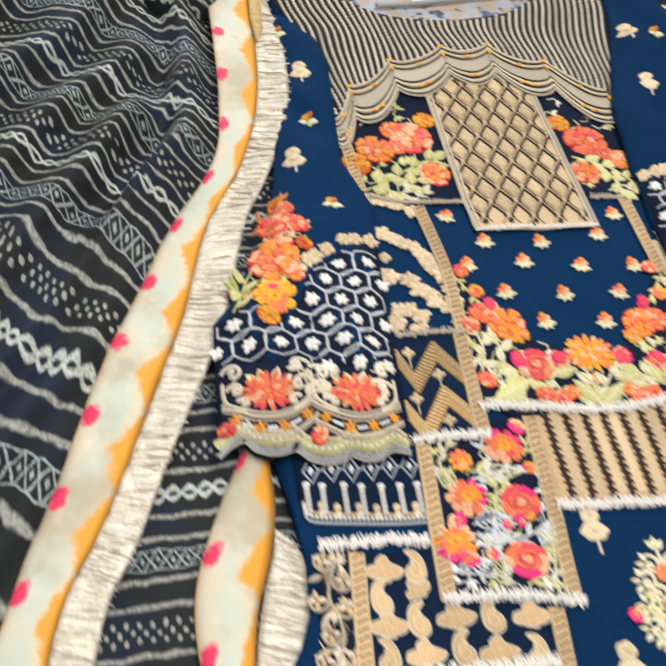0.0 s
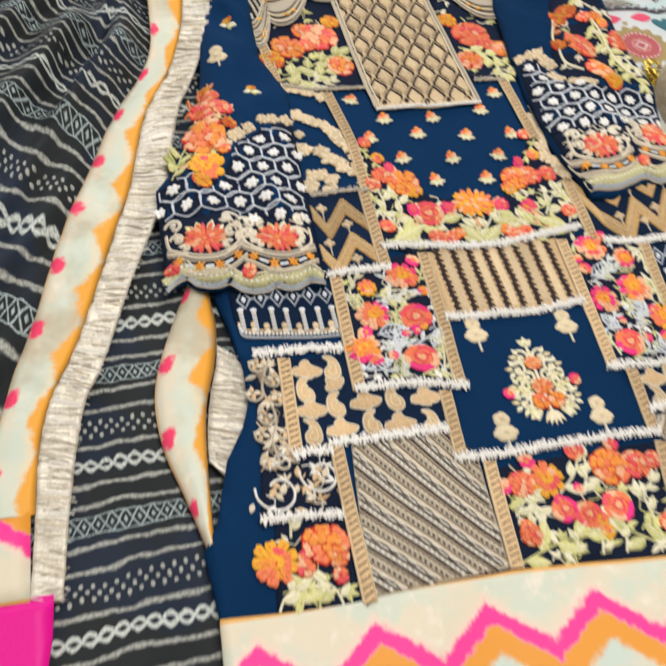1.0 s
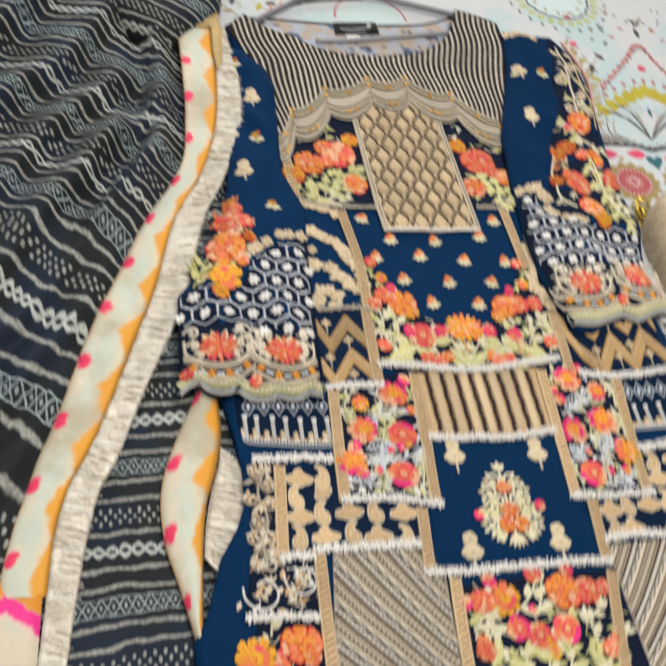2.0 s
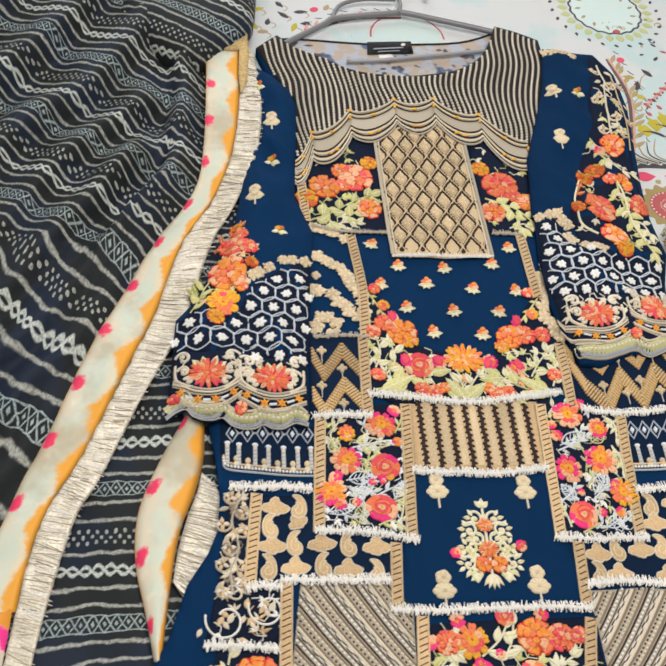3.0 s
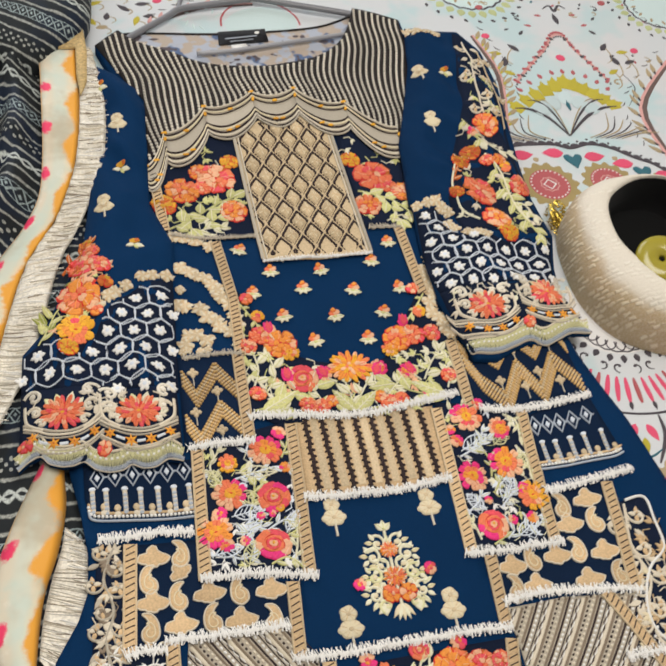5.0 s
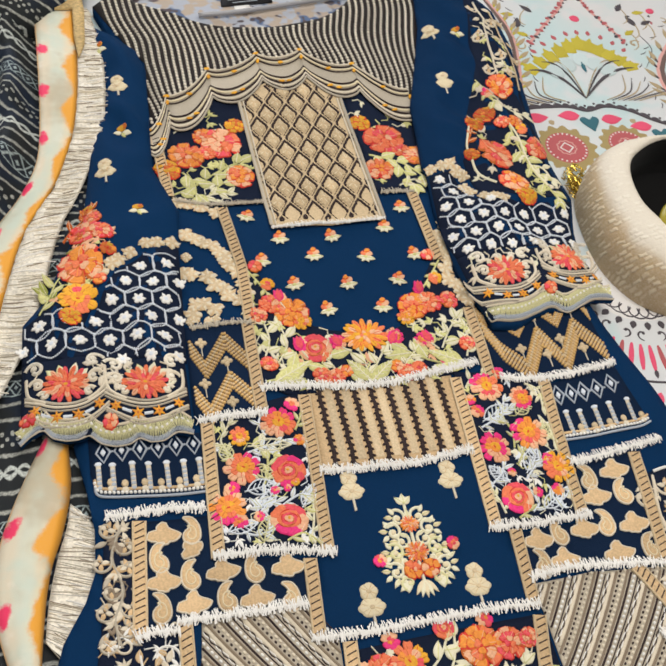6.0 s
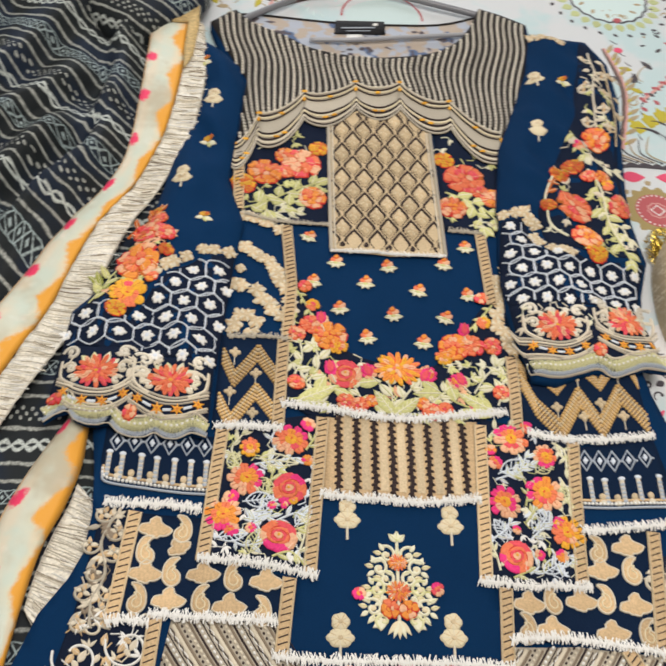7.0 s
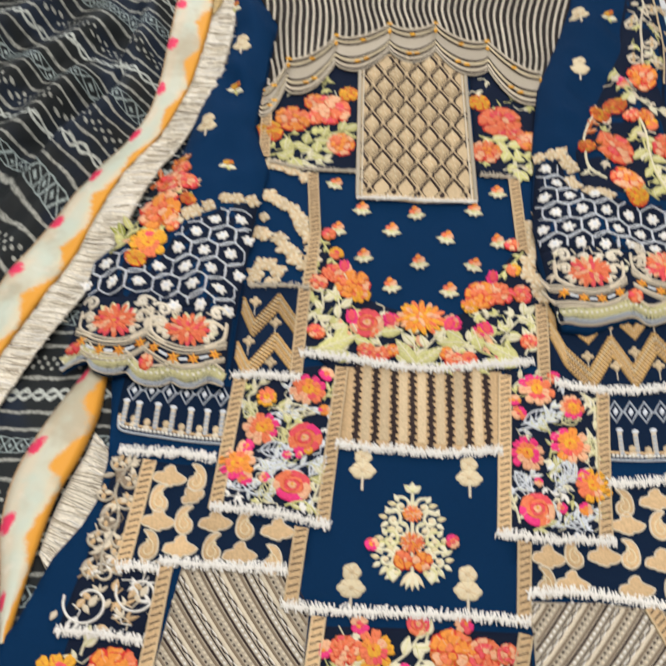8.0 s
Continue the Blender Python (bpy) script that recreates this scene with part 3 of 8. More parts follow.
def scarf_material():
    """Near-black navy weave with rows of pale lines, chains, dots and diamonds; u runs along a row, v across the rows."""
    m, n, l, b = node_mat("striped_navy_chiffon")
    g = Graph(m.node_tree)
    sp = n.new("ShaderNodeSeparateXYZ")
    l.new(g.coord("UV"), sp.inputs[0])
    wob = g.noise(g.coord("UV"), 26, 4, 0.6)
    u = sp.outputs[0]
    v = g.math("ADD", sp.outputs[1], g.math("MULTIPLY", g.math("SUBTRACT", wob, 0.5), 0.016))
    s = g.math("DIVIDE", v, 0.0176)
    row = g.math("FLOOR", s)
    fr = g.math("SUBTRACT", g.math("FRACT", s), 0.5)
    kind = g.math("FLOORED_MODULO", row, 8.0)
    af = g.math("ABSOLUTE", fr)

    def is_kind(k):
        return g.math("COMPARE", kind, float(k), 0.2)

    def band(x, w, soft=0.06):
        return g.math("SUBTRACT", 1.0, g.step(x, w - soft, w + soft))

    dash = g.step(g.math("SINE", g.math("MULTIPLY", u, 6.283 / 0.006)), -0.75, 0.1)
    thin = g.math("MULTIPLY", band(af, 0.10, 0.06), g.math("ADD", 0.82, g.math("MULTIPLY", dash, 0.18)))
    wave = g.math("MULTIPLY", g.math("SINE", g.math("MULTIPLY", u, 6.283 / 0.024)), 0.25)
    chain = g.math("MAXIMUM", band(g.math("ABSOLUTE", g.math("SUBTRACT", fr, wave)), 0.12), band(g.math("ABSOLUTE", g.math("ADD", fr, wave)), 0.12))
    dots = g.math("MULTIPLY", g.math("SINE", g.math("ADD", g.math("MULTIPLY", u, 6.283 / 0.009), g.math("MULTIPLY", g.math("FLOOR", g.math("MULTIPLY", g.math("ADD", fr, 0.5), 3.0)), 3.1416))), g.math("ABSOLUTE", g.math("SINE", g.math("MULTIPLY", g.math("ADD", fr, 0.5), 9.425))))
    dots = g.step(dots, 0.3, 0.55)
    tri = g.math("ABSOLUTE", g.math("SUBTRACT", g.math("FRACT", g.math("DIVIDE", u, 0.011)), 0.5))
    dia = g.math("ABSOLUTE", g.math("SUBTRACT", g.math("ADD", tri, af), 0.5))
    dia = g.math("MAXIMUM", band(dia, 0.07, 0.05), band(g.math("ADD", tri, af), 0.16, 0.05))
    dia = g.math("MAXIMUM", dia, g.math("MULTIPLY", g.step(af, 0.40, 0.44), 0.8))
    total = None
    for k, pat in ((0, thin), (1, chain), (2, thin), (3, dots), (4, thin), (5, thin), (6, dia), (7, thin)):
        x = g.math("MULTIPLY", is_kind(k), pat)
        total = x if total is None else g.math("ADD", total, x)
    paler = g.step(g.noise(g.coord("UV"), 520, 2), 0.34, 0.62)
    total = g.math("MULTIPLY", total, g.math("MULTIPLY", g.math("ADD", 0.50, g.math("MULTIPLY", paler, 0.55)), g.math("ADD", 0.55, g.math("MULTIPLY", g.noise(g.coord("UV"), 25, 2), 0.95))))
    tone = g.mix(g.step(g.noise(g.coord("UV"), 13, 2), 0.45, 0.6), (0.0185, 0.0215, 0.0235), (0.0160, 0.0235, 0.041))
    pale = g.mix(is_kind(6), g.mix(is_kind(1), (0.43, 0.44, 0.40), (0.60, 0.64, 0.60)), (0.40, 0.48, 0.48))
    l.new(g.mix(total, tone, pale), b.inputs["Base Color"])
    fine = g.noise(g.coord("UV"), 1400, 2)
    bp = n.new("ShaderNodeBump")
    bp.inputs["Strength"].default_value, bp.inputs["Distance"].default_value = 0.35, 0.001
    l.new(g.math("ADD", g.math("MULTIPLY", fine, 0.6), total), bp.inputs["Height"])
    l.new(bp.outputs[0], b.inputs["Normal"])
    b.inputs["Roughness"].default_value = 0.6
    b.inputs["Sheen Weight"].default_value = 0.0
    b.inputs["Specular IOR Level"].default_value = 0.12
    return m


def ikat_material(name, hem):
    """Soft-edged dyed print. hem: a pink and orange zigzag; otherwise orange scallops on one edge and pink dots on the other."""
    m, n, l, b = node_mat(name)
    g = Graph(m.node_tree)
    uv = g.coord("UV")
    sp = n.new("ShaderNodeSeparateXYZ")
    l.new(uv, sp.inputs[0])
    ob = g.coord()
    bleed = g.math("SUBTRACT", g.noise(ob, 130, 4, 0.65), 0.5)
    mott = g.noise(ob, 26, 3)
    u, v = sp.outputs[0], sp.outputs[1]
    cream, mint = (0.73, 0.65, 0.50), (0.62, 0.66, 0.55)
    base = g.mix(g.step(mott, 0.40, 0.62), cream, mint)
    base = g.mix(g.step(g.noise(ob, 70, 3), 0.52, 0.75), base, (0.80, 0.74, 0.62))
    if hem:
        tri = g.math("ABSOLUTE", g.math("SUBTRACT", g.math("FRACT", g.math("DIVIDE", u, 0.0915)), 0.5))
        d = g.math("ADD", g.math("SUBTRACT", v, g.math("MULTIPLY", tri, 0.074)), g.math("MULTIPLY", bleed, 0.016))
        halo = g.math("MULTIPLY", g.step(d, 0.010, 0.022), 1.0)
        base = g.mix(halo, base, (0.82, 0.62, 0.52))
        pinkf = g.math("MULTIPLY", g.step(d, 0.019, 0.025), g.math("SUBTRACT", 1.0, g.step(d, 0.036, 0.041)))
        orf = g.math("MULTIPLY", g.step(d, 0.036, 0.041), g.math("SUBTRACT", 1.0, g.step(d, 0.058, 0.066)))
        clean = g.step(d, 0.05, 0.06)
        base = g.mix(clean, base, g.mix(g.step(mott, 0.42, 0.62), (0.70, 0.66, 0.54), (0.58, 0.67, 0.60)))
        base = g.mix(orf, base, (0.80, 0.31, 0.022))
        base = g.mix(pinkf, base, (0.94, 0.018, 0.30))
        edge = g.math("MULTIPLY", g.step(v, 0.119, 0.1205), g.math("SUBTRACT", 1.0, g.step(v, 0.1225, 0.124)))
        top = g.math("SUBTRACT", 1.0, g.step(v, 0.002, 0.004))
        base = g.mix(g.math("MAXIMUM", edge, top), base, (0.80, 0.42, 0.10))
        du = g.math("SUBTRACT", g.math("FRACT", g.math("DIVIDE", g.math("ADD", u, 0.045), 0.0915)), 0.5)
        dot = g.math("ADD", g.math("POWER", g.math("MULTIPLY", du, 0.0915 / 0.012), 2.0), g.math("POWER", g.math("DIVIDE", g.math("SUBTRACT", v, 0.114), 0.006), 2.0))
        base = g.mix(g.math("SUBTRACT", 1.0, g.step(g.math("ADD", dot, bleed), 0.7, 1.3)), base, (0.85, 0.04, 0.12))
    else:
        ph = g.math("FRACT", g.math("DIVIDE", u, 0.072))
        saw = g.math("ABSOLUTE", g.math("SUBTRACT", ph, 0.5))
        tooth = g.math("SUBTRACT", 0.93, g.math("MULTIPLY", g.math("SUBTRACT", 0.5, saw), 0.72))
        tooth = g.math("ADD", g.math("ADD", tooth, g.math("MULTIPLY", bleed, 0.30)), g.math("MULTIPLY", g.math("SUBTRACT", mott, 0.5), 0.35))
        orf = g.step(g.math("SUBTRACT", v, tooth), -0.07, 0.10)
        edge = g.math("MAXIMUM", g.math("SUBTRACT", 1.0, g.step(v, 0.01, 0.05)), g.step(v, 0.96, 0.99))
        glow = g.step(g.math("SUBTRACT", v, tooth), -0.30, 0.0)
        base = g.mix(g.math("MULTIPLY", glow, 0.45), base, (0.84, 0.66, 0.40))
        seam = g.math("SUBTRACT", 1.0, g.step(g.math("ABSOLUTE", g.math("SUBTRACT", v, 0.5)), 0.08, 0.28))
        base = g.mix(g.math("MULTIPLY", seam, 0.55), base, (0.60, 0.69, 0.60))
        base = g.mix(g.math("MULTIPLY", edge, 0.7), base, (0.80, 0.42, 0.13))
        base = g.mix(g.math("MULTIPLY", g.step(g.noise(ob, 9, 4, 0.6), 0.50, 0.66), 0.7), base, (0.46, 0.37, 0.24))
        base = g.mix(orf, base, (0.84, 0.37, 0.03))
        du = g.math("SUBTRACT", g.math("FRACT", g.math("ADD", g.math("DIVIDE", u, 0.072), 0.42)), 0.5)
        dot = g.math("ADD", g.math("POWER", g.math("MULTIPLY", du, 7.6), 2.0), g.math("POWER", g.math("MULTIPLY", g.math("SUBTRACT", v, 0.12), 6.5), 2.0))
        base = g.mix(g.math("SUBTRACT", 1.0, g.step(g.math("ADD", dot, g.math("MULTIPLY", bleed, 3.0)), 0.4, 1.5)), base, (0.87, 0.03, 0.13))
    fine = g.noise(g.coord(), 1100, 2)
    l.new(g.mix(g.math("MULTIPLY", fine, 0.10), base, (0.55, 0.48, 0.38)), b.inputs["Base Color"])
    bp = n.new("ShaderNodeBump")
    bp.inputs["Strength"].default_value, bp.inputs["Distance"].default_value = 0.2, 0.001
    l.new(fine, bp.inputs["Height"])
    l.new(bp.outputs[0], b.inputs["Normal"])
    b.inputs["Roughness"].default_value = 0.5
    b.inputs["Specular IOR Level"].default_value = 0.25
    b.inputs["Sheen Weight"].default_value = 0.04
    return m


SCARF, HEM, BORDER = scarf_material(), ikat_material("zigzag_dyed_silk", True), ikat_material("scalloped_dyed_silk", False)


EDGE_L = [(-0.300, 0.358), (-0.299, 0.266), (-0.300, 0.169), (-0.310, 0.094), (-0.353, 0.013), (-0.392, -0.083), (-0.422, -0.161), (-0.444, -0.232), (-0.467, -0.300), (-0.480, -0.345), (-0.494, -0.40), (-0.50, -0.445)]
EDGE_R = [(-0.253, 0.359), (-0.253, 0.265), (-0.261, 0.167), (-0.282, 0.092), (-0.323, 0.004), (-0.347, -0.090), (-0.373, -0.169), (-0.398, -0.241), (-0.423, -0.304), (-0.439, -0.337), (-0.452, -0.383), (-0.459, -0.446)]
LACE_R = [(-0.233, 0.352), (-0.223, 0.264), (-0.228, 0.166), (-0.251, 0.090), (-0.284, 0.013), (-0.310, -0.095), (-0.339, -0.172), (-0.369, -0.244), (-0.395, -0.313), (-0.411, -0.345), (-0.422, -0.388), (-0.433, -0.455), (-0.442, -0.520)]


def border_z(x, y):
    return -0.0125 + 0.0065 * nz(x, y, 12.0, 3.0) + 0.003 * nz(x, y, 34.0, 3.0) + 0.016 * min(1.0, max(0.0, (y - 0.06) / 0.14))


PLEATS = [(-0.80, 0.0), (-0.70, 0.034), (-0.60, 0.040), (-0.515, 0.036), (-0.45, 0.030), (-0.385, 0.034), (-0.325, 0.026), (-0.275, 0.024), (-0.222, 0.022), (-0.165, 0.022), (-0.10, 0.018), (-0.03, 0.014), (0.05, 0.0)]


def pleat(q):
    """Overlapping soft pleats: a slow climb and a steep fall at each edge; also counts the pleats passed."""
    for k, ((a, _), (b, h)) in enumerate(zip(PLEATS, PLEATS[1:])):
        if q < b:
            t = max(0.0, (q - a) / (b - a))
            up = min(1.0, t / 0.84)
            fall = max(0.0, (t - 0.84) / 0.16)
            return 1.3 * h * (up * up * (3 - 2 * up)) * (1 - fall * fall * (3 - 2 * fall)), k + fall * fall * (3 - 2 * fall)
    return 0.0, len(PLEATS) - 1.0


def heap_parts(x, y):
    q = 0.84 * x - 0.54 * y
    away = -0.30 - x - max(0.0, -y) * 0.42
    rise = min(1.0, max(0.0, away / 0.09))
    warp = q + 0.030 * nz(x, y, 4.0, 4.0) + 0.010 * nz(x, y, 12.0, 8.0)
    h, k = pleat(warp)
    h *= 0.72 + 0.6 * nz(x, y, 3.5, 2.0)
    top = max(0.0, y - 0.05)
    near = min(1.0, max(0.0, (y + 0.08) / 0.12))
    off = x - edge_x(y)
    roll = 0.028 * math.exp(-((off + 0.030) / 0.017) ** 2) * near
    dip = -0.016 * math.exp(-((off + 0.068 - 0.05 * top) / 0.015) ** 2) * near
    cross = 0.004 * nz(x, y * 1.5, 20.0, 6.0)
    return -0.018 + rise * (0.010 + h) + roll + dip + cross + 0.04 * min(1.0, max(0.0, (y - 0.26) / 0.2)) * rise, k


def edge_x(y):
    """Where the silk border begins at a given y."""
    for (x0, y0), (x1, y1) in zip(EDGE_L, EDGE_L[1:]):
        if y1 <= y <= y0:
            return x0 + (x1 - x0) * (y0 - y) / (y0 - y1)
    return EDGE_L[0][0] if y > EDGE_L[0][1] else EDGE_L[-1][0]


def heap_z(x, y):
    """The gathered scarf: pleats fan out of the silk border and climb away from the tunic; it tucks in under the border."""
    z = heap_parts(x, y)[0]
    k = min(1.0, max(0.0, (edge_x(y) - x + 0.004) / 0.018))
    if y > EDGE_L[0][1]:
        k = 1.0
    return z * k + min(z, border_z(x, y) - 0.006) * (1 - k)


def heap_uv(x, y):
    h, n = heap_parts(x, y)
    k = 0.46 if y > 0 else 0.46 * max(0.0, 1 + y / 0.4)
    return (x * 0.92 - y * 0.25, y + k * x + 0.30 * h + 0.004 * n + 0.008 * nz(x, y, 8.0, 1.0) + 0.004 * nz(x, y, 24.0, 1.0))


def under_z(x, y):
    return -0.0225 + 0.0045 * nz(x, y, 16.0, 12.0) + 0.003 * math.sin((x + 0.1 * y) * 60) * min(1.0, max(0.0, (-0.25 - y) / 0.2))


def under_uv(x, y):
    return (x, y - 0.06 * x + 0.35 * under_z(x, y) * 2 + 0.004 * nz(x, y, 20.0, 2.0))


def strip(name, left, right, zf, mat, parent, lift=0.0, cols=6, k=8, label="", thick=0.0012, u0=0.0, bow=0.0):
    """A long band of cloth between two edge lines; u runs along it in metres, v across it from 0 to 1."""
    a, b = smooth(left, k), smooth(right, k)
    n = min(len(a), len(b))
    a, b = a[:n], b[:n]
    bm = bmesh.new()
    layer = bm.loops.layers.uv.new("UVMap")
    rows, us, acc = [], [], u0
    for i in range(n):
        if i:
            acc += math.hypot(a[i][0] - a[i - 1][0], a[i][1] - a[i - 1][1]) * 0.5 + math.hypot(b[i][0] - b[i - 1][0], b[i][1] - b[i - 1][1]) * 0.5
        us.append(acc)
        row = []
        for j in range(cols + 1):
            x, y = lerp(a[i], b[i], j / cols)
            row.append(bm.verts.new((x, y, zf(x, y) + lift + bow * math.sin(math.pi * j / cols))))
        for j, t in ((0, 0.0), (cols, 1.0)):
            c = row[j].co
            row.insert(0 if j == 0 else len(row), bm.verts.new((c.x, c.y, c.z - thick - bow * 0.6)))
            if j == 0:
                continue
        rows.append(row)
    vs = [0.0] + [j / cols for j in range(cols + 1)] + [1.0]
    for i in range(n - 1):
        for j in range(len(rows[0]) - 1):
            f = bm.faces.new((rows[i][j], rows[i + 1][j], rows[i + 1][j + 1], rows[i][j + 1]))
            f.smooth = True
            for lp, (p, q) in zip(f.loops, ((i, j), (i + 1, j), (i + 1, j + 1), (i, j + 1))):
                lp[layer].uv = (us[p], vs[q])
    bm.normal_update()
    if sum(f.normal.z for f in bm.faces) < 0:
        bmesh.ops.reverse_faces(bm, faces=bm.faces[:])
    me = bpy.data.meshes.new(name)
    bm.to_mesh(me)
    bm.free()
    me.materials.append(mat)
    return link(name, me, parent, label)


def lace_strip(parent, left, right, zf, lift=0.001, gap=0.0009, label="silvery beige lace strip of fine cross threads"):
    """Lace edging made of a thin ground with many fine threads across it and loose ends."""
    base = strip("lace_edging", left, right, zf, LACE, parent, lift, 8, 20, label)
    st = Stitch(zf, lift + 0.0006)
    a, b = smooth(left, 40), smooth(right, 40)
    acc = 0.0
    for i in range(min(len(a), len(b)) - 1):
        acc += math.hypot(b[i + 1][0] - b[i][0], b[i + 1][1] - b[i][1])
        if acc > gap:
            acc = random.uniform(-0.4, 0.4) * gap
            over = random.uniform(0.72, 1.10) + 0.07 * nz(b[i][0], b[i][1], 45.0, 2.0)
            s0 = random.choice((0.02, 0.02, 0.3, 0.5))
            e = lerp(a[i], b[i], over)
            e = (e[0] + random.uniform(-1, 1) * 0.0020, e[1] + random.uniform(-1, 1) * 0.0060)
            st.cord([lerp(a[i], e, s0), lerp(a[i], e, s0 * 0.6 + 0.35), lerp(a[i], e, 0.8), e], random.uniform(0.0004, 0.0010), random.choice((LACE, WHITE, WHITE, PALE, LACE, GREY, GREY, TAUPE)), random.uniform(0.0002, 0.0006))
    st.make("lace_threads", base)
    return base


scarf = thing("scarf", "crumpled near-black chiffon scarf with pale rows and dyed silk border", "scarf")
heap_edge = smooth(EDGE_L, 4)
sheet("scarf_folds", [(x + 0.012, y) for x, y in heap_edge] + [(-0.50, -0.455), (-1.0, -0.50), (-1.0, 0.80), (-0.34, 0.80), (-0.262, 0.60), (-0.245, 0.53)], heap_z, SCARF, scarf, 0.0, 0.008, 0.02, heap_uv)
sheet("scarf_lower_layer", [(-0.33, 0.02), (-0.46, -0.25), (-0.56, -0.44), (-0.56, -0.60), (-0.45, -0.578), (-0.42, -0.580), (-0.387, -0.588), (-0.36, -0.62), (-0.345, -0.70), (-0.30, -0.70), (-0.30, -0.42), (-0.22, -0.20), (-0.19, 0.0), (-0.20, 0.33), (-0.29, 0.33)], under_z, SCARF, scarf, 0.0, 0.01, 0.006, under_uv)
strip("silk_border", EDGE_L, EDGE_R, border_z, BORDER, scarf, 0.0014, label="cream silk border dyed with orange scallops and pink dots", bow=0.0012)
LACE_L = EDGE_R + [(-0.466, -0.515)]
lace_strip(scarf, LACE_L, [(b[0] - 0.03 * (b[0] - a[0]), b[1]) for a, b in zip(LACE_L, LACE_R)], lambda x, y: border_z(x, y) + 0.0003 + 0.0028 * nz(x, y * 2.2, 42.0, 6.0) + 0.0012 * nz(x, y, 110.0, 1.0))
TOP_FOLD = [(-0.301, 0.325), (-0.283, 0.347), (-0.264, 0.362), (-0.244, 0.385), (-0.234, 0.412), (-0.230, 0.450), (-0.226, 0.530), (-0.217, 0.660), (-0.441, 0.653), (-0.429, 0.396), (-0.371, 0.343), (-0.335, 0.317)]


def fold_z(x, y):
    k = gap_to(x, y, TOP_FOLD, 0.05) / 0.05
    return 0.006 + 0.034 * math.sqrt(max(0.0, 1 - (1 - k) ** 2)) + 0.007 * nz(x, y, 11.0, 6.0)


sheet("scarf_top_fold", TOP_FOLD, fold_z, SCARF, scarf, 0.0, 0.008, 0.014, lambda x, y: (x * 0.9 - y * 0.3, y + 0.5 * x + 0.5 * fold_z(x, y) + 0.008 * nz(x, y, 9.0, 1.0)))
SHEER = cloth("sheer_brown_gauze", (0.46, 0.33, 0.15), amt=0.6, grain=300, coarse=40, rough=0.6)
sheet("sheer_corner", [(-0.275, 0.353), (-0.261, 0.398), (-0.248, 0.407), (-0.243, 0.394), (-0.240, 0.346), (-0.243, 0.290), (-0.252, 0.262), (-0.255, 0.303), (-0.254, 0.353)], lambda x, y: border_z(x, y) + 0.004, SHEER, scarf, 0.0025, 0.01, 0.003, label="crumpled sheer brown corner of the border")
E2_L = [(-0.290, -0.19), (-0.310, -0.230), (-0.341, -0.301), (-0.355, -0.350), (-0.354, -0.400), (-0.343, -0.445), (-0.331, -0.497)]
E2_R = [(-0.272, -0.19), (-0.290, -0.230), (-0.291, -0.283), (-0.299, -0.325), (-0.312, -0.365), (-0.319, -0.415), (-0.325, -0.493)]
lower_z = lambda x, y: -0.0165 + 0.003 * nz(x, y, 14.0, 3.0)
strip("silk_border", E2_L, E2_R, lower_z, BORDER, scarf, 0.003, label="folded cream silk border with orange scallops and pink dots", u0=0.02, bow=0.006)
lace_strip(scarf, [(-0.293, -0.300), (-0.297, -0.322), (-0.306, -0.350), (-0.314, -0.385), (-0.318, -0.418)], [(-0.285, -0.308), (-0.270, -0.332), (-0.266, -0.362), (-0.276, -0.398), (-0.305, -0.432)], lambda x, y: -0.0185 + 0.002 * nz(x, y, 14.0, 3.0), 0.001)
low_edge = [(-0.452, -0.576), (-0.42, -0.578), (-0.387, -0.588), (-0.368, -0.602), (-0.352, -0.632), (-0.345, -0.70)]
strip("silk_border", low_edge, [(-0.47, -0.63), (-0.44, -0.64), (-0.41, -0.645), (-0.395, -0.655), (-0.385, -0.67), (-0.38, -0.72)], lambda x, y: -0.0165 + 0.006 * nz(x, y, 22.0, 3.0), BORDER, scarf, 0.002, label="cream end border with orange edge and pink dots", u0=0.045)
sheet("scarf_end_panel", [(-0.62, -0.425), (-0.462, -0.430), (-0.466, -0.516), (-0.62, -0.512)], lambda x, y: -0.0125, HEM, scarf, 0.001, 0.02, 0.002, lambda x, y: (x + 0.035, y + 0.516), label="cream silk corner with a pink and orange dyed zigzag")
sheet("magenta_panel", [(-0.62, -0.510), (-0.449, -0.513), (-0.452, -0.545), (-0.461, -0.590), (-0.62, -0.602)], lambda x, y: -0.012 + 0.002 * nz(x, y, 12.0, 2.0), MAGENTA, scarf, 0.0, 0.015, 0.004, label="plain magenta satin end panel")
sheet("scarf_under_end", [(-0.62, -0.59), (-0.461, -0.585), (-0.44, -0.60), (-0.42, -0.72), (-0.62, -0.75)], lambda x, y: -0.021 + 0.004 * nz(x, y, 15.0, 2.0), BORDER, scarf, 0.0, 0.015, 0.004, lambda x, y: (x, min(0.9, max(0.12, (-0.55 - y) / 0.12))), label="cream silk end of the scarf")

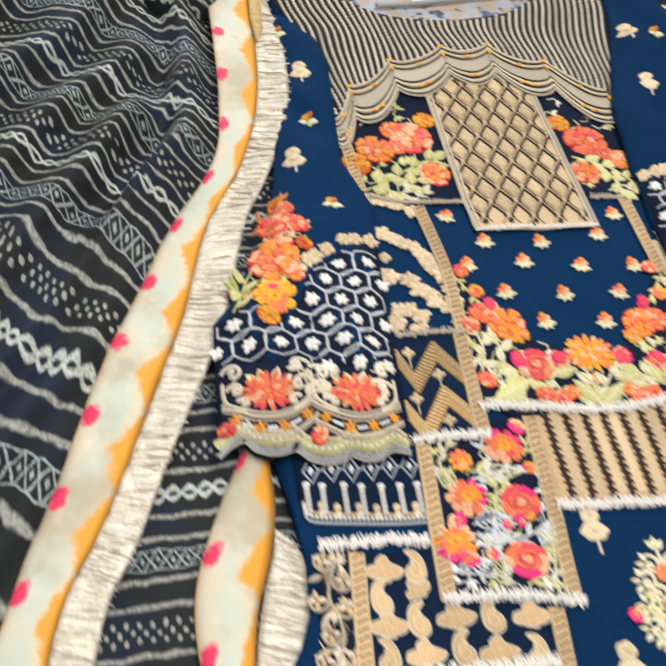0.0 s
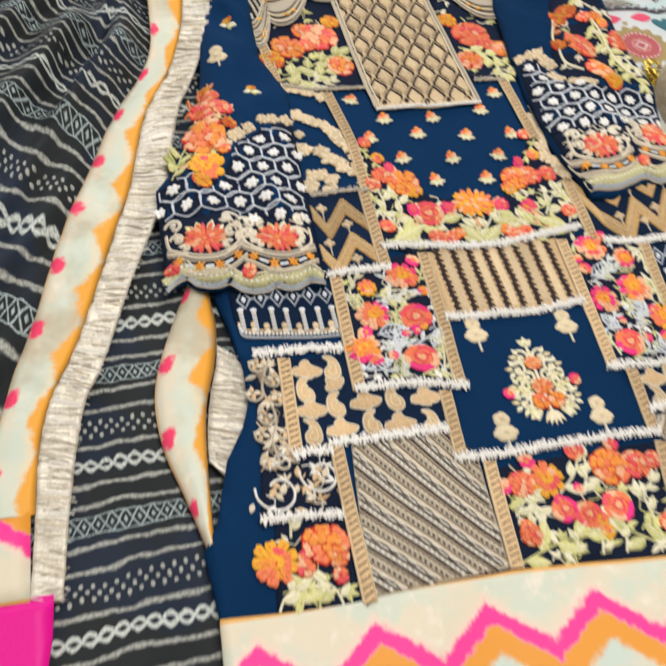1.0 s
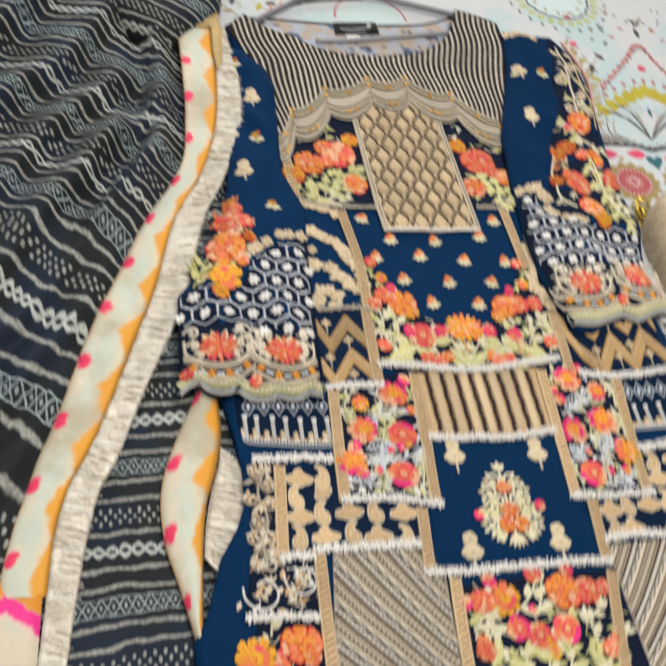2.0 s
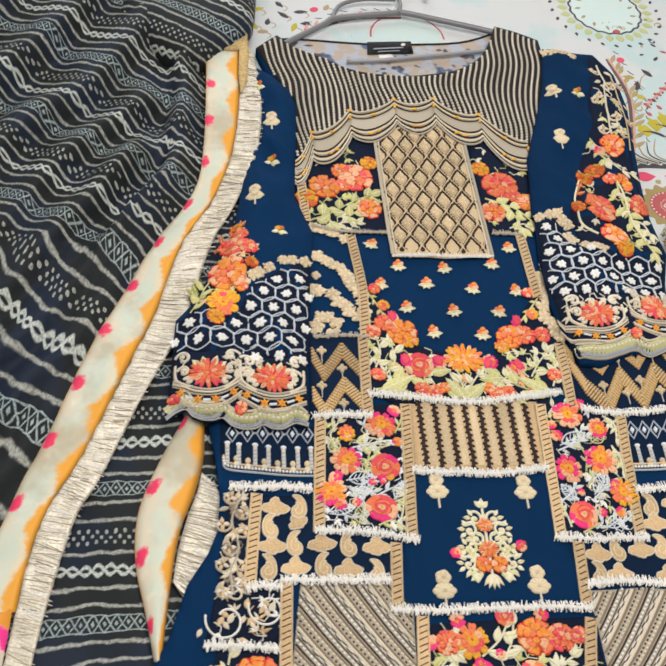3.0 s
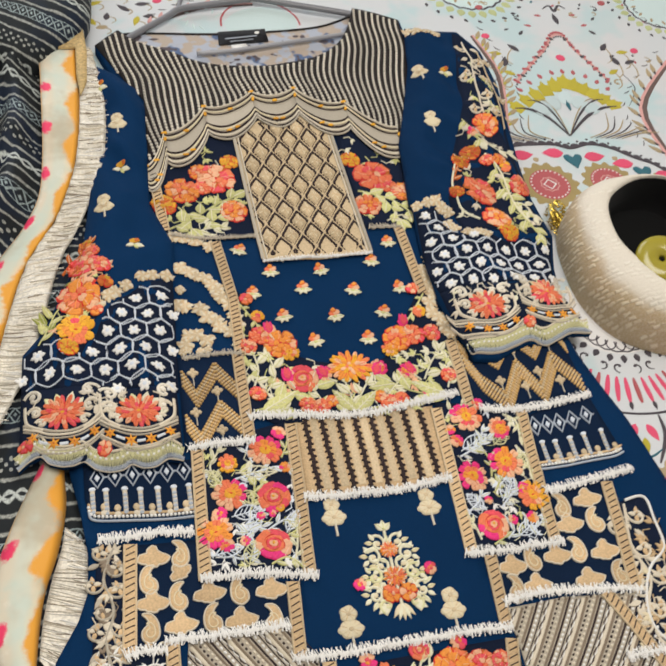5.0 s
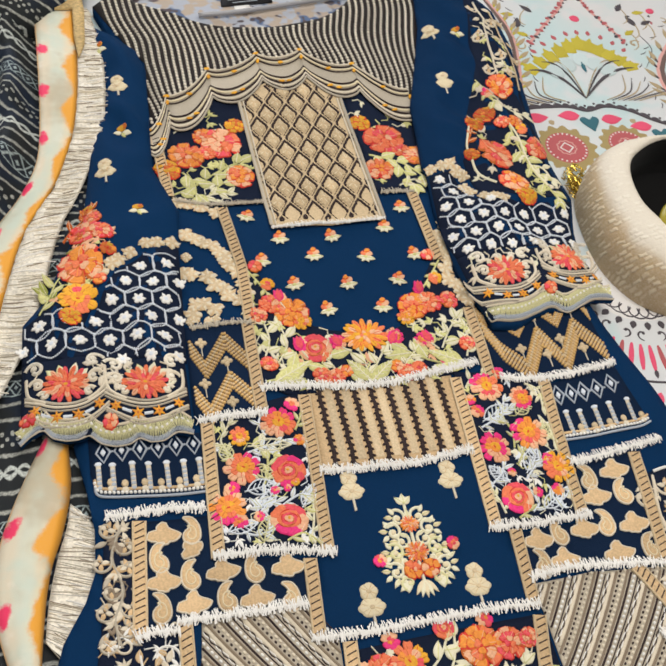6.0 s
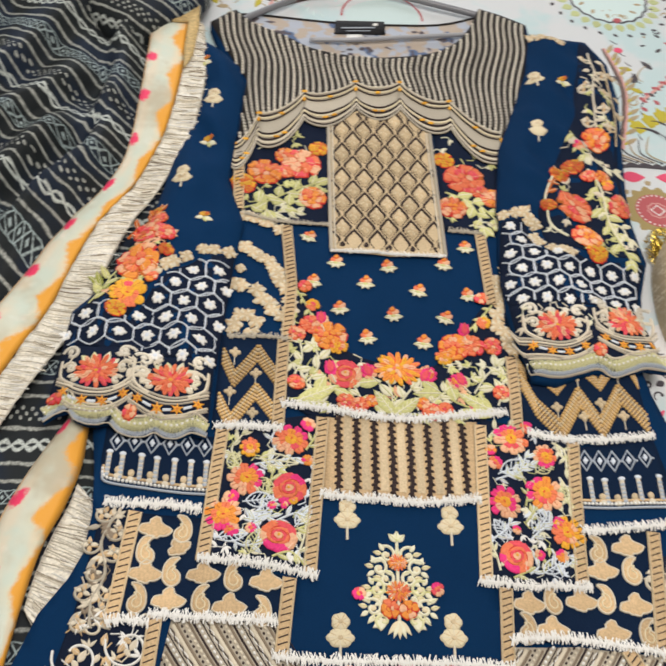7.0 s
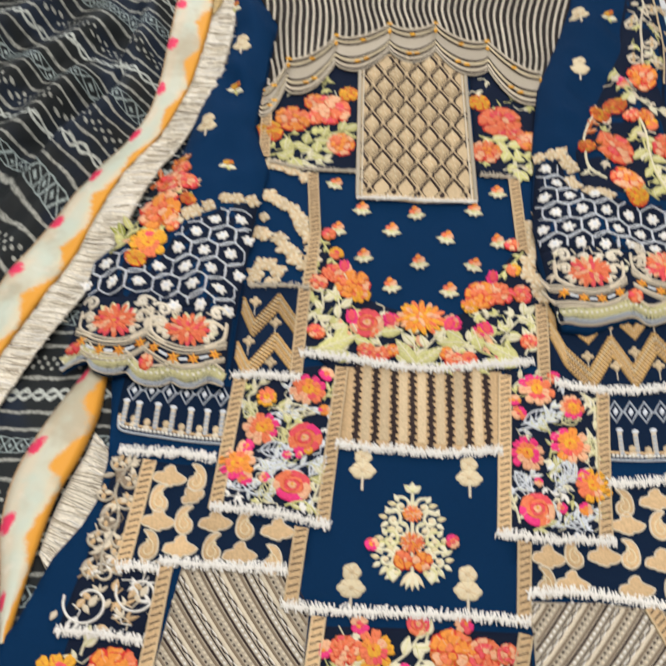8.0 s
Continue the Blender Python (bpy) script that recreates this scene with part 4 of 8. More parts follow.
# ---- tunic: cut pieces ----
tunic = thing("tunic", "navy patchwork tunic with orange floral embroidery, laid flat on bed", "tunic")
NECK = [(-0.197, 0.424), (-0.179, 0.403), (-0.135, 0.375), (-0.091, 0.355), (-0.022, 0.345), (0.038, 0.352), (0.084, 0.370), (0.118, 0.408), (0.142, 0.468)]
neck = smooth(NECK, 4)
BODY = neck + [(0.208, 0.443), (0.215, 0.30), (0.17, 0.10), (0.242, -0.08), (0.262, -0.129), (0.269, -0.170), (0.279, -0.205), (0.290, -0.240), (0.301, -0.290), (0.318, -0.377), (0.335, -0.50), (0.350, -0.572), (0.107, -0.576), (-0.09, -0.560), (-0.22, -0.562), (-0.330, -0.557), (-0.334, -0.50), (-0.321, -0.479), (-0.304, -0.424), (-0.285, -0.393), (-0.276, -0.369), (-0.274, -0.332), (-0.279, -0.289), (-0.287, -0.246), (-0.272, -0.20), (-0.22, -0.05), (-0.19, 0.10), (-0.20, 0.30), (-0.229, 0.388)]
body = sheet("body", BODY, body_z, NAVY, tunic, -0.0012, 0.012, 0.014)
BACK = smooth([(0.142, 0.468), (0.085, 0.440), (0.0, 0.428), (-0.08, 0.424), (-0.17, 0.428), (-0.197, 0.424)], 4)


def lining_material():
    m, n, l, b = node_mat("printed_lining")
    g = Graph(m.node_tree)
    co = g.coord()
    a, c2 = g.noise(co, 45, 2), g.noise(co, 30, 2)
    base = g.mix(g.step(a, 0.47, 0.55), (0.46, 0.38, 0.31), (0.42, 0.45, 0.52))
    base = g.mix(g.step(c2, 0.56, 0.62), base, (0.10, 0.15, 0.27))
    base = g.mix(g.step(g.noise(co, 60, 1), 0.64, 0.69), base, (0.10, 0.08, 0.09))
    l.new(base, b.inputs["Base Color"])
    b.inputs["Roughness"].default_value = 0.85
    return m


lining = sheet("back_lining", neck + BACK[1:-1], lambda x, y: -0.0235 + 0.002 * nz(x, y, 12.0, 5.0), lining_material(), tunic, 0.0, 0.015, 0.002, label="printed beige and blue inner lining at the back of the neck")
st = Stitch(lambda x, y: -0.0235 + 0.002 * nz(x, y, 12.0, 5.0), 0.0006)
st.cord(BACK, 0.004, UMBER, 0.001)
st.make("neck_binding", lining)
HEM_TOP = [(-0.331, -0.556), (-0.22, -0.561), (-0.09, -0.557), (0.107, -0.575), (0.347, -0.573)]
hem_z = lambda x, y: body_z(x, y) - 0.004 * max(0.0, min(1.0, (-0.60 - y) / 0.08)) + 0.006 * nz(x, y, 11.0, 6.0) * max(0.0, min(1.0, (-0.58 - y) / 0.05))


def hem_uv(x, y):
    top = -0.557 - (0.018 if x > 0.107 else max(0.0, (x + 0.09) / 0.197 * 0.018) if x > -0.09 else 0.0)
    return (x + 0.0785, top - y)


hem = sheet("hem_band", HEM_TOP + [(0.37, -0.78), (-0.342, -0.76), (-0.338, -0.65)], hem_z, HEM, tunic, 0.0022, 0.012, 0.010, hem_uv, label="wide cream silk hem dyed with a pink and orange zigzag")
sleeve_l = sheet("sleeve", SLV_L, sleeve_z, NAVY, tunic, 0.0, 0.006, 0.006)
sleeve_r = sheet("sleeve", SLV_R, sleeve_z, NAVY, tunic, 0.0, 0.006, 0.006)
SLV_HEX_L = [(-0.169, -0.029), (-0.174, -0.116), (-0.178, -0.177), (-0.328, -0.165), (-0.325, -0.122), (-0.295, -0.104), (-0.266, -0.134), (-0.245, -0.087), (-0.235, -0.068), (-0.205, -0.044)]
SLV_HEX_R = [(0.128, 0.047), (0.154, 0.052), (0.168, 0.002), (0.222, -0.015), (0.286, -0.006), (0.269, -0.059), (0.264, -0.085), (0.203, -0.076), (0.125, -0.079), (0.118, -0.047)]

# ---- tunic: embroidered panels ----


def scale_pts(pts, k):
    cx, cy = sum(p[0] for p in pts) / len(pts), sum(p[1] for p in pts) / len(pts)
    return [(cx + (x - cx) * k, cy + (y - cy) * k) for x, y in pts]


def patch(name, pts, mat, lift=0.0006, zf=None, label="", parent=None):
    return sheet(name, pts, zf or body_z, mat, parent or tunic, lift, 0.012, 0.001, label=label)


# striped yoke
CREAM2 = cloth("cream_bead_thread", (0.70, 0.635, 0.53), amt=0.45, grain=600, rough=0.55)
CUSPS = [(-0.182, 0.152), (-0.155, 0.210), (-0.100, 0.262), (-0.035, 0.287), (0.022, 0.291), (0.085, 0.263), (0.147, 0.213)]
YOKE = neck + [(0.206, 0.441), (0.203, 0.37), (0.198, 0.306), (0.180, 0.25), (0.160, 0.200)] + [(x, y - 0.018) for x, y in CUSPS[-2:0:-1]] + [(-0.178, 0.165), (-0.174, 0.280), (-0.229, 0.388)]
yoke = patch("yoke", YOKE, UMBER, 0.0006, label="dark brown yoke with beaded cream pinstripes")
for i in range(48):
    s = (i + 0.5) / 48
    bot, top = (-0.180 + s * 0.345, 0.15), (-0.236 + s * 0.452, 0.48)
    st = Stitch(body_z, 0.0012)
    path = [(lerp(bot, top, k / 90)[0] + 0.0055 * nz(s * 2.2, k / 16, 1.0, 4.0) + 0.0025 * math.sin(k * 0.16 + s * 5) + 0.012 * math.sin(math.pi * k / 90) * (0.5 - s) * 0.6, lerp(bot, top, k / 90)[1]) for k in range(91)]
    for run in clip(path, YOKE):
        st = Stitch(body_z, 0.0012)
        st.bead(run, 0.0043, 0.0056, CREAM2, 0.0011, fill=0.40)
        st.make("beaded_stripe", yoke)
    st = Stitch(body_z, 0.0012)
    for run in clip([(x + 0.0040, y) for x, y in path], YOKE):
        if len(run) > 6:
            st = Stitch(body_z, 0.0012)
            st.cord(run[::3], 0.0009, BROWN, 0.0006)
            st.make("taupe_pinstripe", yoke)

# swagged scallops under the yoke
for a, b in zip(CUSPS, CUSPS[1:]):
    mid = abs(a[0] + b[0]) / 2
    drop = 0.055 + 0.03 * min(mid, 0.10) - (0.013 if mid > 0.135 else 0.0)

    def swag(k, a=a, b=b, drop=drop):
        """Hangs between two points; the folds spread out below the upper edge."""
        arc = [math.sin(math.pi * q / 12) ** 0.75 for q in range(13)]
        return [(lerp(a, b, q / 12)[0], lerp(a, b, q / 12)[1] - 0.012 * arc[q] - drop * k * (0.90 + 0.20 * arc[q])) for q in range(13)]

    sw = patch("swag", swag(0) + swag(1)[::-1], GREY, 0.0036, label="grey silk swag outlined with dark and cream cords")
    for k, m, wd in ((0.0, PALE, 0.0026), (0.085, BROWN, 0.0018), (0.16, CREAM, 0.0024), (0.24, BROWN, 0.0013), (0.62, BROWN, 0.0022), (0.70, CREAM, 0.0030), (0.79, BROWN, 0.0026), (0.88, PALE, 0.0030), (0.95, BROWN, 0.0012), (1.0, GREY, 0.0026)):
        st = Stitch(body_z, 0.0048)
        st.cord(swag(k), wd, m, 0.0009)
        st.make("swag_cord", sw)
    for q, k in ((0, 0.02), (6, 0.16), (5, 0.75), (7, 0.75), (12, 0.30)):
        e = swag(k)[q]
        st = Stitch(body_z, 0.0056)
        st.oval(e, 0.0040, 0.0022, 0.2 if q < 12 else 1.4, AMBER, 0.0006, 0, 8, 0, 0.3)
        st.make("amber_knot", sw)

# lattice bib
LAT = [(-0.069, 0.206), (-0.045, 0.222), (-0.020, 0.242), (0.0, 0.250), (0.022, 0.240), (0.040, 0.222), (0.057, 0.206), (0.060, 0.10), (0.0625, -0.003), (0.0, -0.0085), (-0.065, -0.007), (-0.068, 0.10)]
lattice = patch("lattice_panel", LAT, KHAKI, 0.0026, label="tan panel with a dark stitched diamond lattice")
CELL_X, CELL_Y = 0.0262, 0.0412
INNER = scale_pts(LAT, 0.95)
for j in range(-1, 13):
    for i in range(-4, 5):
        c = ((i + 0.5 * (j % 2)) * CELL_X, -0.010 + j * CELL_Y / 2)
        west, east, south, north = (c[0] - CELL_X / 2, c[1]), (c[0] + CELL_X / 2, c[1]), (c[0], c[1] - CELL_Y / 2), (c[0], c[1] + CELL_Y / 2)
        st = Stitch(body_z, 0.0034)
        roof = line(lerp(c, west, 0.84), lerp(c, north, 0.84), 8) + line(lerp(c, north, 0.84), lerp(c, east, 0.84), 8)[1:]
        for r in clip([(x + random.uniform(-1, 1) * 0.0004, y - (0.0012 if k % 2 else 0.0)) for k, (x, y) in enumerate(roof)], INNER):
            st.cord(r, 0.0031, BROWN, 0.0006)
            for e, f in ((r[0], 1), (r[-1], -1)):
                st.oval((e[0] + f * 0.0014, e[1] - 0.0012), 0.0020, 0.0014, -f * 0.9, BROWN, 0.0006, 0, 7)
        for a, b in ((west, south), (south, east)):
            for r in clip(line(lerp(c, lerp(a, b, 0.15), 0.86), lerp(c, lerp(a, b, 0.85), 0.86), 8), INNER):
                st.bead(r, 0.0010, 0.0042, BROWN, 0.0004)
        if st.f:
            st.make("lattice_bracket", lattice)
        if not all(inside(lerp(c, e, 0.7), INNER) for e in (west, east, south, north)):
            continue
        st = Stitch(body_z, 0.0034)
        pad = []
        for i in range(20):
            a = math.pi / 2 + i * math.pi / 10
            k = (0.80 if i % 2 == 0 else 0.60) / (abs(math.cos(a)) + abs(math.sin(a)))
            pad.append((c[0] + CELL_X * 0.44 * k * math.cos(a), c[1] - 0.0016 + CELL_Y * 0.44 * k * math.sin(a)))
        st.blob(pad, KHAKI, 0.0010, 0.0, 0.7)
        for i in range(0, 20, 3):
            st.cord(line(lerp(c, pad[i], 0.2), lerp(c, pad[i], 0.8), 2), 0.0012, TAN if i % 2 else CREAM, 0.0004, 0.0008)
        st.make("quilted_diamond", lattice)
for x0, x1 in ((-0.069, -0.065), (0.057, 0.0625)):
    for off, m, w in ((0.0, GREY, 0.0042), (0.0045 if x0 < 0 else -0.0045, PALE, 0.002)):
        st = Stitch(body_z, 0.0040)
        st.cord(line((x0 + off, 0.199), (x1 + off, -0.005), 14), w, m, 0.0011)
        st.make("edge_cord", lattice)
fringe(lattice, line((-0.066, -0.008), (0.063, -0.005), 10), body_z, 0.004, 0.006, WHITE, 0.0017)

# upper floral panels
up_l = patch("floral_panel", [(-0.181, 0.166), (-0.132, 0.198), (-0.068, 0.226), (-0.069, 0.122), (-0.067, 0.034), (-0.117, 0.034), (-0.172, 0.044), (-0.181, 0.087)], INK, 0.0008, label="dark panel embroidered with coral flowers and green leaves")
up_r = patch("floral_panel", [(0.062, 0.222), (0.120, 0.194), (0.141, 0.166), (0.143, 0.087), (0.125, 0.038), (0.063, 0.037), (0.064, 0.107)], INK, 0.0008, label="dark panel embroidered with coral flowers and green leaves")
CO, RO, OR, PK, MU, RU, AM = (CORAL, SALMON, ROSE), (ROSE, SALMON, PINK), (ORANGE, SALMON, CORAL), (PINK, CORAL, AMBER), (MUSTARD, AMBER, RUST), (RUST, ORANGE, MUSTARD), (AMBER, ORANGE, CORAL)
for c, r, m in (((-0.101, 0.132), 0.0255, CO), ((-0.143, 0.113), 0.0225, OR), ((-0.087, 0.077), 0.0190, OR), ((-0.081, 0.160), 0.013, MU), ((-0.167, 0.089), 0.017, MU), ((-0.120, 0.144), 0.014, OR), ((-0.118, 0.118), 0.012, CO)):
    flower(up_l, c, r, body_z, m)
    TAKEN.append((*c, r))
filler(up_l, OUTLINE[up_l.name], body_z, TAKEN, 14, (LEAF, IVORY, LEAF), 0.010)
for pts in ([(-0.165, 0.050), (-0.136, 0.067), (-0.108, 0.089), (-0.081, 0.103)], [(-0.151, 0.085), (-0.140, 0.070), (-0.140, 0.047)], [(-0.125, 0.052), (-0.108, 0.068), (-0.097, 0.078)]):
    sprig(up_l, pts, body_z, LEAF, IVORY, 0.020, 0.008, wide=0.66)
sprig(up_l, [(-0.135, 0.046), (-0.120, 0.052), (-0.105, 0.051)], body_z, IVORY, LEAF, 0.013, 0.008)
for c, r, m in (((0.096, 0.127), 0.0275, CO), ((0.077, 0.075), 0.0190, OR), ((0.127, 0.097), 0.0175, OR), ((0.072, 0.156), 0.014, MU), ((0.112, 0.107), 0.013, CO)):
    flower(up_r, c, r, body_z, m)
    TAKEN.append((*c, r))
filler(up_r, OUTLINE[up_r.name], body_z, TAKEN, 10, (LEAF, IVORY, LEAF), 0.010)
for pts in ([(0.070, 0.100), (0.091, 0.092), (0.111, 0.082), (0.131, 0.057)], [(0.100, 0.084), (0.107, 0.067), (0.110, 0.046)]):
    sprig(up_r, pts, body_z, LEAF, IVORY, 0.019, 0.008, wide=0.66)
sprig(up_r, [(0.094, 0.047), (0.113, 0.056), (0.123, 0.052)], body_z, IVORY, BEIGE, 0.013, 0.008)

# navy bib with small buds and a floral garland
for c in [(-0.091, 0.013), (-0.060, -0.023), (-0.002, -0.025), (0.059, -0.017), (0.086, 0.011), (-0.028, -0.051), (0.029, -0.056), (-0.056, -0.088), (0.001, -0.092), (0.056, -0.091), (-0.027, -0.124), (0.031, -0.125), (-0.085, -0.053), (0.084, -0.058)]:
    st = Stitch(body_z, 0.0012)
    turn = random.uniform(-0.45, 0.25)
    for q, (d, aa, ra) in enumerate(((0.0052, 1.9, 0.0046), (0.0060, 1.05, 0.0048), (0.0085, 1.5, 0.0040))):
        st.oval(at(c, d, aa + turn), ra, ra * 0.8, 0.6 * q + turn, (CORAL, SALMON, ORANGE)[q], 0.0006, 0.0002 * q, 9, 0, 0.2)
    st.cord([at(c, 0.009, 1.1 + turn), at(c, 0.0065, 1.5 + turn), at(c, 0.008, 2.0 + turn)], 0.0012, DEEP, 0.0004, 0.0008, True)
    for aa, ln in ((-0.1, 0.011), (3.25, 0.010), (-1.0, 0.008), (-2.1, 0.008)):
        leaf_into(st, at(c, ln * 0.5, aa + turn), ln, ln * 0.55, aa + turn, IVORY, LEAF if ln > 0.009 else None)
    st.oval(c, 0.0028, 0.0020, turn, LEAF, 0.0006, 0.0006, 8)
    st.make("embroidered_bud", body, "coral bud on ivory leaves")
GARLAND = smooth([(-0.106, -0.052), (-0.088, -0.077), (-0.072, -0.111), (-0.046, -0.142), (0.005, -0.156), (0.047, -0.149), (0.073, -0.110), (0.112, -0.055), (0.117, -0.087), (0.112, -0.203), (-0.014, -0.218), (-0.112, -0.203)], 3, True)
garland = patch("garland_panel", GARLAND, INK, 0.0009, label="dark scalloped panel with a garland of orange and pink flowers")
for pts, m, sz in (([(-0.105, -0.203), (-0.089, -0.199), (-0.058, -0.184), (-0.036, -0.179)], LEAF, 0.026), ([(-0.101, -0.174), (-0.094, -0.154), (-0.096, -0.134)], IVORY, 0.016), ([(-0.089, -0.181), (-0.077, -0.161), (-0.080, -0.139)], IVORY, 0.017), ([(0.105, -0.208), (0.082, -0.202), (0.061, -0.195), (0.042, -0.182)], LEAF, 0.026), ([(0.080, -0.183), (0.093, -0.162), (0.107, -0.146)], IVORY, 0.017), ([(0.103, -0.196), (0.111, -0.175), (0.111, -0.158)], IVORY, 0.015), ([(-0.004, -0.212), (-0.003, -0.196), (-0.006, -0.177)], IVORY, 0.018), ([(-0.002, -0.213), (0.006, -0.197), (0.017, -0.181)], IVORY, 0.018), ([(-0.030, -0.207), (-0.035, -0.195), (-0.040, -0.184)], IVORY, 0.012), ([(0.029, -0.210), (0.039, -0.195), (0.051, -0.183)], IVORY, 0.013), ([(-0.057, -0.208), (-0.039, -0.205), (-0.016, -0.202)], LEAF, 0.018), ([(0.015, -0.211), (0.033, -0.211), (0.062, -0.208)], LEAF, 0.018), ([(-0.104, -0.061), (-0.095, -0.077), (-0.086, -0.095)], LEAF, 0.010), ([(0.109, -0.068), (0.094, -0.088), (0.080, -0.105)], LEAF, 0.010)):
    sprig(garland, pts, body_z, m, LEAF if m is IVORY else IVORY, sz, sz * 0.62, lift=0.0014)
mum(garland, (0.003, -0.160), 0.026, body_z, (ORANGE, CORAL, AMBER, SALMON), 0.0034, 0.78, "orange chrysanthemum at the middle of the garland")
TAKEN.append((0.003, -0.160, 0.024))
for x, y, r, m in ((-0.066, -0.123, 0.019, OR), (-0.085, -0.110, 0.013, CO), (-0.101, -0.124, 0.011, CO), (-0.074, -0.103, 0.008, PK), (-0.058, -0.135, 0.012, AM), (-0.064, -0.163, 0.009, PK), (-0.050, -0.169, 0.018, RO), (-0.026, -0.165, 0.010, PK), (0.034, -0.163, 0.011, PK), (0.064, -0.171, 0.011, PK), (0.064, -0.127, 0.019, OR), (0.083, -0.123, 0.014, CO), (0.105, -0.122, 0.012, CO), (0.075, -0.106, 0.007, PK), (0.052, -0.141, 0.010, AM), (-0.093, -0.060, 0.009, CO), (-0.084, -0.084, 0.009, AM), (0.098, -0.060, 0.009, CO), (0.098, -0.092, 0.009, AM), (-0.037, -0.205, 0.011, CO), (-0.050, -0.201, 0.010, CO), (0.036, -0.208, 0.011, CO), (0.049, -0.204, 0.009, CO), (-0.099, -0.183, 0.010, CO), (0.108, -0.180, 0.010, CO), (-0.024, -0.199, 0.008, OR), (0.027, -0.199, 0.008, OR), (0.079, -0.197, 0.007, RO)):
    flower(garland, (x, y), r, body_z, m, 7, 0.0022)
    TAKEN.append((x, y, r))
filler(garland, OUTLINE[garland.name], body_z, TAKEN, 46, (IVORY, LEAF, IVORY, SALMON), 0.011)
for a, b, w in (((-0.002, -0.214), (-0.022, -0.186), 0.42), ((-0.002, -0.214), (0.025, -0.192), 0.42), ((-0.099, -0.207), (-0.056, -0.182), 0.34), ((-0.097, -0.209), (-0.066, -0.203), 0.36), ((0.100, -0.206), (0.061, -0.184), 0.34), ((0.099, -0.207), (0.064, -0.207), 0.36)):
    st = Stitch(body_z, 0.0032)
    d, ang = math.hypot(b[0] - a[0], b[1] - a[1]), math.atan2(b[1] - a[1], b[0] - a[0])
    leaf_into(st, lerp(a, b, 0.5), d, d * w, ang, LEAF, IVORY)
    for q in range(1, 6):
        for sd in (-1, 1):
            p = lerp(a, b, q / 6.5)
            st.cord([p, at(p, d * w * 0.40 * math.sin(math.pi * q / 6.5), ang + sd * 0.75)], 0.0011, IVORY, 0.0004, 0.0009, True)
    st.make("large_leaf", garland, "broad pale green embroidered leaf")
for c, a in (((-0.065, -0.163), 1.7), ((-0.027, -0.165), 2.1), ((0.030, -0.167), 1.1), ((0.067, -0.169), 1.9), ((-0.075, -0.102), 1.6), ((0.076, -0.105), 1.5)):
    st = Stitch(body_z, 0.0034)
    for t in (-0.28, 0.0, 0.28):
        leaf_into(st, at(c, 0.002, a + 3 * t), 0.017, 0.0085, a + t, PINK if t else ROSE, None, 0.0002 if t == 0 else 0)
    st.cord(line(at(c, -0.008, a), at(c, -0.018, a + 0.2), 3), 0.0016, IVORY, 0.0007)
    st.make("tulip_bud", garland, "hot pink tulip bud")

# floret bands beside the bib


def florets(parent, pts, zf, r=0.0108, gap=0.0095, mat=BEIGE):
    """A curling band of overlapping tan florets."""
    c = smooth(pts, 8)
    acc = gap
    for p, q in zip(c, c[1:]):
        acc += math.hypot(q[0] - p[0], q[1] - p[1])
        if acc >= gap:
            acc = 0.0
            o = (q[0] + random.uniform(-1, 1) * 0.003, q[1] + random.uniform(-1, 1) * 0.003)
            st = Stitch(zf, 0.0012 + random.uniform(0, 0.0004))
            k0 = random.random() * 6
            st.blob([at(o, r * (0.80 + 0.10 * math.cos(4 * a + k0) + 0.07 * math.cos(9 * a) + random.uniform(-0.16, 0.14)), a) for a in [i * 0.2417 for i in range(26)]], mat, 0.0007, 0, 0.40, (PALE, mat, TAN, mat, CREAM))
            st.make("floret", parent, "tan lace floret")


for pts in ([(-0.161, -0.008), (-0.138, -0.023), (-0.124, -0.047), (-0.110, -0.069), (-0.105, -0.093)], [(-0.167, -0.057), (-0.144, -0.074), (-0.125, -0.097), (-0.111, -0.107)], [(-0.168, -0.114), (-0.155, -0.100), (-0.139, -0.117)], [(-0.165, 0.040), (-0.139, 0.033), (-0.119, 0.021)], [(0.119, -0.030), (0.118, -0.062), (0.115, -0.093), (0.131, -0.131)], [(0.132, -0.018), (0.129, -0.044)]):
    florets(body, pts, body_z)
for pts in ([(-0.171, -0.123), (-0.140, -0.120)], [(-0.165, -0.037), (-0.158, -0.047)]):
    florets(body, pts, body_z, 0.006, 0.008)


# zigzag panels


def zigzag(parent, pts, width=0.017, rows=5):
    """A thick zigzag of parallel satin cords with a toothed edge."""
    st = Stitch(body_z, 0.0014)
    for i in range(rows):
        k = (i / (rows - 1) - 0.5) * width
        st.bead([(x, y + k) for x, y in pts], width / rows * 1.15, 0.0036, (OLD_GOLD, TAN, OLD_GOLD, BEIGE)[i % 4], 0.0013)
    st.make("zigzag", parent, "tan satin-stitch zigzag")


chev_l = patch("zigzag_panel", [(-0.175, -0.129), (-0.109, -0.133), (-0.115, -0.239), (-0.178, -0.238)], DUSK, 0.0007, label="dark panel with tan satin zigzags")
chev_r = patch("zigzag_panel", [(0.123, -0.130), (0.153, -0.151), (0.213, -0.146), (0.252, -0.137), (0.255, -0.224), (0.175, -0.234), (0.127, -0.231)], DUSK, 0.0007, label="dark panel with tan satin zigzags")
for pts in ([(-0.172, -0.156), (-0.160, -0.181), (-0.138, -0.149), (-0.119, -0.178)], [(-0.173, -0.208), (-0.161, -0.231), (-0.138, -0.194), (-0.120, -0.219)], [(-0.112, -0.152), (-0.117, -0.139)]):
    zigzag(chev_l, pts)
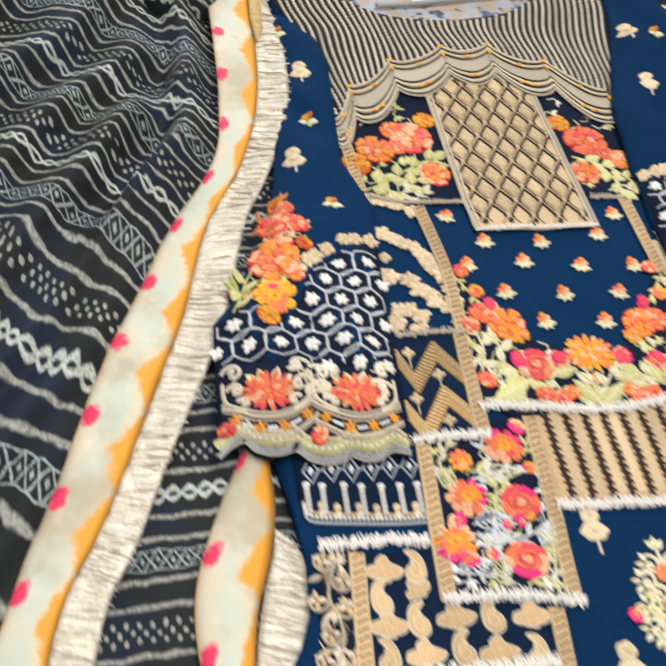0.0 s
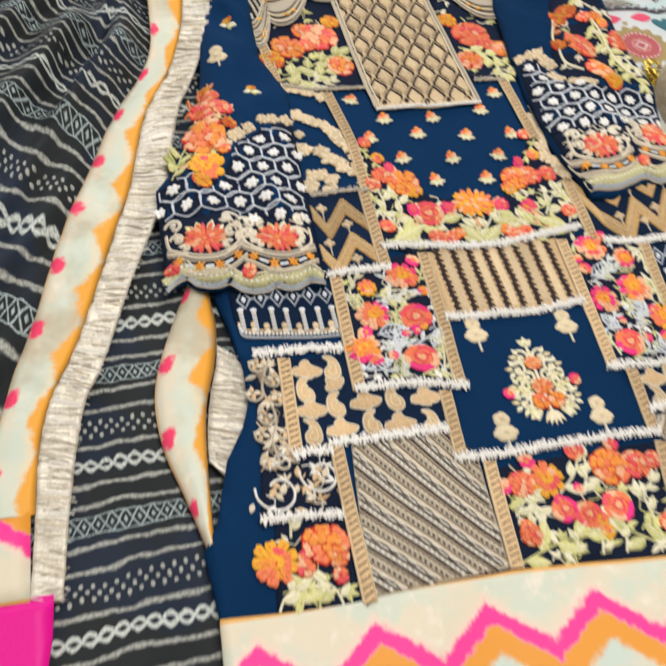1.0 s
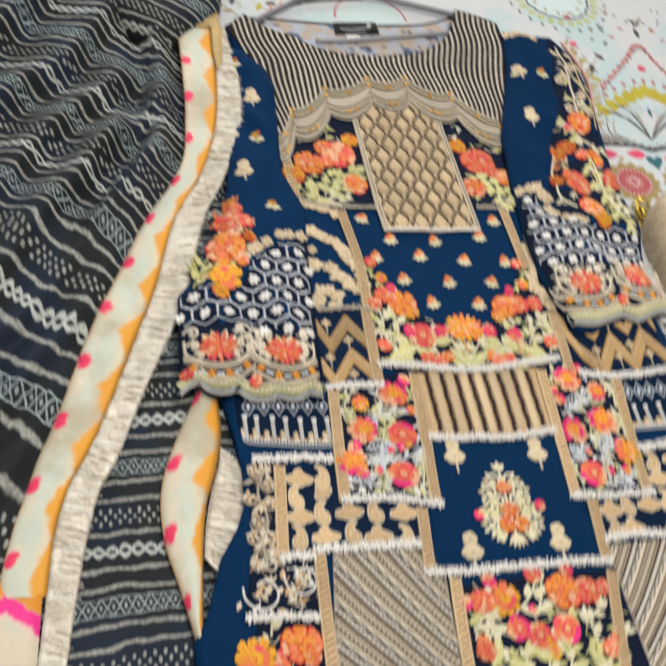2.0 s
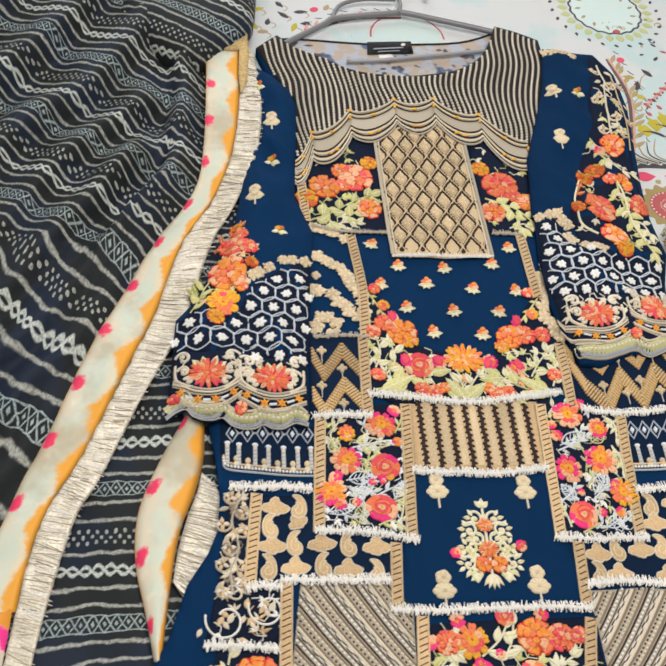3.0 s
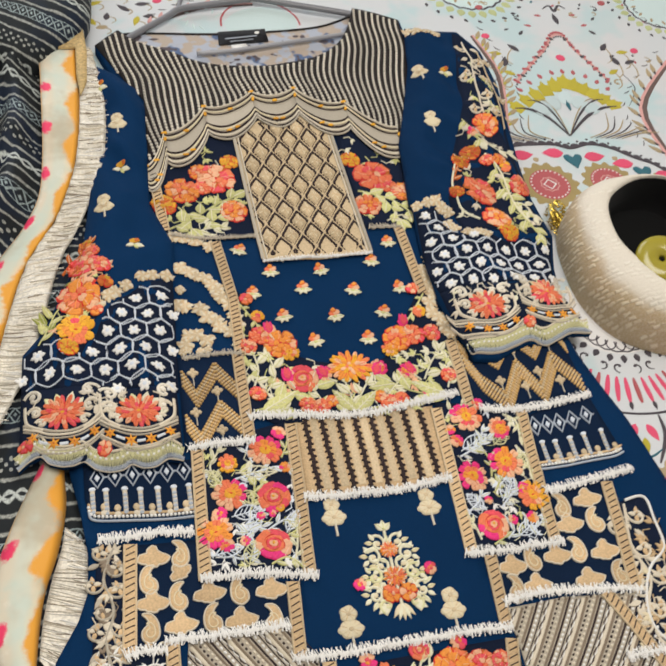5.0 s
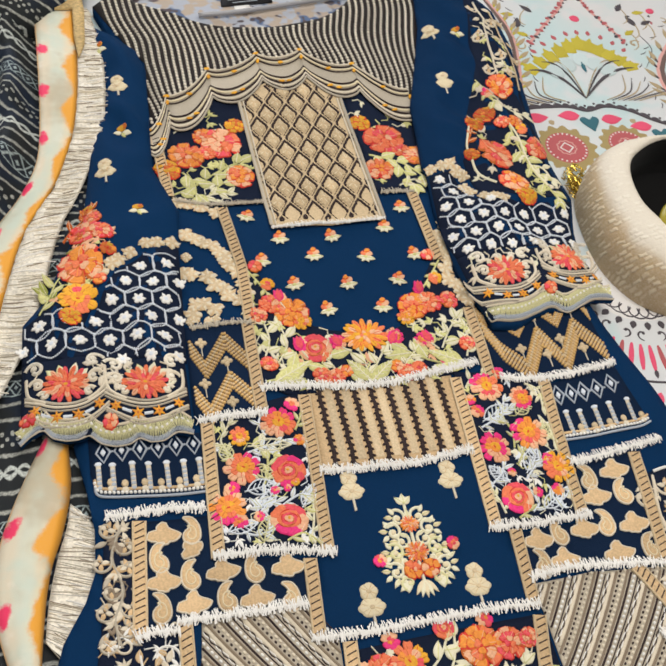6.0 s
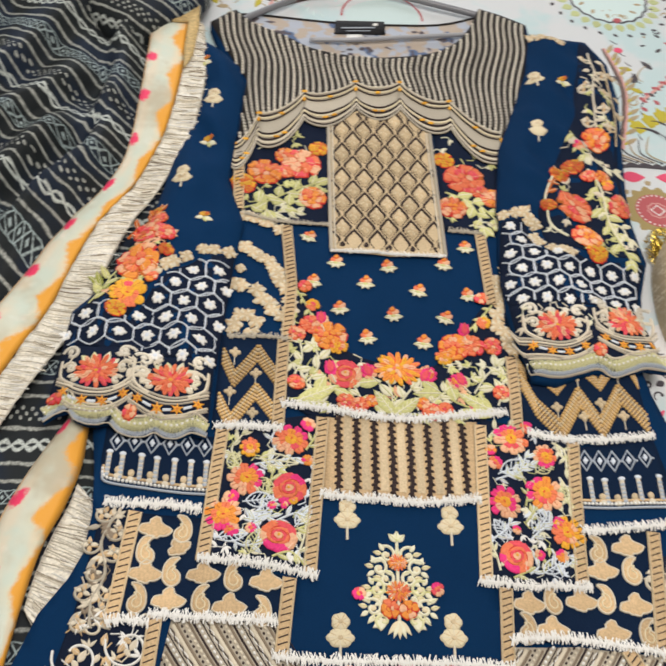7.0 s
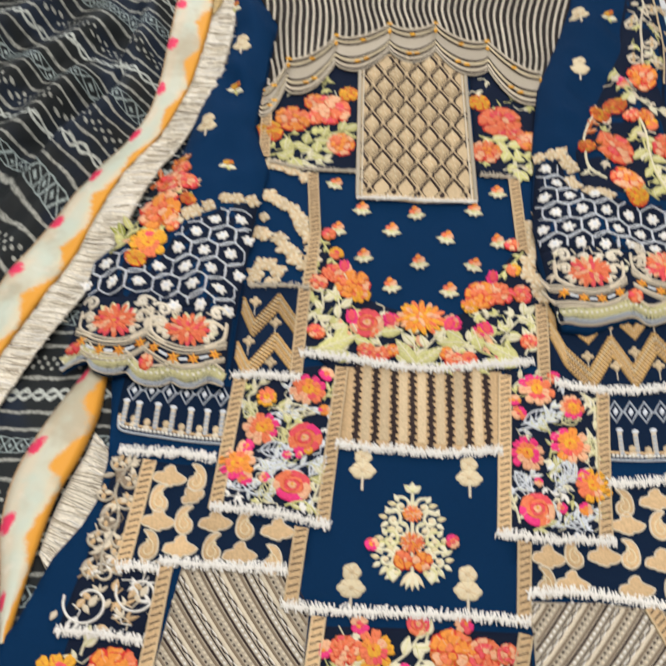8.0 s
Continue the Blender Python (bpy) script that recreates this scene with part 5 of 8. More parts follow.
for pts in ([(0.130, -0.163), (0.142, -0.195), (0.164, -0.221), (0.187, -0.181), (0.205, -0.216), (0.229, -0.176), (0.254, -0.209)], [(0.143, -0.149), (0.165, -0.173), (0.183, -0.150)], [(0.194, -0.147), (0.210, -0.167), (0.223, -0.149)], [(0.243, -0.140), (0.253, -0.163)], [(0.128, -0.137), (0.136, -0.155)]):
    zigzag(chev_r, pts, 0.021 if len(pts) > 4 else 0.012)
for p, c, ang in ((chev_l, (-0.139, -0.173), 1.57), (chev_l, (-0.163, -0.196), 1.57), (chev_l, (-0.140, -0.219), 1.57), (chev_l, (-0.161, -0.149), 1.57), (chev_r, (0.189, -0.204), 1.57), (chev_r, (0.229, -0.202), 1.57), (chev_r, (0.163, -0.194), 1.57), (chev_r, (0.188, -0.157), 1.57), (chev_r, (0.208, -0.188), 1.57), (chev_r, (0.230, -0.153), 1.57)):
    st = Stitch(body_z, 0.0014)
    for k in range(4):
        st.oval(at(c, 0.003, k * 1.571), 0.0032, 0.0026, k * 1.571, BEIGE, 0.0012, 0, 7)
    st.cord(line(at(c, 0.003, -ang), at(c, 0.016, -ang), 3), 0.0011, PALE, 0.0007)
    st.make("zigzag_floret", p)

# diamond and pillar panels


def pillar_panel(pts, diamonds, pillars, rail):
    p = patch("pillar_panel", pts, DUSK, 0.0008, label="dark panel with silver diamonds above a row of pale pillars")
    for c in diamonds:
        st = Stitch(body_z, 0.0014)
        d = [at(c, 0.0105 if k % 2 else 0.0062, k * 1.571) for k in range(4)]
        st.cord(d + d[:1], 0.0020, SILVER, 0.001)
        d = [at(c, 0.0042 if k % 2 else 0.0026, k * 1.571) for k in range(4)]
        st.blob(d, ICE, 0.0012)
        st.cord(line(at(c, 0.005, 0), at(c, 0.009, 0), 2), 0.0018, SILVER, 0.0008)
        st.make("diamond", p)
    for i, c in enumerate(pillars):
        st = Stitch(body_z, 0.0014)
        st.cord(line((c[0], c[1] + 0.009), (c[0], c[1] - 0.014), 5), 0.0044, PALE, 0.0009)
        st.oval((c[0], c[1] + 0.0095), 0.0034, 0.0022, 0, ICE, 0.0009, 0.0003, 8)
        st.bead(line((c[0], c[1] + 0.003), (c[0], c[1] - 0.014), 4), 0.0048, 0.0042, SILVER, 0.0006, 0.0006)
        o = (c[0] + 0.0095, c[1] - 0.009)
        st.oval(o, 0.0032, 0.0038, 0, BEIGE, 0.0009, 0, 8)
        st.oval((o[0], o[1] - 0.006), 0.0036, 0.0028, 0, PALE, 0.0012, 0, 8)
        st.make("pillar", p)
    st = Stitch(body_z, 0.0014)
    r = smooth(rail, 6)
    st.cord([(x, y + 0.003) for x, y in r], 0.0026, TAN, 0.001)
    st.bead([(x, y - 0.0005) for x, y in r], 0.0032, 0.0036, WHITE, 0.0014)
    st.cord([(x, y - 0.0045) for x, y in r], 0.0024, SILVER, 0.001)
    st.make("rail", p)
    return p


pillar_panel([(-0.274, -0.244), (-0.175, -0.247), (-0.176, -0.302), (-0.224, -0.301), (-0.269, -0.299), (-0.274, -0.280)], [(-0.262, -0.260), (-0.246, -0.260), (-0.230, -0.260), (-0.214, -0.259), (-0.198, -0.258), (-0.182, -0.258)], [(-0.267, -0.281), (-0.255, -0.283), (-0.238, -0.283), (-0.224, -0.284), (-0.208, -0.284), (-0.193, -0.284), (-0.179, -0.284)], [(-0.271, -0.289), (-0.265, -0.298), (-0.224, -0.301), (-0.175, -0.302)])
pillar_panel([(0.175, -0.240), (0.255, -0.225), (0.260, -0.257), (0.267, -0.291), (0.246, -0.295), (0.173, -0.298)], [(0.183, -0.253), (0.197, -0.253), (0.210, -0.253), (0.225, -0.252), (0.242, -0.248)], [(0.185, -0.281), (0.199, -0.282), (0.215, -0.281), (0.231, -0.279), (0.252, -0.277)], [(0.173, -0.297), (0.211, -0.297), (0.251, -0.295), (0.268, -0.290)])

CH, OH = (CORAL, ORANGE, PINK), (ORANGE, AMBER, PINK)
# lower floral panels
fl_l = patch("floral_panel", [(-0.166, -0.236), (-0.078, -0.219), (-0.072, -0.235), (-0.080, -0.376), (-0.176, -0.367), (-0.174, -0.324)], INK, 0.0016, label="dark panel with coral roses and white leaf sprays, fringed below")
fl_r = patch("floral_panel", [(0.083, -0.213), (0.137, -0.222), (0.174, -0.232), (0.165, -0.379), (0.069, -0.382)], INK, 0.0016, label="dark panel with coral roses and white leaf sprays, fringed below")
for pts, m in (([(-0.150, -0.276), (-0.157, -0.259), (-0.148, -0.244)], IVORY), ([(-0.135, -0.275), (-0.119, -0.272), (-0.095, -0.268), (-0.083, -0.272)], ICE), ([(-0.116, -0.261), (-0.120, -0.247), (-0.116, -0.238)], ICE), ([(-0.148, -0.306), (-0.144, -0.285), (-0.150, -0.276)], LEAF), ([(-0.125, -0.309), (-0.120, -0.296), (-0.118, -0.285)], LEAF), ([(-0.137, -0.343), (-0.132, -0.324), (-0.117, -0.313)], ICE), ([(-0.140, -0.323), (-0.128, -0.330), (-0.117, -0.328)], ICE), ([(-0.130, -0.359), (-0.127, -0.343), (-0.132, -0.331)], ICE), ([(-0.116, -0.334), (-0.098, -0.325), (-0.086, -0.326)], ICE), ([(-0.093, -0.365), (-0.088, -0.349), (-0.086, -0.334)], IVORY), ([(-0.097, -0.341), (-0.086, -0.336)], LEAF), ([(-0.151, -0.352), (-0.140, -0.357), (-0.130, -0.355)], ICE), ([(-0.115, -0.366), (-0.100, -0.361), (-0.089, -0.369)], LEAF), ([(-0.088, -0.259), (-0.080, -0.245)], LEAF), ([(-0.149, -0.289), (-0.137, -0.297)], IVORY)):
    sprig(fl_l, pts, body_z, m, WHITE if m is LEAF else LEAF, 0.012, 0.0065, lift=0.002, wide=0.36)
for x, y, r, m in ((-0.102, -0.249, 0.022, CH), (-0.140, -0.258, 0.013, AM), (-0.142, -0.290, 0.021, CH), (-0.102, -0.300, 0.020, RO), (-0.160, -0.326, 0.022, OH), (-0.110, -0.347, 0.021, RO), (-0.117, -0.317, 0.006, PK), (-0.135, -0.340, 0.007, PK), (-0.106, -0.317, 0.005, PK), (-0.154, -0.309, 0.010, PK), (-0.086, -0.231, 0.010, CH), (-0.086, -0.270, 0.008, OH), (-0.152, -0.341, 0.010, CH), (-0.098, -0.312, 0.006, AM)):
    flower(fl_l, (x, y), r * 0.84, body_z, m, 8, 0.0028)
    TAKEN.append((x, y, r))
filler(fl_l, OUTLINE[fl_l.name], body_z, TAKEN, 34, (WHITE, IVORY, LEAF, ICE), 0.0092, 0.0012, 0.34)
for pts, m in (([(0.091, -0.280), (0.106, -0.273), (0.128, -0.260)], ICE), ([(0.098, -0.271), (0.115, -0.268), (0.124, -0.253)], ICE), ([(0.089, -0.234), (0.098, -0.224), (0.112, -0.219)], IVORY), ([(0.152, -0.235), (0.163, -0.244), (0.163, -0.263)], IVORY), ([(0.118, -0.305), (0.122, -0.287), (0.118, -0.274)], LEAF), ([(0.083, -0.340), (0.096, -0.330), (0.100, -0.323)], ICE), ([(0.128, -0.326), (0.137, -0.313), (0.135, -0.300)], ICE), ([(0.118, -0.339), (0.132, -0.326), (0.145, -0.317)], ICE), ([(0.087, -0.370), (0.085, -0.357), (0.082, -0.349)], IVORY), ([(0.114, -0.371), (0.123, -0.363), (0.120, -0.355)], ICE), ([(0.135, -0.358), (0.146, -0.362), (0.155, -0.357)], ICE), ([(0.137, -0.346), (0.143, -0.354), (0.160, -0.349)], ICE), ([(0.155, -0.272), (0.161, -0.285), (0.161, -0.303)], IVORY), ([(0.116, -0.322), (0.126, -0.309)], LEAF), ([(0.098, -0.376), (0.111, -0.369)], LEAF)):
    sprig(fl_r, pts, body_z, m, WHITE if m is LEAF else LEAF, 0.012, 0.0065, lift=0.002, wide=0.36)
for x, y, r, m in ((0.111, -0.235, 0.022, CH), (0.143, -0.251, 0.016, CH), (0.138, -0.290, 0.023, OH), (0.098, -0.303, 0.021, PK), (0.155, -0.329, 0.021, AM), (0.103, -0.356, 0.020, RO), (0.125, -0.353, 0.007, PK), (0.106, -0.330, 0.006, PK), (0.093, -0.262, 0.010, CH), (0.090, -0.248, 0.008, OH), (0.146, -0.352, 0.009, OH), (0.148, -0.321, 0.010, PK), (0.128, -0.220, 0.009, CH)):
    flower(fl_r, (x, y), r * 0.84, body_z, m, 8, 0.0028)
    TAKEN.append((x, y, r))
filler(fl_r, OUTLINE[fl_r.name], body_z, TAKEN, 34, (WHITE, IVORY, LEAF, ICE), 0.0092, 0.0012, 0.34)

for p, c, ln, w, a, m in ((fl_l, (-0.112, -0.271), 0.036, 0.012, -0.15, IVORY), (fl_l, (-0.128, -0.311), 0.026, 0.015, 0.1, ICE), (fl_l, (-0.124, -0.324), 0.024, 0.012, 0.9, ICE), (fl_l, (-0.150, -0.347), 0.026, 0.012, 0.1, ICE), (fl_l, (-0.131, -0.352), 0.024, 0.013, 1.2, LIME), (fl_l, (-0.088, -0.326), 0.024, 0.012, 0.9, ICE), (fl_l, (-0.154, -0.272), 0.018, 0.013, 1.6, LIME), (fl_l, (-0.123, -0.297), 0.024, 0.012, -0.7, LIME), (fl_r, (0.112, -0.264), 0.034, 0.015, 0.45, ICE), (fl_r, (0.131, -0.318), 0.030, 0.015, 0.9, ICE), (fl_r, (0.141, -0.262), 0.020, 0.014, 0.6, LIME), (fl_r, (0.092, -0.330), 0.022, 0.012, 2.2, ICE), (fl_r, (0.138, -0.362), 0.026, 0.013, 0.5, ICE), (fl_r, (0.157, -0.290), 0.018, 0.011, 1.8, LIME)):
    veined_leaf(p, c, ln, w, a, body_z, m)

# tan panel with dark serrated stripes
STRIPE = [(-0.068, -0.209), (0.079, -0.213), (0.077, -0.303), (-0.071, -0.308)]
stripe = patch("striped_panel", STRIPE, TAN, 0.0008, label="tan panel with dark serrated stripes")
for i in range(8):
    x = -0.0565 + i * 0.0172
    st = Stitch(body_z, 0.0014)
    path = [(x + 0.0006 * math.sin(k), -0.213 - 0.091 * k / 26) for k in range(27)]
    st.cord(path, 0.0042, BROWN, 0.0009)
    for k in range(0, 26):
        st.oval((x + (0.0021 if k % 2 else -0.0021), path[k][1] - 0.001), 0.0026, 0.0014, (-0.5 if k % 2 else 3.64), BROWN, 0.0009, 0.0002, 6)
    st.make("serrated_stripe", stripe)
    if i:
        st = Stitch(body_z, 0.001)
        st.cord([(x - 0.0086, y) for _, y in path[::3]], 0.0085, BEIGE, 0.0006)
        st.make("satin_rib", stripe)

# navy square with a flowering tree and four sprays
square = patch("navy_square", [(-0.078, -0.306), (0.076, -0.304), (0.088, -0.451), (-0.103, -0.451)], NAVY, 0.0008, label="plain navy square with a cream and coral tree motif")


def spray(parent, c, k=1.0, zf=body_z, lift=0.0016):
    """Three-lobed tan spray on a short stem."""
    st = Stitch(zf, lift)
    for dy, rx, ry, n in ((-0.003, 0.0118, 0.0082, 6), (0.0105, 0.0080, 0.0078, 5)):
        o = (c[0], c[1] + dy * k)
        rim = [(o[0] + rx * k * (0.90 + 0.14 * abs(math.cos(n * i * math.pi / 24))) * math.cos(i * math.pi / 12), o[1] + ry * k * (0.90 + 0.14 * abs(math.cos(n * i * math.pi / 24))) * math.sin(i * math.pi / 12)) for i in range(24)]
        st.blob(rim, CREAM, 0.0011, 0, 0.8)
        for i in range(0, 24, 2):
            st.cord(line(lerp(o, rim[i], 0.25), lerp(o, rim[i], 0.9), 2), 0.0012 * k, (PALE, BEIGE, TAN)[i // 2 % 3], 0.0004, 0.0008, True)
        st.oval(o, 0.0026 * k, 0.0022 * k, 0, BEIGE, 0.0006, 0.0011, 8)
    st.cord(line((c[0], c[1] - 0.008 * k), (c[0], c[1] - 0.022 * k), 3), 0.0024 * k, PALE, 0.0009)
    return st.make("tan_spray", parent, "tan three-lobed embroidered spray")


for c in ((-0.049, -0.325), (0.045, -0.327), (-0.055, -0.431), (0.041, -0.428)):
    spray(square, c)
TC = (-0.005, -0.388)
st = Stitch(body_z, 0.0016)
st.cord(line((TC[0], TC[1] + 0.040), (TC[0], TC[1] - 0.042), 10), 0.0030, IVORY, 0.0010)
for a in (1.57, 0.75, 2.4):
    leaf_into(st, at((TC[0], TC[1] + 0.041), 0.005, a), 0.011, 0.0065, a, IVORY, LEAF, 0.0003)
for q in range(5):
    a = -1.57 + (q - 2) * 0.34
    leaf_into(st, at((TC[0], TC[1] - 0.030), 0.008, a), 0.017, 0.0052, a, IVORY if q % 2 else CREAM, None, 0.0003)
for s in (-1, 1):
    for dx, dy, r, a0 in ((0.011, 0.028, 0.0085, 1.2), (0.019, 0.016, 0.0090, 0.6), (0.012, 0.006, 0.0075, 2.0), (0.022, -0.003, 0.0090, 1.0), (0.014, -0.012, 0.0070, 1.8), (0.026, -0.020, 0.0090, 0.8), (0.016, -0.031, 0.0070, 5.2)):
        o = (TC[0] + s * dx * 0.86, TC[1] + dy)
        st.cord(spiral(o, r, a0 if s > 0 else math.pi - a0, 1.05, s), 0.0029, IVORY if dy * 1000 % 2 < 1 else LIME, 0.0012, 0.0004)
        for t in (-0.6, 0.2, 1.0):
            b = t if s > 0 else math.pi - t
            leaf_into(st, at(o, r * 1.0, b), 0.0085, 0.0046, b, IVORY if t != 0.2 else CREAM, LEAF if t == 0.2 else None, 0.0002)
        st.oval(o, r * 0.34, r * 0.30, 0, CREAM, 0.0010, 0.0003, 8)
    leaf_into(st, (TC[0] + s * 0.016, TC[1] - 0.034), 0.012, 0.010, -1.57, IVORY, None, 0.0006)
    st.cord([(TC[0], TC[1] - 0.010), (TC[0] + s * 0.014, TC[1] - 0.004), (TC[0] + s * 0.028, TC[1] - 0.005)], 0.0024, LEAF, 0.0010)
for dx, dy, ln, a in ((0.0, 0.032, 0.012, 1.57), (0.008, 0.012, 0.012, 0.4), (0.006, 0.001, 0.011, 1.0), (0.010, -0.016, 0.012, 0.2), (0.024, -0.030, 0.013, -0.9), (0.030, -0.012, 0.012, 0.5)):
    for s in (-1, 1):
        leaf_into(st, (TC[0] + s * dx, TC[1] + dy), ln * 0.8, ln * 0.36, a if s > 0 else math.pi - a, IVORY, LEAF, 0.0006)
tree = st.make("tree_motif", square, "cream scrolled tree motif with coral blossoms")
for dx, dy, r in ((0, 0.021, 0.0095), (0, -0.005, 0.0115)):
    mum(tree, (TC[0] + dx, TC[1] + dy), r, body_z, (CORAL, ORANGE, SALMON), 0.0028)
for dx, dy, r, m in ((-0.0080, -0.021, 0.0098, OR), (0.0080, -0.021, 0.0098, OR), (-0.034, -0.008, 0.0072, RO), (0.034, -0.002, 0.0072, RO)):
    flower(tree, (TC[0] + dx, TC[1] + dy), r, body_z, m, 6, 0.0030)

# paisley panels


def cloud(parent, c, k=1.0, a0=0.0):
    k *= 0.98
    st = Stitch(body_z, 0.0014)
    pts = []
    for i in range(24):
        a = i * 2 * math.pi / 24
        r = 0.0112 + 0.0020 * math.cos(4 * a) + 0.0012 * math.cos(2 * a) + 0.0016 * math.cos(3 * a + 1.57) + 0.0007 * math.cos(9 * a)
        pts.append((c[0] + r * 1.05 * k * math.cos(a + a0), c[1] + r * 0.92 * k * math.sin(a + a0)))
    st.blob(pts, TAN, 0.0012, 0, 0.8)
    st.cord([(c[0] + (x - c[0]) * 0.96, c[1] + (y - c[1]) * 0.96) for x, y in pts + pts[:1]], 0.0016, PALE, 0.0011, 0.0004)
    return st.make("cloud_motif", parent)


def paisley(parent, c, k=1.0, flip=1):
    k *= 0.97
    st = Stitch(body_z, 0.0014)
    out = smooth([(c[0] + flip * x * k, c[1] + y * k) for x, y in ((0.006, 0.013), (-0.002, 0.012), (-0.007, 0.004), (-0.007, -0.008), (0.0, -0.014), (0.007, -0.010), (0.007, -0.002), (0.001, 0.004), (0.003, 0.009))], 3, True)
    st.blob(out, TAN, 0.0010, 0, 0.75)
    st.cord(out + out[:1], 0.0018, PALE, 0.0012, 0.0003)
    inner = [(c[0] + (x - c[0]) * 0.5, c[1] - 0.002 + (y - c[1]) * 0.5) for x, y in out]
    st.cord(inner + inner[:1], 0.0014, CREAM, 0.0008, 0.0010)
    return st.make("paisley_motif", parent)


PA_L = [(-0.241, -0.329), (-0.177, -0.329), (-0.180, -0.370), (-0.099, -0.384), (-0.099, -0.428), (-0.214, -0.419), (-0.215, -0.430), (-0.249, -0.431)]
PA_R = [(0.172, -0.328), (0.238, -0.324), (0.226, -0.439), (0.151, -0.429), (0.090, -0.431), (0.086, -0.389), (0.167, -0.385)]
pa_l = patch("paisley_panel", PA_L, DUSK, 0.0006, label="dark panel filled with tan paisleys and cloud motifs")
pa_r = patch("paisley_panel", PA_R, DUSK, 0.0006, label="dark panel filled with tan paisleys and cloud motifs")
for c in [(-0.218, -0.343), (-0.222, -0.384), (-0.173, -0.383), (-0.119, -0.389), (-0.200, -0.407), (-0.149, -0.412)]:
    cloud(pa_l, c)
for i, c in enumerate([(-0.194, -0.341), (-0.224, -0.363), (-0.200, -0.381), (-0.226, -0.406), (-0.147, -0.385), (-0.173, -0.406), (-0.121, -0.415)]):
    paisley(pa_l, c, 1.0, 1 if i % 3 else -1)
cloud(pa_l, (-0.196, -0.359), 0.75, 0.6)
for c in [(0.208, -0.341), (0.181, -0.364), (0.205, -0.397), (0.110, -0.398), (0.158, -0.393), (0.129, -0.419), (0.181, -0.421)]:
    cloud(pa_r, c)
for i, c in enumerate([(0.181, -0.343), (0.207, -0.364), (0.180, -0.390), (0.132, -0.392), (0.107, -0.419), (0.211, -0.421)]):
    paisley(pa_r, c, 1.0, 1 if i % 2 else -1)

# scrolled side panels


def scrollwork(parent, stem, r, zf, mat, n, flip=1, width=0.0026):
    c = smooth(stem, 6)
    st = Stitch(zf, 0.0014)
    st.cord(c, width, mat, 0.0011)
    st.make("scroll_stem", parent)
    for i in range(n):
        k = int((i + 0.5) / n * (len(c) - 2))
        p, q = c[k], c[k + 1]
        a = math.atan2(q[1] - p[1], q[0] - p[0])
        s = flip * (1 if i % 2 else -1)
        o = at(p, r * 1.05, a + s * 1.2)
        st = Stitch(zf, 0.0014)
        st.cord(spiral(o, r, a + s * (1.2 + 3.14), 0.95, s), width, mat, 0.0011)
        for q2 in range(4):
            b = a + q2 * 1.571
            leaf_into(st, at(o, r * 0.42, b), r * 0.75, r * 0.42, b, PALE if q2 % 2 else TAN, None, 0.0003)
        e = at(p, r * 1.4, a - s * 0.9)
        leaf_into(st, e, r * 1.3, r * 0.5, a - s * 0.9, mat, None)
        st.make("scroll", parent)


sd_l = patch("scroll_panel", [(-0.266, -0.327), (-0.240, -0.327), (-0.248, -0.431), (-0.276, -0.435), (-0.272, -0.392)], INK, 0.0006, label="dark side panel with tan and cream scrollwork")
scrollwork(sd_l, [(-0.252, -0.331), (-0.262, -0.358), (-0.255, -0.387), (-0.263, -0.412), (-0.260, -0.435)], 0.0100, body_z, GREY, 9)
filler(sd_l, OUTLINE[sd_l.name], body_z, [], 18, (PALE, TAN, TAUPE), 0.010)
sd_l2 = patch("scroll_panel", [(-0.273, -0.414), (-0.242, -0.419), (-0.244, -0.430), (-0.205, -0.427), (-0.219, -0.485), (-0.287, -0.484)], INK, 0.0006, label="dark panel with white ring scrolls")
for c, r in (((-0.267, -0.459), 0.019), ((-0.228, -0.447), 0.018)):
    st = Stitch(body_z, 0.0016)
    st.cord(smooth([at(c, r * (1.05 - 0.045 * i), 2.9 + i * 0.42) for i in range(15)], 3), 0.0023, WHITE, 0.0012)
    for q, (d, a, ln) in enumerate(((0.25, 0.4, 0.62), (0.3, 1.9, 0.5), (0.3, 3.4, 0.58), (0.28, 4.7, 0.5), (1.35, 0.7, 0.6), (1.3, 5.4, 0.6), (1.45, 3.6, 0.5), (1.5, 1.6, 0.55))):
        leaf_into(st, at(c, r * d, a), r * ln, r * ln * 0.55, a + 0.7, TAN if q % 3 else PALE, PALE)
    st.cord(spiral(at(c, r * 1.45, 1.2), 0.007, 3.5, 0.9), 0.0022, PALE, 0.0011)
    st.make("curling_scroll", sd_l2)
filler(sd_l2, OUTLINE[sd_l2.name], body_z, [], 16, (WHITE, PALE, TAN), 0.010, 0.0012, 0.3)
sd_r = patch("scroll_panel", [(0.237, -0.350), (0.272, -0.346), (0.275, -0.379), (0.276, -0.420), (0.253, -0.505), (0.187, -0.497), (0.223, -0.439)], INK, 0.0006, label="dark side panel with cream scrollwork")
scrollwork(sd_r, [(0.243, -0.353), (0.233, -0.396), (0.241, -0.428), (0.225, -0.460), (0.226, -0.497)], 0.0120, body_z, PALE, 9, -1, 0.003)
filler(sd_r, OUTLINE[sd_r.name], body_z, [], 26, (PALE, TAN, CREAM), 0.010)
st = Stitch(body_z, 0.0016)
st.cord(smooth([(0.245, -0.349), (0.269, -0.347), (0.270, -0.374), (0.268, -0.401), (0.244, -0.420), (0.226, -0.452), (0.225, -0.477), (0.240, -0.495)], 5), 0.0030, WHITE, 0.0012)
st.make("scroll_stem", sd_r)

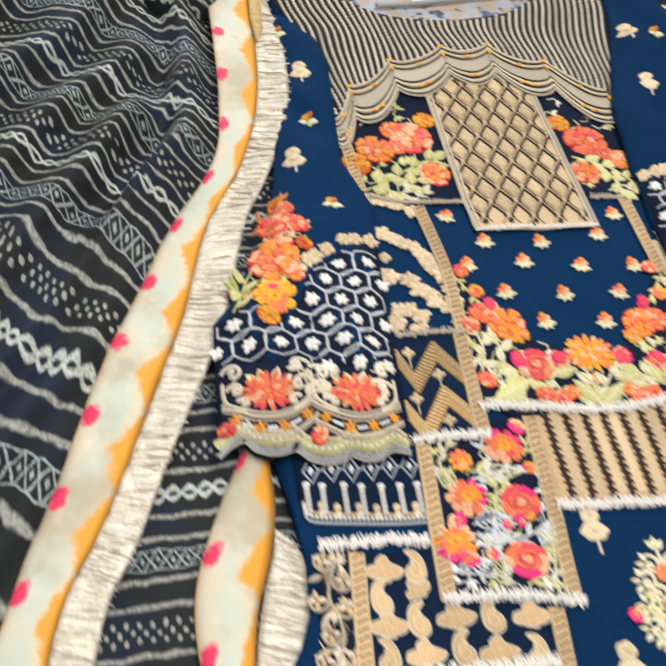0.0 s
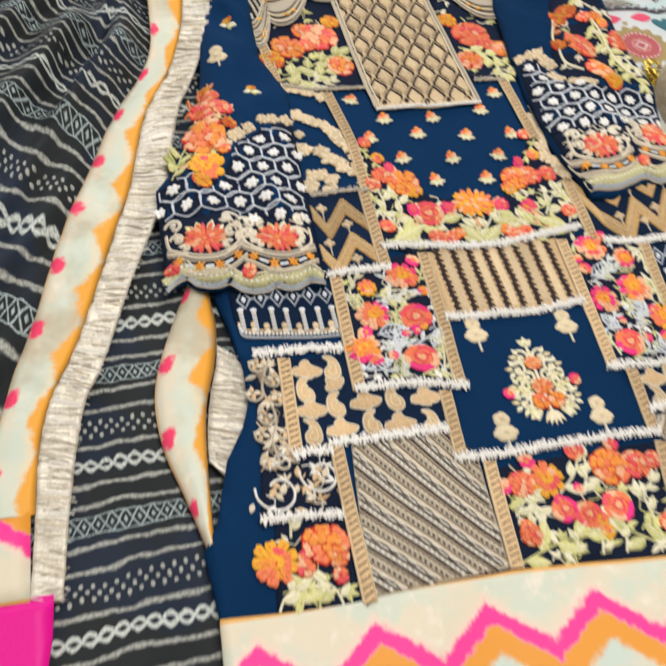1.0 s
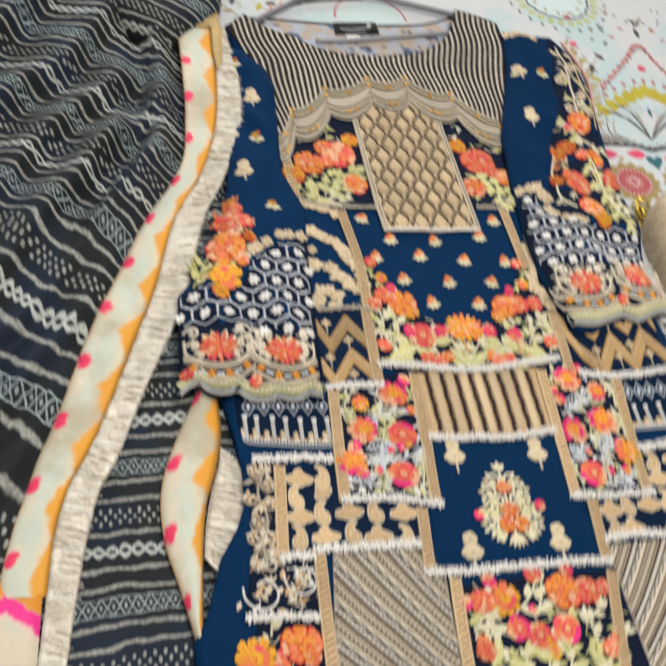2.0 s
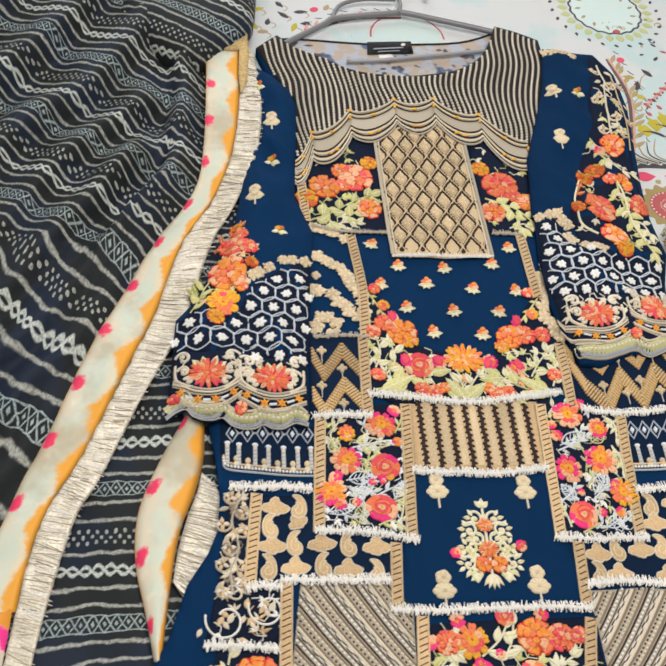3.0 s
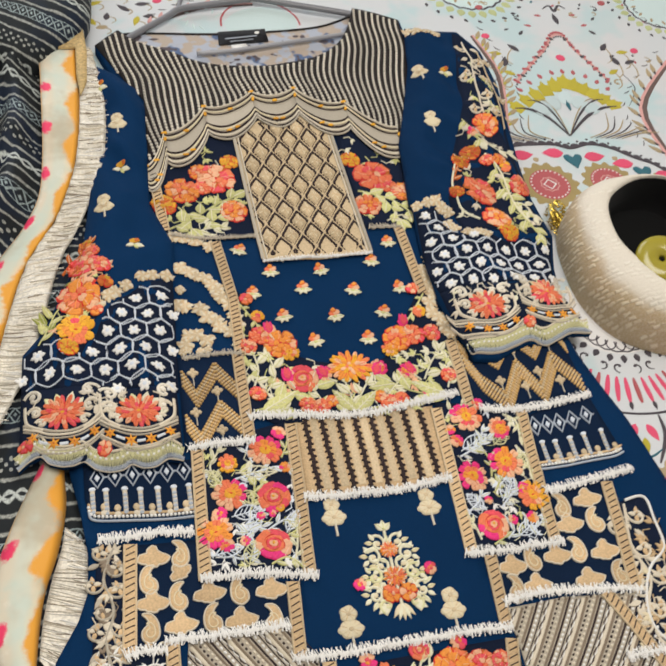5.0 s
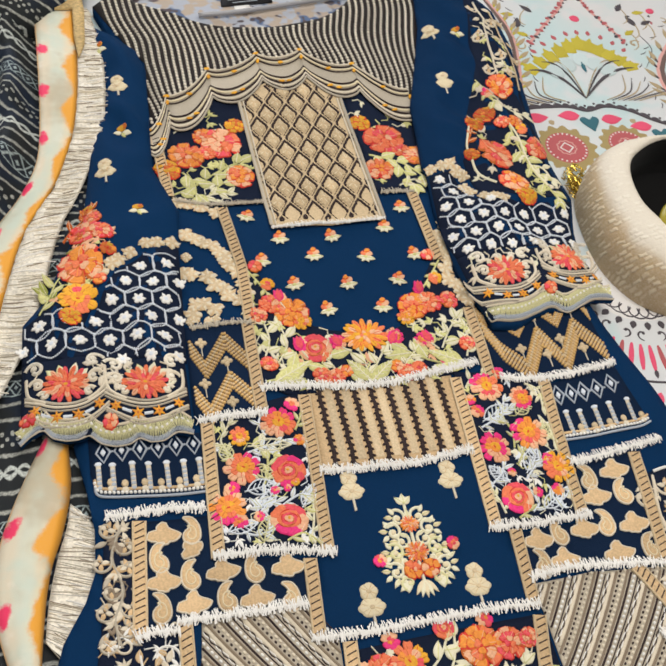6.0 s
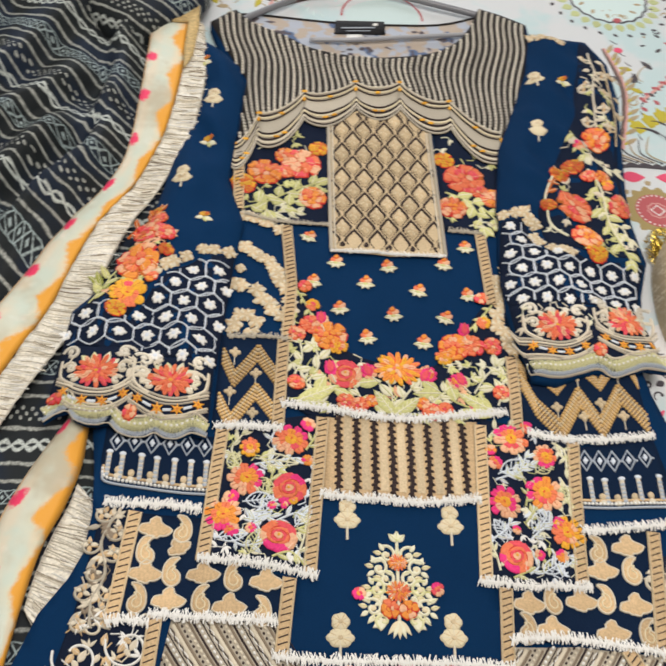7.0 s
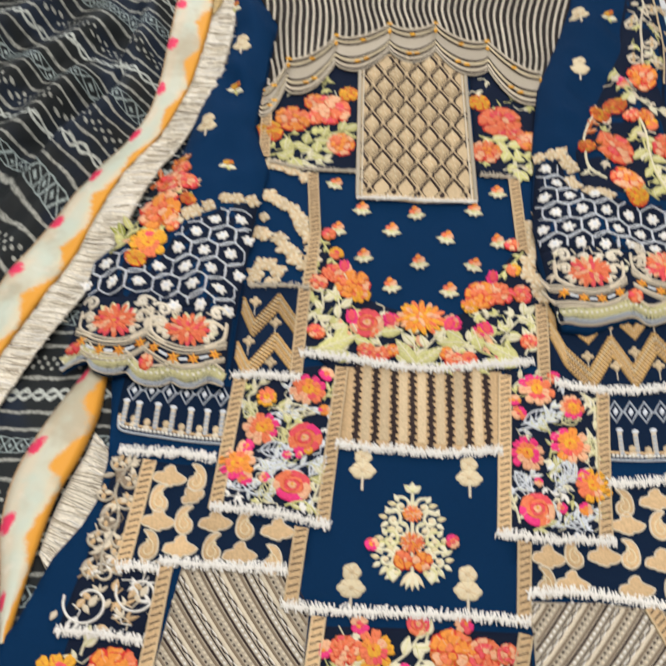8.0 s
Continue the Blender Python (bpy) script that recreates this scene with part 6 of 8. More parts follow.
# woven panels with slanting stripes
DG_L = [(-0.196, -0.424), (-0.105, -0.422), (-0.088, -0.45), (-0.092, -0.554), (-0.213, -0.561), (-0.206, -0.50)]
DG_R = [(0.088, -0.436), (0.150, -0.433), (0.222, -0.442), (0.232, -0.50), (0.240, -0.568), (0.095, -0.566), (0.093, -0.46)]
for poly, sgn, x0 in ((DG_L, 1, -0.36), (DG_R, -1, 0.02)):
    dg = patch("woven_stripe_panel", poly, GREY, 0.0005, label="grey-beige woven panel with slanting dark stripes")
    for i in range(92):
        s = x0 + i * 0.0036
        top = (s, -0.39)
        run = [(top[0] + sgn * (0.098 * t + 0.055 * t * t), top[1] - 0.19 * t) for t in [q / 60 for q in range(61)]]
        kind = i % 9
        rs = clip(run, poly)
        if not rs:
            continue
        st = Stitch(body_z, 0.0010)
        for r in rs:
            if kind in (0, 2, 5):
                st.cord(r[::3] + [r[-1]], (0.0020, 0, 0.0011, 0, 0, 0.0024)[kind], TAUPE if kind == 5 else BROWN, 0.0007)
            elif kind in (1, 7):
                st.bead(r, 0.0026, 0.0050, WHITE if kind == 1 else PALE, 0.0009, fill=0.36)
            elif kind == 3:
                st.cord([(x + 0.0014 * math.sin(k * 1.6), y) for k, (x, y) in enumerate(r)], 0.0011, BROWN, 0.0007)
                st.cord([(x - 0.0014 * math.sin(k * 1.6), y) for k, (x, y) in enumerate(r)], 0.0011, WHITE, 0.0006)
            elif kind == 4:
                st.cord(r[::3] + [r[-1]], 0.0034, PALE, 0.0008)
            elif kind == 6:
                st.bead(r, 0.0020, 0.0050, BROWN, 0.0008, fill=0.3)
            else:
                st.cord(r[::3] + [r[-1]], 0.0022, TAUPE, 0.0007)
        st.make("woven_stripe", dg)

# bottom floral panels
fb = patch("floral_panel", [(-0.074, -0.466), (0.090, -0.462), (0.094, -0.567), (0.02, -0.566), (-0.090, -0.559)], INK, 0.0007, label="dark panel crowded with orange and rose flowers above the hem")
for pts, m, sz in (([(-0.087, -0.555), (-0.068, -0.548), (-0.039, -0.540), (-0.017, -0.540)], LEAF, 0.026), ([(0.059, -0.560), (0.039, -0.554), (0.021, -0.542), (0.005, -0.539)], LEAF, 0.026), ([(-0.073, -0.513), (-0.059, -0.498), (-0.049, -0.495)], IVORY, 0.014), ([(-0.076, -0.534), (-0.056, -0.516), (-0.052, -0.503)], IVORY, 0.015), ([(-0.028, -0.499), (-0.009, -0.484), (-0.000, -0.471)], IVORY, 0.016), ([(-0.007, -0.502), (0.003, -0.486), (0.008, -0.468)], IVORY, 0.014), ([(-0.036, -0.554), (-0.026, -0.538)], IVORY, 0.012), ([(-0.011, -0.558), (-0.005, -0.542)], IVORY, 0.012), ([(0.010, -0.560), (0.016, -0.546)], IVORY, 0.012), ([(0.048, -0.534), (0.048, -0.511), (0.062, -0.500)], IVORY, 0.015), ([(0.053, -0.552), (0.065, -0.537)], LEAF, 0.013), ([(0.014, -0.506), (0.028, -0.504)], LEAF, 0.012)):
    sprig(fb, pts, body_z, m, IVORY if m is LEAF else LEAF, sz, sz * 0.6, lift=0.0014)
for x, y, r, m in ((-0.035, -0.484, 0.018, AM), (-0.059, -0.485, 0.013, CO), (-0.074, -0.484, 0.009, RO), (0.028, -0.481, 0.020, OR), (0.053, -0.482, 0.015, CO), (0.000, -0.461, 0.010, RO), (-0.047, -0.464, 0.009, PK), (0.037, -0.459, 0.009, RO), (0.071, -0.480, 0.010, CO), (-0.029, -0.514, 0.013, RO), (-0.010, -0.522, 0.014, RO), (0.020, -0.518, 0.016, RO), (0.001, -0.528, 0.007, AM), (-0.066, -0.531, 0.011, CO), (-0.067, -0.522, 0.007, OR), (0.059, -0.540, 0.010, CO), (0.068, -0.531, 0.007, OR), (0.001, -0.539, 0.008, AM), (-0.010, -0.497, 0.006, PK), (-0.031, -0.505, 0.006, PK)):
    flower(fb, (x, y), r, body_z, m, 8, 0.0022)
    TAKEN.append((x, y, r))
filler(fb, OUTLINE[fb.name], body_z, TAKEN, 48, (IVORY, LEAF, LEAF, IVORY), 0.012)
fbl = patch("floral_panel", [(-0.276, -0.488), (-0.218, -0.488), (-0.223, -0.563), (-0.287, -0.558)], INK, 0.0006, label="dark corner panel with large orange blossoms")
for pts, m, sz in (([(-0.285, -0.557), (-0.279, -0.547), (-0.268, -0.541)], IVORY, 0.018), ([(-0.268, -0.558), (-0.262, -0.544), (-0.260, -0.531)], LEAF, 0.018), ([(-0.235, -0.560), (-0.238, -0.548), (-0.245, -0.539)], IVORY, 0.018), ([(-0.254, -0.561), (-0.252, -0.550)], LEAF, 0.014), ([(-0.265, -0.500), (-0.263, -0.488)], IVORY, 0.014)):
    sprig(fbl, pts, body_z, m, LEAF if m is IVORY else IVORY, sz, sz * 0.6, lift=0.0014)
for x, y, r, m in ((-0.281, -0.519, 0.021, AM), (-0.238, -0.509, 0.021, OR), (-0.231, -0.520, 0.011, OR), (-0.258, -0.526, 0.009, CO), (-0.232, -0.537, 0.008, CO), (-0.258, -0.517, 0.006, RO)):
    flower(fbl, (x, y), r, body_z, m, 9, 0.0022)
    TAKEN.append((x, y, r))
filler(fbl, OUTLINE[fbl.name], body_z, TAKEN, 10, (IVORY, LEAF), 0.011)

# ladder tapes
for a, b in (((-0.175, 0.142), (-0.170, 0.046)), ((-0.115, 0.028), (-0.107, -0.061)), ((-0.107, -0.061), (-0.110, -0.136)), ((-0.113, -0.135), (-0.115, -0.234)), ((0.105, 0.033), (0.109, -0.068)), ((0.123, -0.135), (0.119, -0.228)), ((-0.167, -0.239), (-0.175, -0.371)), ((-0.072, -0.222), (-0.082, -0.382)), ((0.082, -0.221), (0.073, -0.382)), ((0.173, -0.232), (0.161, -0.381)), ((-0.099, -0.385), (-0.104, -0.453)), ((0.090, -0.386), (0.086, -0.456)), ((-0.237, -0.329), (-0.245, -0.428)), ((0.234, -0.327), (0.220, -0.439)), ((-0.209, -0.420), (-0.215, -0.564)), ((-0.080, -0.459), (-0.088, -0.556)), ((0.087, -0.464), (0.065, -0.565)), ((0.190, -0.436), (0.244, -0.566))):
    tape(tunic, a, b, body_z, 0.0115, 0.0026)

# cut-thread fringe trims
for pts in ([(-0.163, 0.040), (-0.117, 0.034), (-0.066, 0.034)], [(0.069, 0.036), (0.108, 0.035)], [(-0.170, -0.131), (-0.141, -0.131), (-0.109, -0.134)]):
    fringe(tunic, smooth(pts, 8), body_z, 0.003, 0.0075, GREY, 0.0013, label="thin greyish cut-thread fringe trim", side=0.55)
for pts in ([(-0.175, -0.236), (-0.148, -0.235), (-0.110, -0.237)], [(-0.113, -0.210), (-0.058, -0.213), (-0.014, -0.218), (0.032, -0.216), (0.110, -0.205)], [(-0.264, -0.323), (-0.237, -0.322), (-0.208, -0.320), (-0.179, -0.323)], [(-0.179, -0.369), (-0.126, -0.374), (-0.075, -0.383)], [(-0.074, -0.305), (-0.032, -0.307), (0.020, -0.308), (0.075, -0.302)], [(0.066, -0.381), (0.105, -0.383), (0.141, -0.381), (0.169, -0.381)], [(-0.249, -0.429), (-0.231, -0.426), (-0.214, -0.428)], [(-0.215, -0.420), (-0.163, -0.423), (-0.108, -0.424)], [(-0.111, -0.453), (-0.061, -0.454), (-0.022, -0.454), (0.038, -0.453), (0.091, -0.454)], [(0.090, -0.431), (0.126, -0.427), (0.160, -0.429), (0.226, -0.440)], [(0.128, -0.226), (0.170, -0.232), (0.215, -0.231), (0.256, -0.223)], [(0.169, -0.326), (0.217, -0.323), (0.268, -0.316)], [(-0.287, -0.484), (-0.256, -0.483), (-0.218, -0.486)], [(0.186, -0.498), (0.213, -0.497), (0.252, -0.497)]):
    fringe(tunic, smooth(pts, 8), body_z, 0.0034, 0.0100, WHITE, 0.0007, label="white cut-thread fringe trim", side=0.55)

# sleeves
NAVY_BUDS = ((sleeve_l, [(-0.212, 0.141), (-0.206, 0.015), (-0.229, 0.283)]), (sleeve_r, [(0.234, 0.299)]))
for sl, cs in ((sleeve_l, [(-0.211, 0.212), (-0.235, 0.073)]), (sleeve_r, [(0.189, 0.202), (0.198, 0.300)])):
    for c in cs:
        spray(sl, c, 0.95, sleeve_z, 0.001)
for sl, cs in NAVY_BUDS:
    for c in cs:
        st = Stitch(sleeve_z, 0.001)
        st.oval(at(c, 0.005, 1.5), 0.0060, 0.0036, 0.25, MUSTARD, 0.0006, 0, 10, 0, 0.2)
        st.oval(at(c, 0.0065, 1.1), 0.0036, 0.0026, 0.9, RUST, 0.0006, 0.0003, 8, 0, 0.2)
        for a, ln in ((-0.5, 0.012), (3.4, 0.010), (-1.2, 0.009)):
            leaf_into(st, at(c, ln * 0.5, a), ln, ln * 0.55, a, LEAF if ln < 0.01 else IVORY, None)
        st.make("embroidered_bud", sl)

for sl, poly, pitch in ((sleeve_l, SLV_HEX_L, 0.0262), (sleeve_r, SLV_HEX_R, 0.0255)):
    hexp = sheet("honeycomb_panel", poly, sleeve_z, INK, sl, 0.0006, 0.012, 0.001, label="dark panel with a pale honeycomb and white knots")
    dy = pitch * 0.86
    cx, cy = sum(p[0] for p in poly) / len(poly), sum(p[1] for p in poly) / len(poly)
    for j in range(-7, 8):
        for i in range(-8, 9):
            c = (cx + (i + 0.5 * (j % 2)) * pitch + 0.12 * j * dy, cy + j * dy)
            if not inside(c, poly):
                continue
            st = Stitch(sleeve_z, 0.0013)
            ring = [at(c, pitch * 0.572, 0.524 + k * 1.047) for k in range(6)]
            ring = [q for k in range(6) for q in (ring[k], lerp(lerp(ring[k], ring[(k + 1) % 6], 0.33), c, -0.05), lerp(lerp(ring[k], ring[(k + 1) % 6], 0.67), c, -0.05))]
            ring = [q for q in ring + ring[:1]]
            for r in clip(ring, scale_pts(poly, 0.985)):
                for off in (0.0,):
                    st.bead([(p[0] + random.uniform(-1, 1) * 0.0006 + off, p[1] + random.uniform(-1, 1) * 0.0006 + off) for p in r], 0.0018, 0.0021, ICE, 0.0008)
            for k in range(6):
                st.oval(at(c, 0.0030, k * 1.047 + i), 0.0036 * random.uniform(0.8, 1.25), 0.0023, k * 1.047 + i, WHITE, 0.0011, 0, 7, 0, 0.45)
            st.oval(c, 0.0024, 0.0024, 0, ICE, 0.0006, 0.0009, 6)
            st.make("honeycomb_cell", hexp)


def cuff(sl, poly, centres, ends, edge, small, k=1.0, reach=1.0):
    """Dark cuff with swagged bands under two blossoms and a padded scalloped edge."""
    base = sheet("cuff", poly, sleeve_z, INK, sl, 0.0008, 0.012, 0.001, label="dark cuff with coral flowers, scrolls and a scalloped ivory edge")
    for i, c in enumerate(centres):
        half = 0.036 * k

        def arc(r, c=c, half=half, far=reach if i == 0 else 1.0):
            return [(c[0] + half * t * (1.02 if t > 0 else 1.02 * far), c[1] - r + 0.015 * abs(t) ** 2) for t in [q / 10 - 1 for q in range(21)]]

        for r, m, w in ((0.0205, GREY, 0.0026), (0.0240, PALE, 0.0022), (0.0275, GREY, 0.0016), (0.0385, PALE, 0.0022), (0.0415, GREY, 0.0020)):
            st = Stitch(sleeve_z, 0.0018)
            st.cord(arc(r), w, m, 0.0009)
            st.make("swagged_cord", base)
        for t in (-0.78, -0.26, 0.26, 0.78):
            p = (c[0] + half * t, c[1] - 0.0330 + 0.015 * abs(t) ** 2)
            st = Stitch(sleeve_z, 0.0022)
            st.blob([at(p, 0.0066 if q % 2 else 0.0026, q * 0.5236) for q in range(12)], RUST, 0.0008, 0, 0.25, (AMBER, ORANGE))
            st.make("star_floret", base)
        for t in (-0.52, 0.0, 0.52):
            st = Stitch(sleeve_z, 0.0020)
            st.cord([(c[0] + half * (t + dt), c[1] - 0.0330 + 0.015 * abs(t + dt) ** 2) for dt in (-0.11, 0, 0.11)], 0.0026, ICE, 0.0007)
            st.make("white_dash", base)
        for s in (-1, 1):
            st = Stitch(sleeve_z, 0.0018)
            for dx, dy, r in ((0.0265, 0.020, 0.0098), (0.0255, 0.003, 0.0080), (0.020, -0.010, 0.0056)):
                o = (c[0] + s * dx * k, c[1] + dy)
                st.cord(spiral(o, r, 0.3 if s > 0 else math.pi - 0.3, 0.85, s), 0.0038, CREAM2 if dy > 0.01 else PALE, 0.0014)
                st.oval(at(o, r * 0.25, 2.0), r * 0.34, r * 0.30, 0, CREAM2, 0.0012, 0.0003, 8)
            st.cord(smooth([(c[0] + s * 0.035 * k, c[1] + 0.014), (c[0] + s * 0.033 * k, c[1] - 0.006), (c[0] + s * 0.018 * k, c[1] - 0.0185)], 5), 0.0032, PALE, 0.0012)
            st.make("ivory_scroll", base)
        st = Stitch(sleeve_z, 0.0016)
        for dx, dy, a in ((-0.012, 0.013, 2.4), (-0.004, 0.016, 1.8), (0.008, 0.015, 1.2), (0.015, 0.009, 0.6)):
            leaf_into(st, (c[0] + dx, c[1] + dy), 0.013, 0.008, a, LIME if dx < 0 else IVORY, None)
        st.make("leaf_ring", base)
        mum(base, c, 0.0225, sleeve_z, (CORAL, CORAL, SALMON, CORAL, ROSE), 0.0026)
    a, b = centres
    room = [(a[0] - 0.032 * reach, a[1] - 0.012), (b[0] + 0.032, b[1] - 0.012), (b[0] + 0.034, b[1] + 0.030), (a[0] - 0.034 * reach, a[1] + 0.030)]
    filler(base, room, sleeve_z, [(c[0], c[1], 0.024) for c in centres], 16, (PALE, CREAM2, IVORY, PALE), 0.0085, 0.0016, 0.4)
    for c in small:
        flower(base, c, 0.008, sleeve_z, CO, 6, 0.0024)
    st = Stitch(sleeve_z, 0.0012)
    e = smooth(edge, 6)
    st.cord([(x, y + 0.0170) for x, y in e], 0.0022, PALE, 0.0009)
    st.bead([(x, y + 0.0098) for x, y in e], 0.0130, 0.0013, LIME, 0.0009)
    st.bead([(x, y + 0.0105) for x, y in e], 0.0022, 0.0052, WHITE, 0.0006, 0.0008, 0.3)
    st.bead([(x, y + 0.0028) for x, y in e], 0.0050, 0.0012, SILVER, 0.0010)
    st.cord([(x, y + 0.0002) for x, y in e], 0.0020, GREY, 0.0010)
    st.make("scalloped_edge", base, "padded ivory and grey scalloped edge")


EDGE_CL = [(-0.331, -0.249), (-0.322, -0.24), (-0.311, -0.235), (-0.303, -0.244), (-0.292, -0.248), (-0.282, -0.248), (-0.272, -0.245), (-0.262, -0.254), (-0.25, -0.258), (-0.238, -0.257), (-0.229, -0.252), (-0.219, -0.257), (-0.208, -0.257), (-0.195, -0.25), (-0.181, -0.254)]
EDGE_CR = [(0.136, -0.161), (0.163, -0.166), (0.19, -0.158), (0.210, -0.152), (0.225, -0.160), (0.246, -0.152), (0.262, -0.146), (0.285, -0.148)]
cuff(sleeve_l, [(-0.328, -0.165), (-0.180, -0.178)] + EDGE_CL[::-1], [(-0.289, -0.196), (-0.219, -0.201)], ((-0.328, -0.17), (-0.18, -0.18)), EDGE_CL, [(-0.253, -0.238), (-0.324, -0.226)])
cuff(sleeve_r, [(0.124, -0.078), (0.268, -0.080)] + EDGE_CR[::-1], [(0.169, -0.107), (0.245, -0.096)], ((0.12, -0.085), (0.27, -0.09)), EDGE_CR, [(0.211, -0.134)], 0.95, 1.4)

florets(sleeve_l, [(-0.247, -0.072), (-0.235, -0.056), (-0.204, -0.034), (-0.171, -0.024)], sleeve_z, 0.0095, 0.0115, BEIGE)
florets(sleeve_r, [(0.206, 0.396), (0.222, 0.386), (0.242, 0.374)], sleeve_z, 0.009, 0.012, BEIGE)
florets(sleeve_r, [(0.127, 0.053), (0.152, 0.062), (0.163, 0.041), (0.172, 0.012), (0.207, -0.011)], sleeve_z, 0.0085, 0.011, BEIGE)
vine_l = sheet("vine_panel", [(-0.260, 0.025), (-0.250, 0.002), (-0.235, -0.047), (-0.247, -0.075), (-0.270, -0.133), (-0.295, -0.125), (-0.312, -0.110), (-0.299, -0.082), (-0.285, -0.043)], sleeve_z, INK, sleeve_l, 0.0005, 0.012, 0.001, label="dark sleeve edge with coral blossoms and green leaves")
for pts, m, sz in (([(-0.310, -0.113), (-0.301, -0.093), (-0.294, -0.071), (-0.285, -0.060)], LEAF, 0.018), ([(-0.295, -0.099), (-0.303, -0.081)], OLIVE, 0.015), ([(-0.275, -0.026), (-0.262, -0.015), (-0.239, -0.017)], SALMON, 0.010), ([(-0.284, -0.020), (-0.270, 0.003), (-0.253, 0.021)], RUST, 0.011)):
    sprig(vine_l, pts, sleeve_z, m, IVORY, sz, sz * 0.55, lift=0.001)
for x, y, r, m in ((-0.268, -0.055, 0.026, OR), (-0.273, -0.098, 0.022, AM), (-0.262, -0.012, 0.017, CO), (-0.253, 0.006, 0.011, CO), (-0.258, 0.021, 0.008, RU), (-0.244, -0.017, 0.012, CO), (-0.281, -0.123, 0.012, MU), (-0.240, -0.041, 0.009, RU), (-0.266, -0.015, 0.010, RU), (-0.251, -0.078, 0.008, OR)):
    flower(vine_l, (x, y), r, sleeve_z, m, 8, 0.0018)
    TAKEN.append((x, y, r))
filler(vine_l, OUTLINE[vine_l.name], sleeve_z, TAKEN, 14, (LEAF, OLIVE, SALMON), 0.01)
vine_r = sheet("vine_panel", [(0.269, 0.385), (0.281, 0.381), (0.297, 0.340), (0.299, 0.274), (0.289, 0.192), (0.279, 0.112), (0.275, 0.050), (0.282, 0.001), (0.225, -0.005), (0.176, 0.012), (0.170, 0.058), (0.198, 0.132), (0.239, 0.228), (0.250, 0.298)], sleeve_z, INK, sleeve_r, 0.0005, 0.012, 0.001, label="dark sleeve edge with coral blossoms, green vine and tan scrolls")
for pts, m, sz in (([(0.245, 0.114), (0.250, 0.075), (0.258, 0.038), (0.269, -0.005)], LEAF, 0.021), ([(0.233, 0.153), (0.254, 0.144), (0.275, 0.135)], IVORY, 0.017), ([(0.254, 0.053), (0.269, 0.044), (0.273, 0.023)], IVORY, 0.014), ([(0.227, 0.195), (0.232, 0.170), (0.239, 0.153)], LEAF, 0.013), ([(0.253, -0.004), (0.240, 0.007), (0.228, 0.005)], LEAF, 0.016), ([(0.194, 0.116), (0.206, 0.131), (0.219, 0.134)], RUST, 0.013), ([(0.181, 0.080), (0.192, 0.101)], RUST, 0.012)):
    sprig(vine_r, pts, sleeve_z, m, IVORY, sz, sz * 0.55, lift=0.001)
scrollwork(vine_r, [(0.278, 0.364), (0.280, 0.325), (0.269, 0.279), (0.266, 0.235), (0.264, 0.210)], 0.011, sleeve_z, PALE, 5, 1, 0.0026)
scrollwork(vine_r, [(0.295, 0.344), (0.297, 0.288), (0.293, 0.234), (0.287, 0.184)], 0.009, sleeve_z, BEIGE, 4, -1, 0.0026)
for x, y, r, m in ((0.262, 0.193, 0.019, OR), (0.235, 0.170, 0.009, RO), (0.222, 0.137, 0.014, RU), (0.215, 0.068, 0.026, CO), (0.222, 0.021, 0.020, OR), (0.271, 0.076, 0.017, CO), (0.254, 0.117, 0.010, OR), (0.203, 0.120, 0.013, RU), (0.259, 0.105, 0.009, AM), (0.229, -0.002, 0.014, MU), (0.182, 0.065, 0.011, RU), (0.237, 0.118, 0.010, CO)):
    flower(vine_r, (x, y), r, sleeve_z, m, 8, 0.0018)
    TAKEN.append((x, y, r))
filler(vine_r, OUTLINE[vine_r.name], sleeve_z, TAKEN, 34, (IVORY, LEAF, PALE), 0.01)
st = Stitch(sleeve_z, 0.0016)
st.cord(smooth([(0.195, 0.116), (0.181, 0.080), (0.182, 0.043), (0.200, 0.021)], 5), 0.0026, IVORY, 0.0012)
st.cord(smooth([(0.238, 0.129), (0.251, 0.098), (0.254, 0.060), (0.265, 0.016)], 5), 0.0024, IVORY, 0.0012)
st.make("vine_stem", vine_r)

# ---- printed pattern of the bed sheet ----


def dye(name, c):
    return cloth(name, c, rough=0.85, grain=800, amt=0.16, bump=0.15, sheen=0.1)


P_LIME = dye("print_lime", (0.50, 0.54, 0.27))
P_PALE, P_BRONZE = dye("print_pale_aqua", (0.545, 0.645, 0.655)), dye("print_bronze", (0.37, 0.285, 0.125))
P_MUST, P_PINK, P_DARK, P_TEAL = dye("print_mustard", (0.50, 0.42, 0.05)), dye("print_pink", (0.72, 0.09, 0.17)), dye("print_charcoal", (0.075, 0.065, 0.075)), dye("print_teal", (0.045, 0.15, 0.19))
P_TAUPE, P_ROSE, P_AQUA, P_BLUSH = dye("print_taupe", (0.42, 0.33, 0.20)), dye("print_rose", (0.45, 0.11, 0.12)), dye("print_aqua", (0.60, 0.72, 0.71)), dye("print_blush", (0.66, 0.36, 0.33))
P_WHITE, P_BROWN = dye("print_white", (0.78, 0.76, 0.74)), dye("print_brown", (0.15, 0.10, 0.09))


class Print(Stitch):
    """Flat dyed shapes lying on the sheet."""

    def __init__(self, layer=0):
        self.v, self.f, self.m, self.mats, self.zf, self.lift = [], [], [], [], bed_z, 0.0005 + 0.0003 * layer

    def blob(self, pts, mat, h=0.0, base=0.0, inset=0.6, rays=()):
        super().blob(pts, mat, 0.0001, base * 0.1, inset, rays)

    def cord(self, pts, w, mat, h=0.0, base=0.0, taper=False):
        super().cord(pts, w, mat, 0.0001, 0.0, taper)


